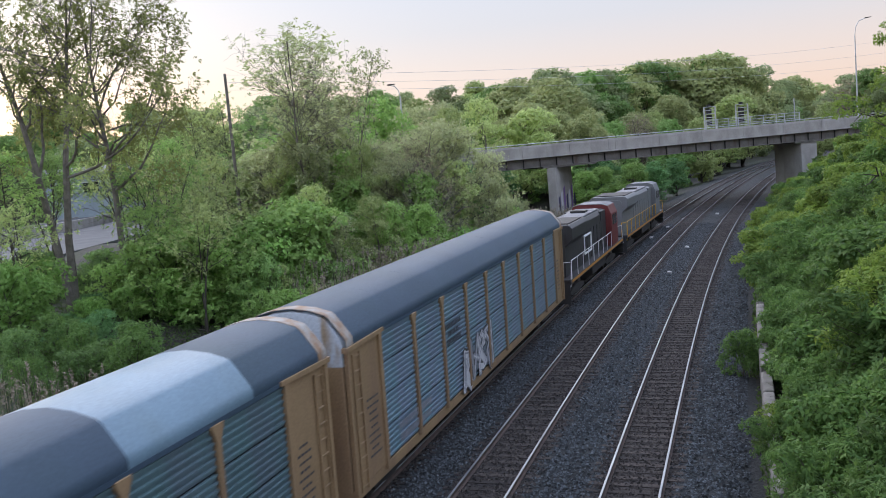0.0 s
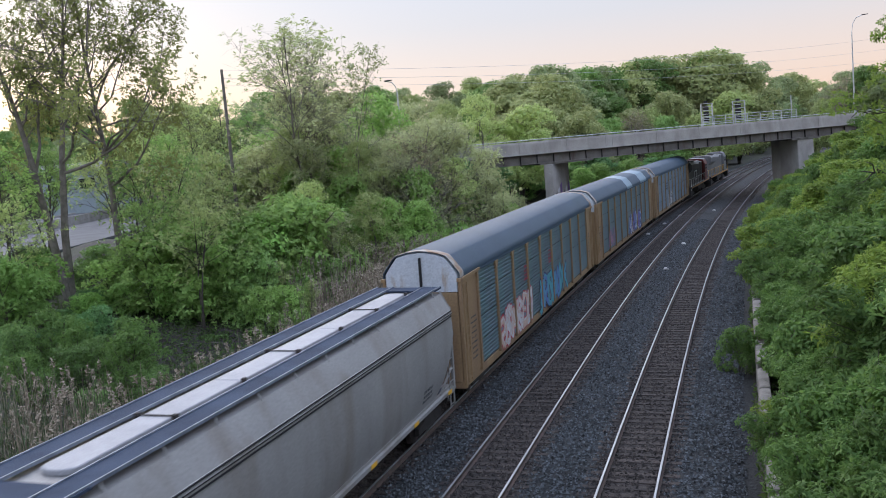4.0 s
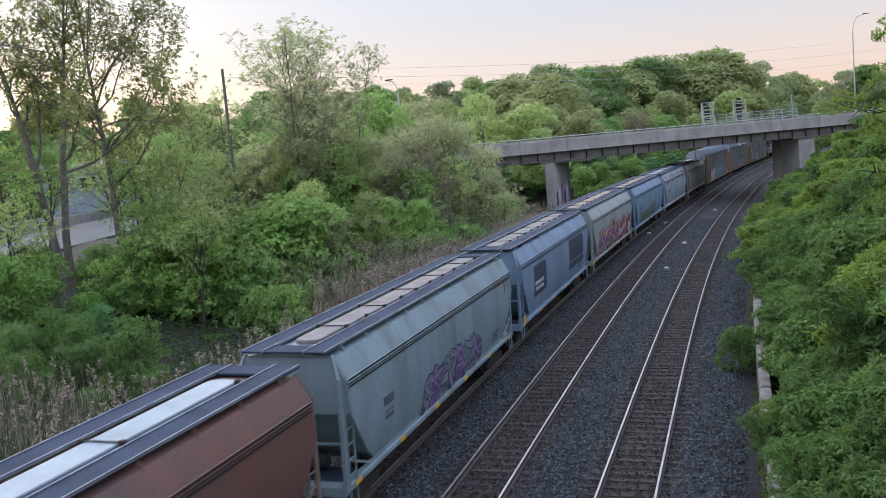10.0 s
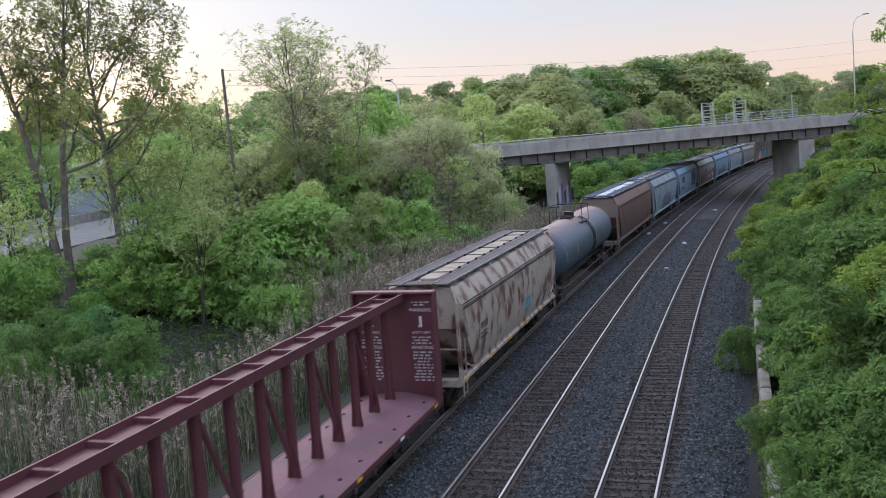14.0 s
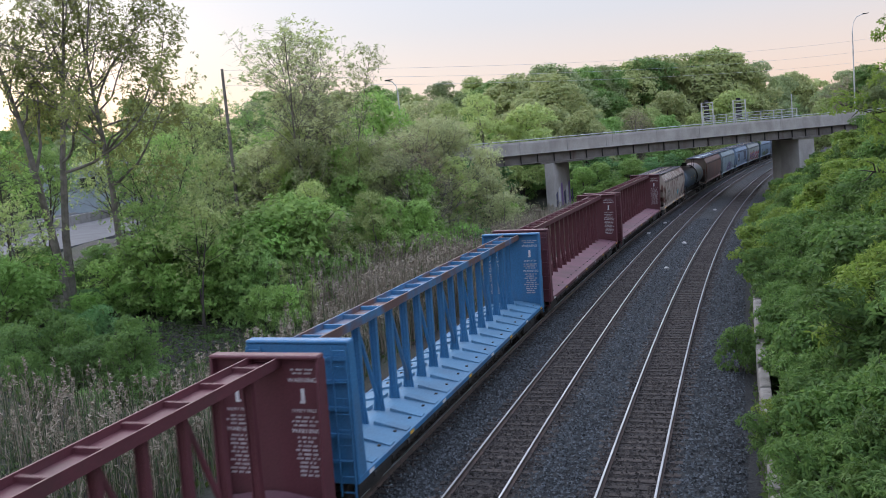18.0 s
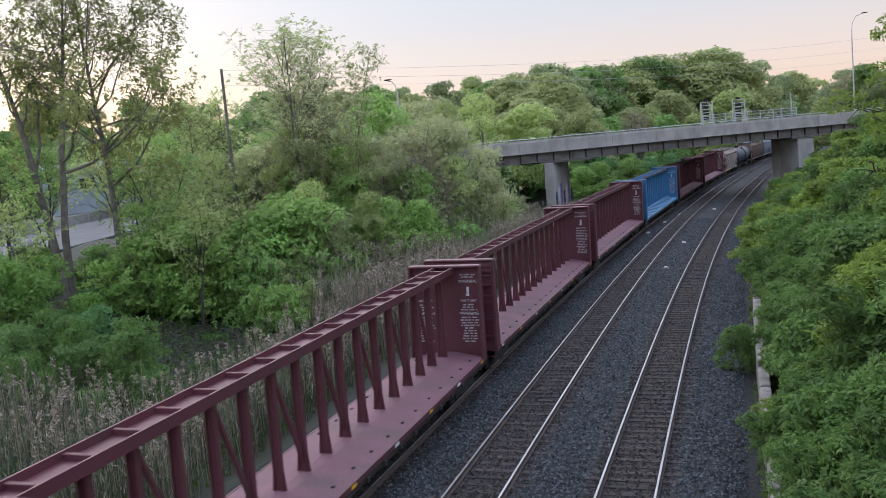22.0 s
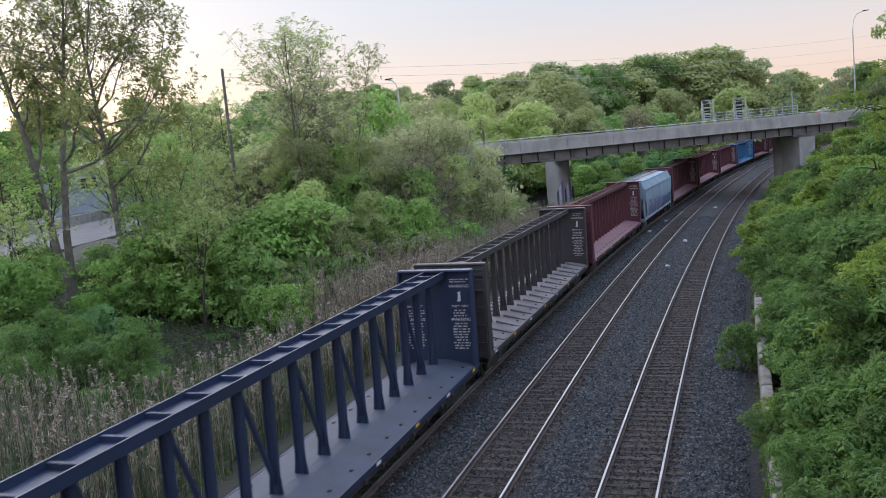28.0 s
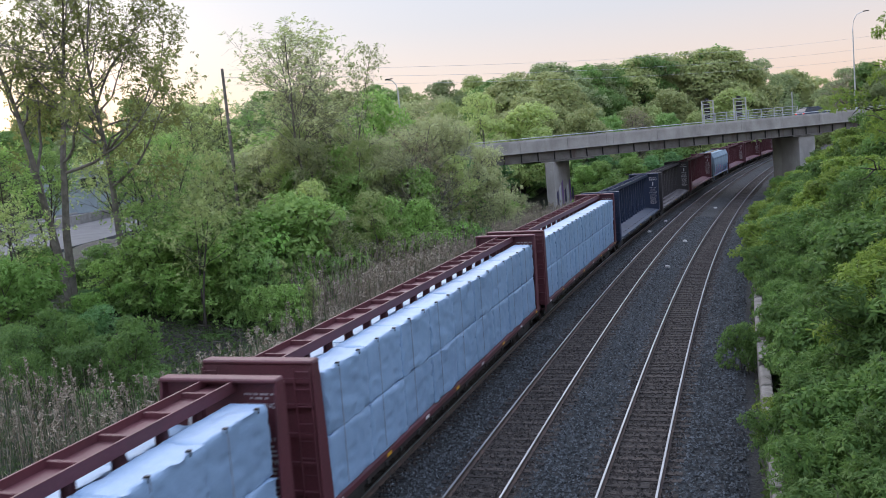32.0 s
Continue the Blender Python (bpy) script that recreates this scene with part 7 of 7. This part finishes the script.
def build_skip():
    x, y = -150.0, 187.4
    b = thing("skip_container", "small yellow metal skip beside the road", "container", m=pose(x, y, ground_at(x, y), 0, 0, 20))
    part("body", Shape().loft([[(-1.4, -0.8, 0), (1.4, -0.8, 0), (1.4, 0.8, 0), (-1.4, 0.8, 0)], [(-1.9, -0.95, 1.3), (1.9, -0.95, 1.3), (1.9, 0.95, 1.3), (-1.9, 0.95, 1.3)]]), M["reflector"], b, bevel=0.04)
    part("rim", Shape().box(-1.95, 1.95, -1.0, 1.0, 1.301, 1.38), M["loco_orange"], b)


build_skip()


# ---- beside the right-hand track ----
def build_retaining_wall():
    w = thing("retaining_wall", "crumbling old concrete retaining wall", "wall", kind="structure")
    rnd = random.Random(3)
    s = 14.0
    while s < 45.4:
        ln = min(rnd.uniform(2.2, 3.2), 45.6 - s)
        x, y, h = on_line(s + ln / 2, 7.62)
        top = 0.45 + 0.012 * (s - 14) + rnd.uniform(-0.12, 0.10)
        o = part("wall_block", Shape().prism([(-0.17, -1.2), (0.2, -1.2), (0.2, top), (-0.10, top), (-0.17, top - 0.06)], -ln / 2 + 0.02, ln / 2 - 0.02), M["concrete_old"], w, bevel=0.03)
        o.matrix_basis = Matrix.Translation((float(x), float(y), 0)) @ Matrix.Rotation(-float(h), 4, "Z") @ pose(0, 0, 0, 0, rnd.uniform(-1, 1), rnd.uniform(-0.8, 0.8))
        s += ln


build_retaining_wall()


def build_fence():
    f = thing("chain_link_fence", "grey chain-link fence along the top of the bank", "fence")
    pts = []
    for k in range(10):
        s = 44 + k * 3.0
        x, y, _ = on_line(s, 15.1)
        pts.append(Vector((float(x), float(y), 4.15 + (s - 58) * 0.08)))
    for p in pts:
        part("post", Shape().tube((p.x, p.y, ground_at(p.x, p.y) - 0.3), p, 0.04, seg=7), M["galv"], f)
    part("top_rail", Shape().path(pts, 0.03, 6), M["galv"], f)
    mesh = Shape()
    for a, b in zip(pts, pts[1:]):
        for k in range(26):
            p, q = a.lerp(b, k / 26), a.lerp(b, (k + 7) / 26)
            mesh.tube(p, q - Vector((0, 0, 1.3)), 0.006, seg=3, caps=False)
            mesh.tube(q, p - Vector((0, 0, 1.3)), 0.006, seg=3, caps=False)
    part("mesh", mesh, M["galv"], f)


build_fence()

rock = mat("pale_rock", (0.50, 0.49, 0.47), (0.36, 0.35, 0.34), 0.9, scale=3, fine=20)
for k, (s, e) in enumerate(((75.5, 1.9), (99, -0.9), (92, -1.6), (84, -2.1), (62, 1.9), (104, 2.2))):
    bm = bmesh.new()
    bmesh.ops.create_icosphere(bm, subdivisions=2, radius=0.2)
    for v in bm.verts:
        v.co *= 1 + 0.35 * noise.noise(v.co * 6 + Vector((k * 5, 0, 0)))
        v.co.z *= 0.6
    me = bpy.data.meshes.new("rock")
    bm.to_mesh(me)
    bm.free()
    me.materials.append(rock)
    x, y, _ = on_line(s, e)
    o = tagged(new("rock", me), "pale lump of rock lying on the ballast", "rock", "rocks on the ballast")
    o.matrix_basis = pose(float(x), float(y), float(ground_height(s, e)) + 0.06, 0, 0, 40 * k)


# ---- road traffic ----
CARS = []


def build_road_car(label, body, tall, lane, x_at, t_at, speed, saloon=False):
    c = thing("passenger_car", label, "car", "cars on the bridge")
    h, d = tall, 1 if speed > 0 else -1
    L = 4.6
    low = [(-L / 2, 0.45), (-L / 2 + 0.1, 0.3), (L / 2 - 0.1, 0.3), (L / 2, 0.55), (L / 2 - 0.1, 0.8), (L / 2 - 1.1, 0.98), (-L / 2 + 0.2, 1.02), (-L / 2, 0.9)]
    if saloon:
        cab = [(L / 2 - 1.15, 0.97), (L / 2 - 1.95, h - 0.06), (-0.4, h), (-L / 2 + 1.2, h - 0.1), (-L / 2 + 0.45, 1.0)]
    else:
        cab = [(L / 2 - 1.1, 0.97), (L / 2 - 1.85, h - 0.06), (-0.3, h), (-L / 2 + 0.6, h - 0.08), (-L / 2 + 0.1, 1.0)]
    part("body", Shape().prism(low, -0.9, 0.9, "x"), body, c, bevel=0.06, smooth=True)
    inner = [(y * 0.985, z - 0.015) for y, z in cab]
    part("glasshouse", Shape().loft([[(x * 0.80, y, z) if z > 1.05 else (x, y, z) for y, z in cab] for x in (-0.84, 0.84)]), M["glass"], c, bevel=0.03)
    part("roof", Shape().box(-0.66, 0.66, -L / 2 + (1.2 if saloon else 0.65), L / 2 - 1.95, h - 0.07, h + 0.03), body, c, bevel=0.03)
    for x in (-0.74, 0.74):
        for y in (0.1, -1.1):
            part("pillar", Shape().beam((x * 1.06, y - 0.1, 1.0), (x * 0.9, y - 0.1, h - 0.05), 0.05, 0.10), body, c)
    for y in (-1.4, 1.4):
        for x in (-0.82, 0.82):
            w = part("tyre", Shape().tube((x - 0.1, y, 0.33), (x + 0.1, y, 0.33), 0.33, seg=18), M["seam"], c, smooth=True)
            part("rim", Shape().tube((x + math.copysign(0.101, x), y, 0.33), (x + math.copysign(0.11, x), y, 0.33), 0.2, seg=12), M["galv"], w)
    for x in (-0.7, 0.7):
        part("tail_light", Shape().box(x - 0.16, x + 0.16, -L / 2 - 0.02, -L / 2 + 0.05, 0.75, 0.92), M["tail"], c)
        part("headlight", Shape().box(x - 0.18, x + 0.18, L / 2 - 0.12, L / 2 + 0.0, 0.62, 0.75), M["hatch_white"], c)
    CARS.append((c, lane, x_at, t_at, speed))


M["tail"] = mat("tail_light_red", (0.45, 0.03, 0.03), None, 0.3, bump=0)
M["tail"].node_tree.nodes["Principled BSDF"].inputs["Emission Color"].default_value = (1, 0.06, 0.04, 1)
M["tail"].node_tree.nodes["Principled BSDF"].inputs["Emission Strength"].default_value = 0.6
car_navy = mat("navy_car_paint", (0.05, 0.075, 0.13), None, 0.25, 0.3, bump=0)
car_white = mat("white_car_paint", (0.68, 0.69, 0.70), (0.64, 0.65, 0.66), 0.25, bump=0)
car_grey = mat("grey_car_paint", (0.20, 0.23, 0.28), None, 0.25, 0.3, bump=0)
car_blue = mat("blue_car_paint", (0.10, 0.17, 0.30), None, 0.25, 0.3, bump=0)
build_road_car("blue car crossing the bridge", car_blue, 1.55, 9.0, 32.6, 2.0, -23.6, True)
build_road_car("dark navy sport utility vehicle crossing the bridge", car_navy, 1.75, 3.6, 28.9, 6.0, 26.5)
build_road_car("white saloon car crossing the bridge", car_white, 1.50, 3.6, 18.5, 7.0, 26.9, True)
build_road_car("grey saloon car crossing the bridge", car_grey, 1.50, 3.6, 39.7, 27.8, 24.5, True)
build_road_car("dark blue estate car crossing the bridge", car_navy, 1.60, 3.6, 21.1, 31.1, 22.4)


def motions():
    """The train runs away along the bend; cars cross the bridge and wait on the approach roads before and after."""
    for car, q in TRAIN:
        walk(car, [(t, track_pose("train", q + float(np.interp(t, TIMES, GONE)))) for t in np.arange(0, 32.01, 0.5)])
    for k, (car, lane, x_at, t_at, speed) in enumerate(CARS):
        rows = []
        for t in np.arange(0, 32.01, 0.25):
            x = min(max(x_at + speed * (t - t_at), -16.5 - 5.2 * max(0, k - 1)), 64.0 + 5.2 * (4 - k))
            rows.append((t, BRIDGE @ pose(x, lane, DECK_Z, 0, 0, -90 if speed > 0 else 90)))
        walk(car, rows)


motions()
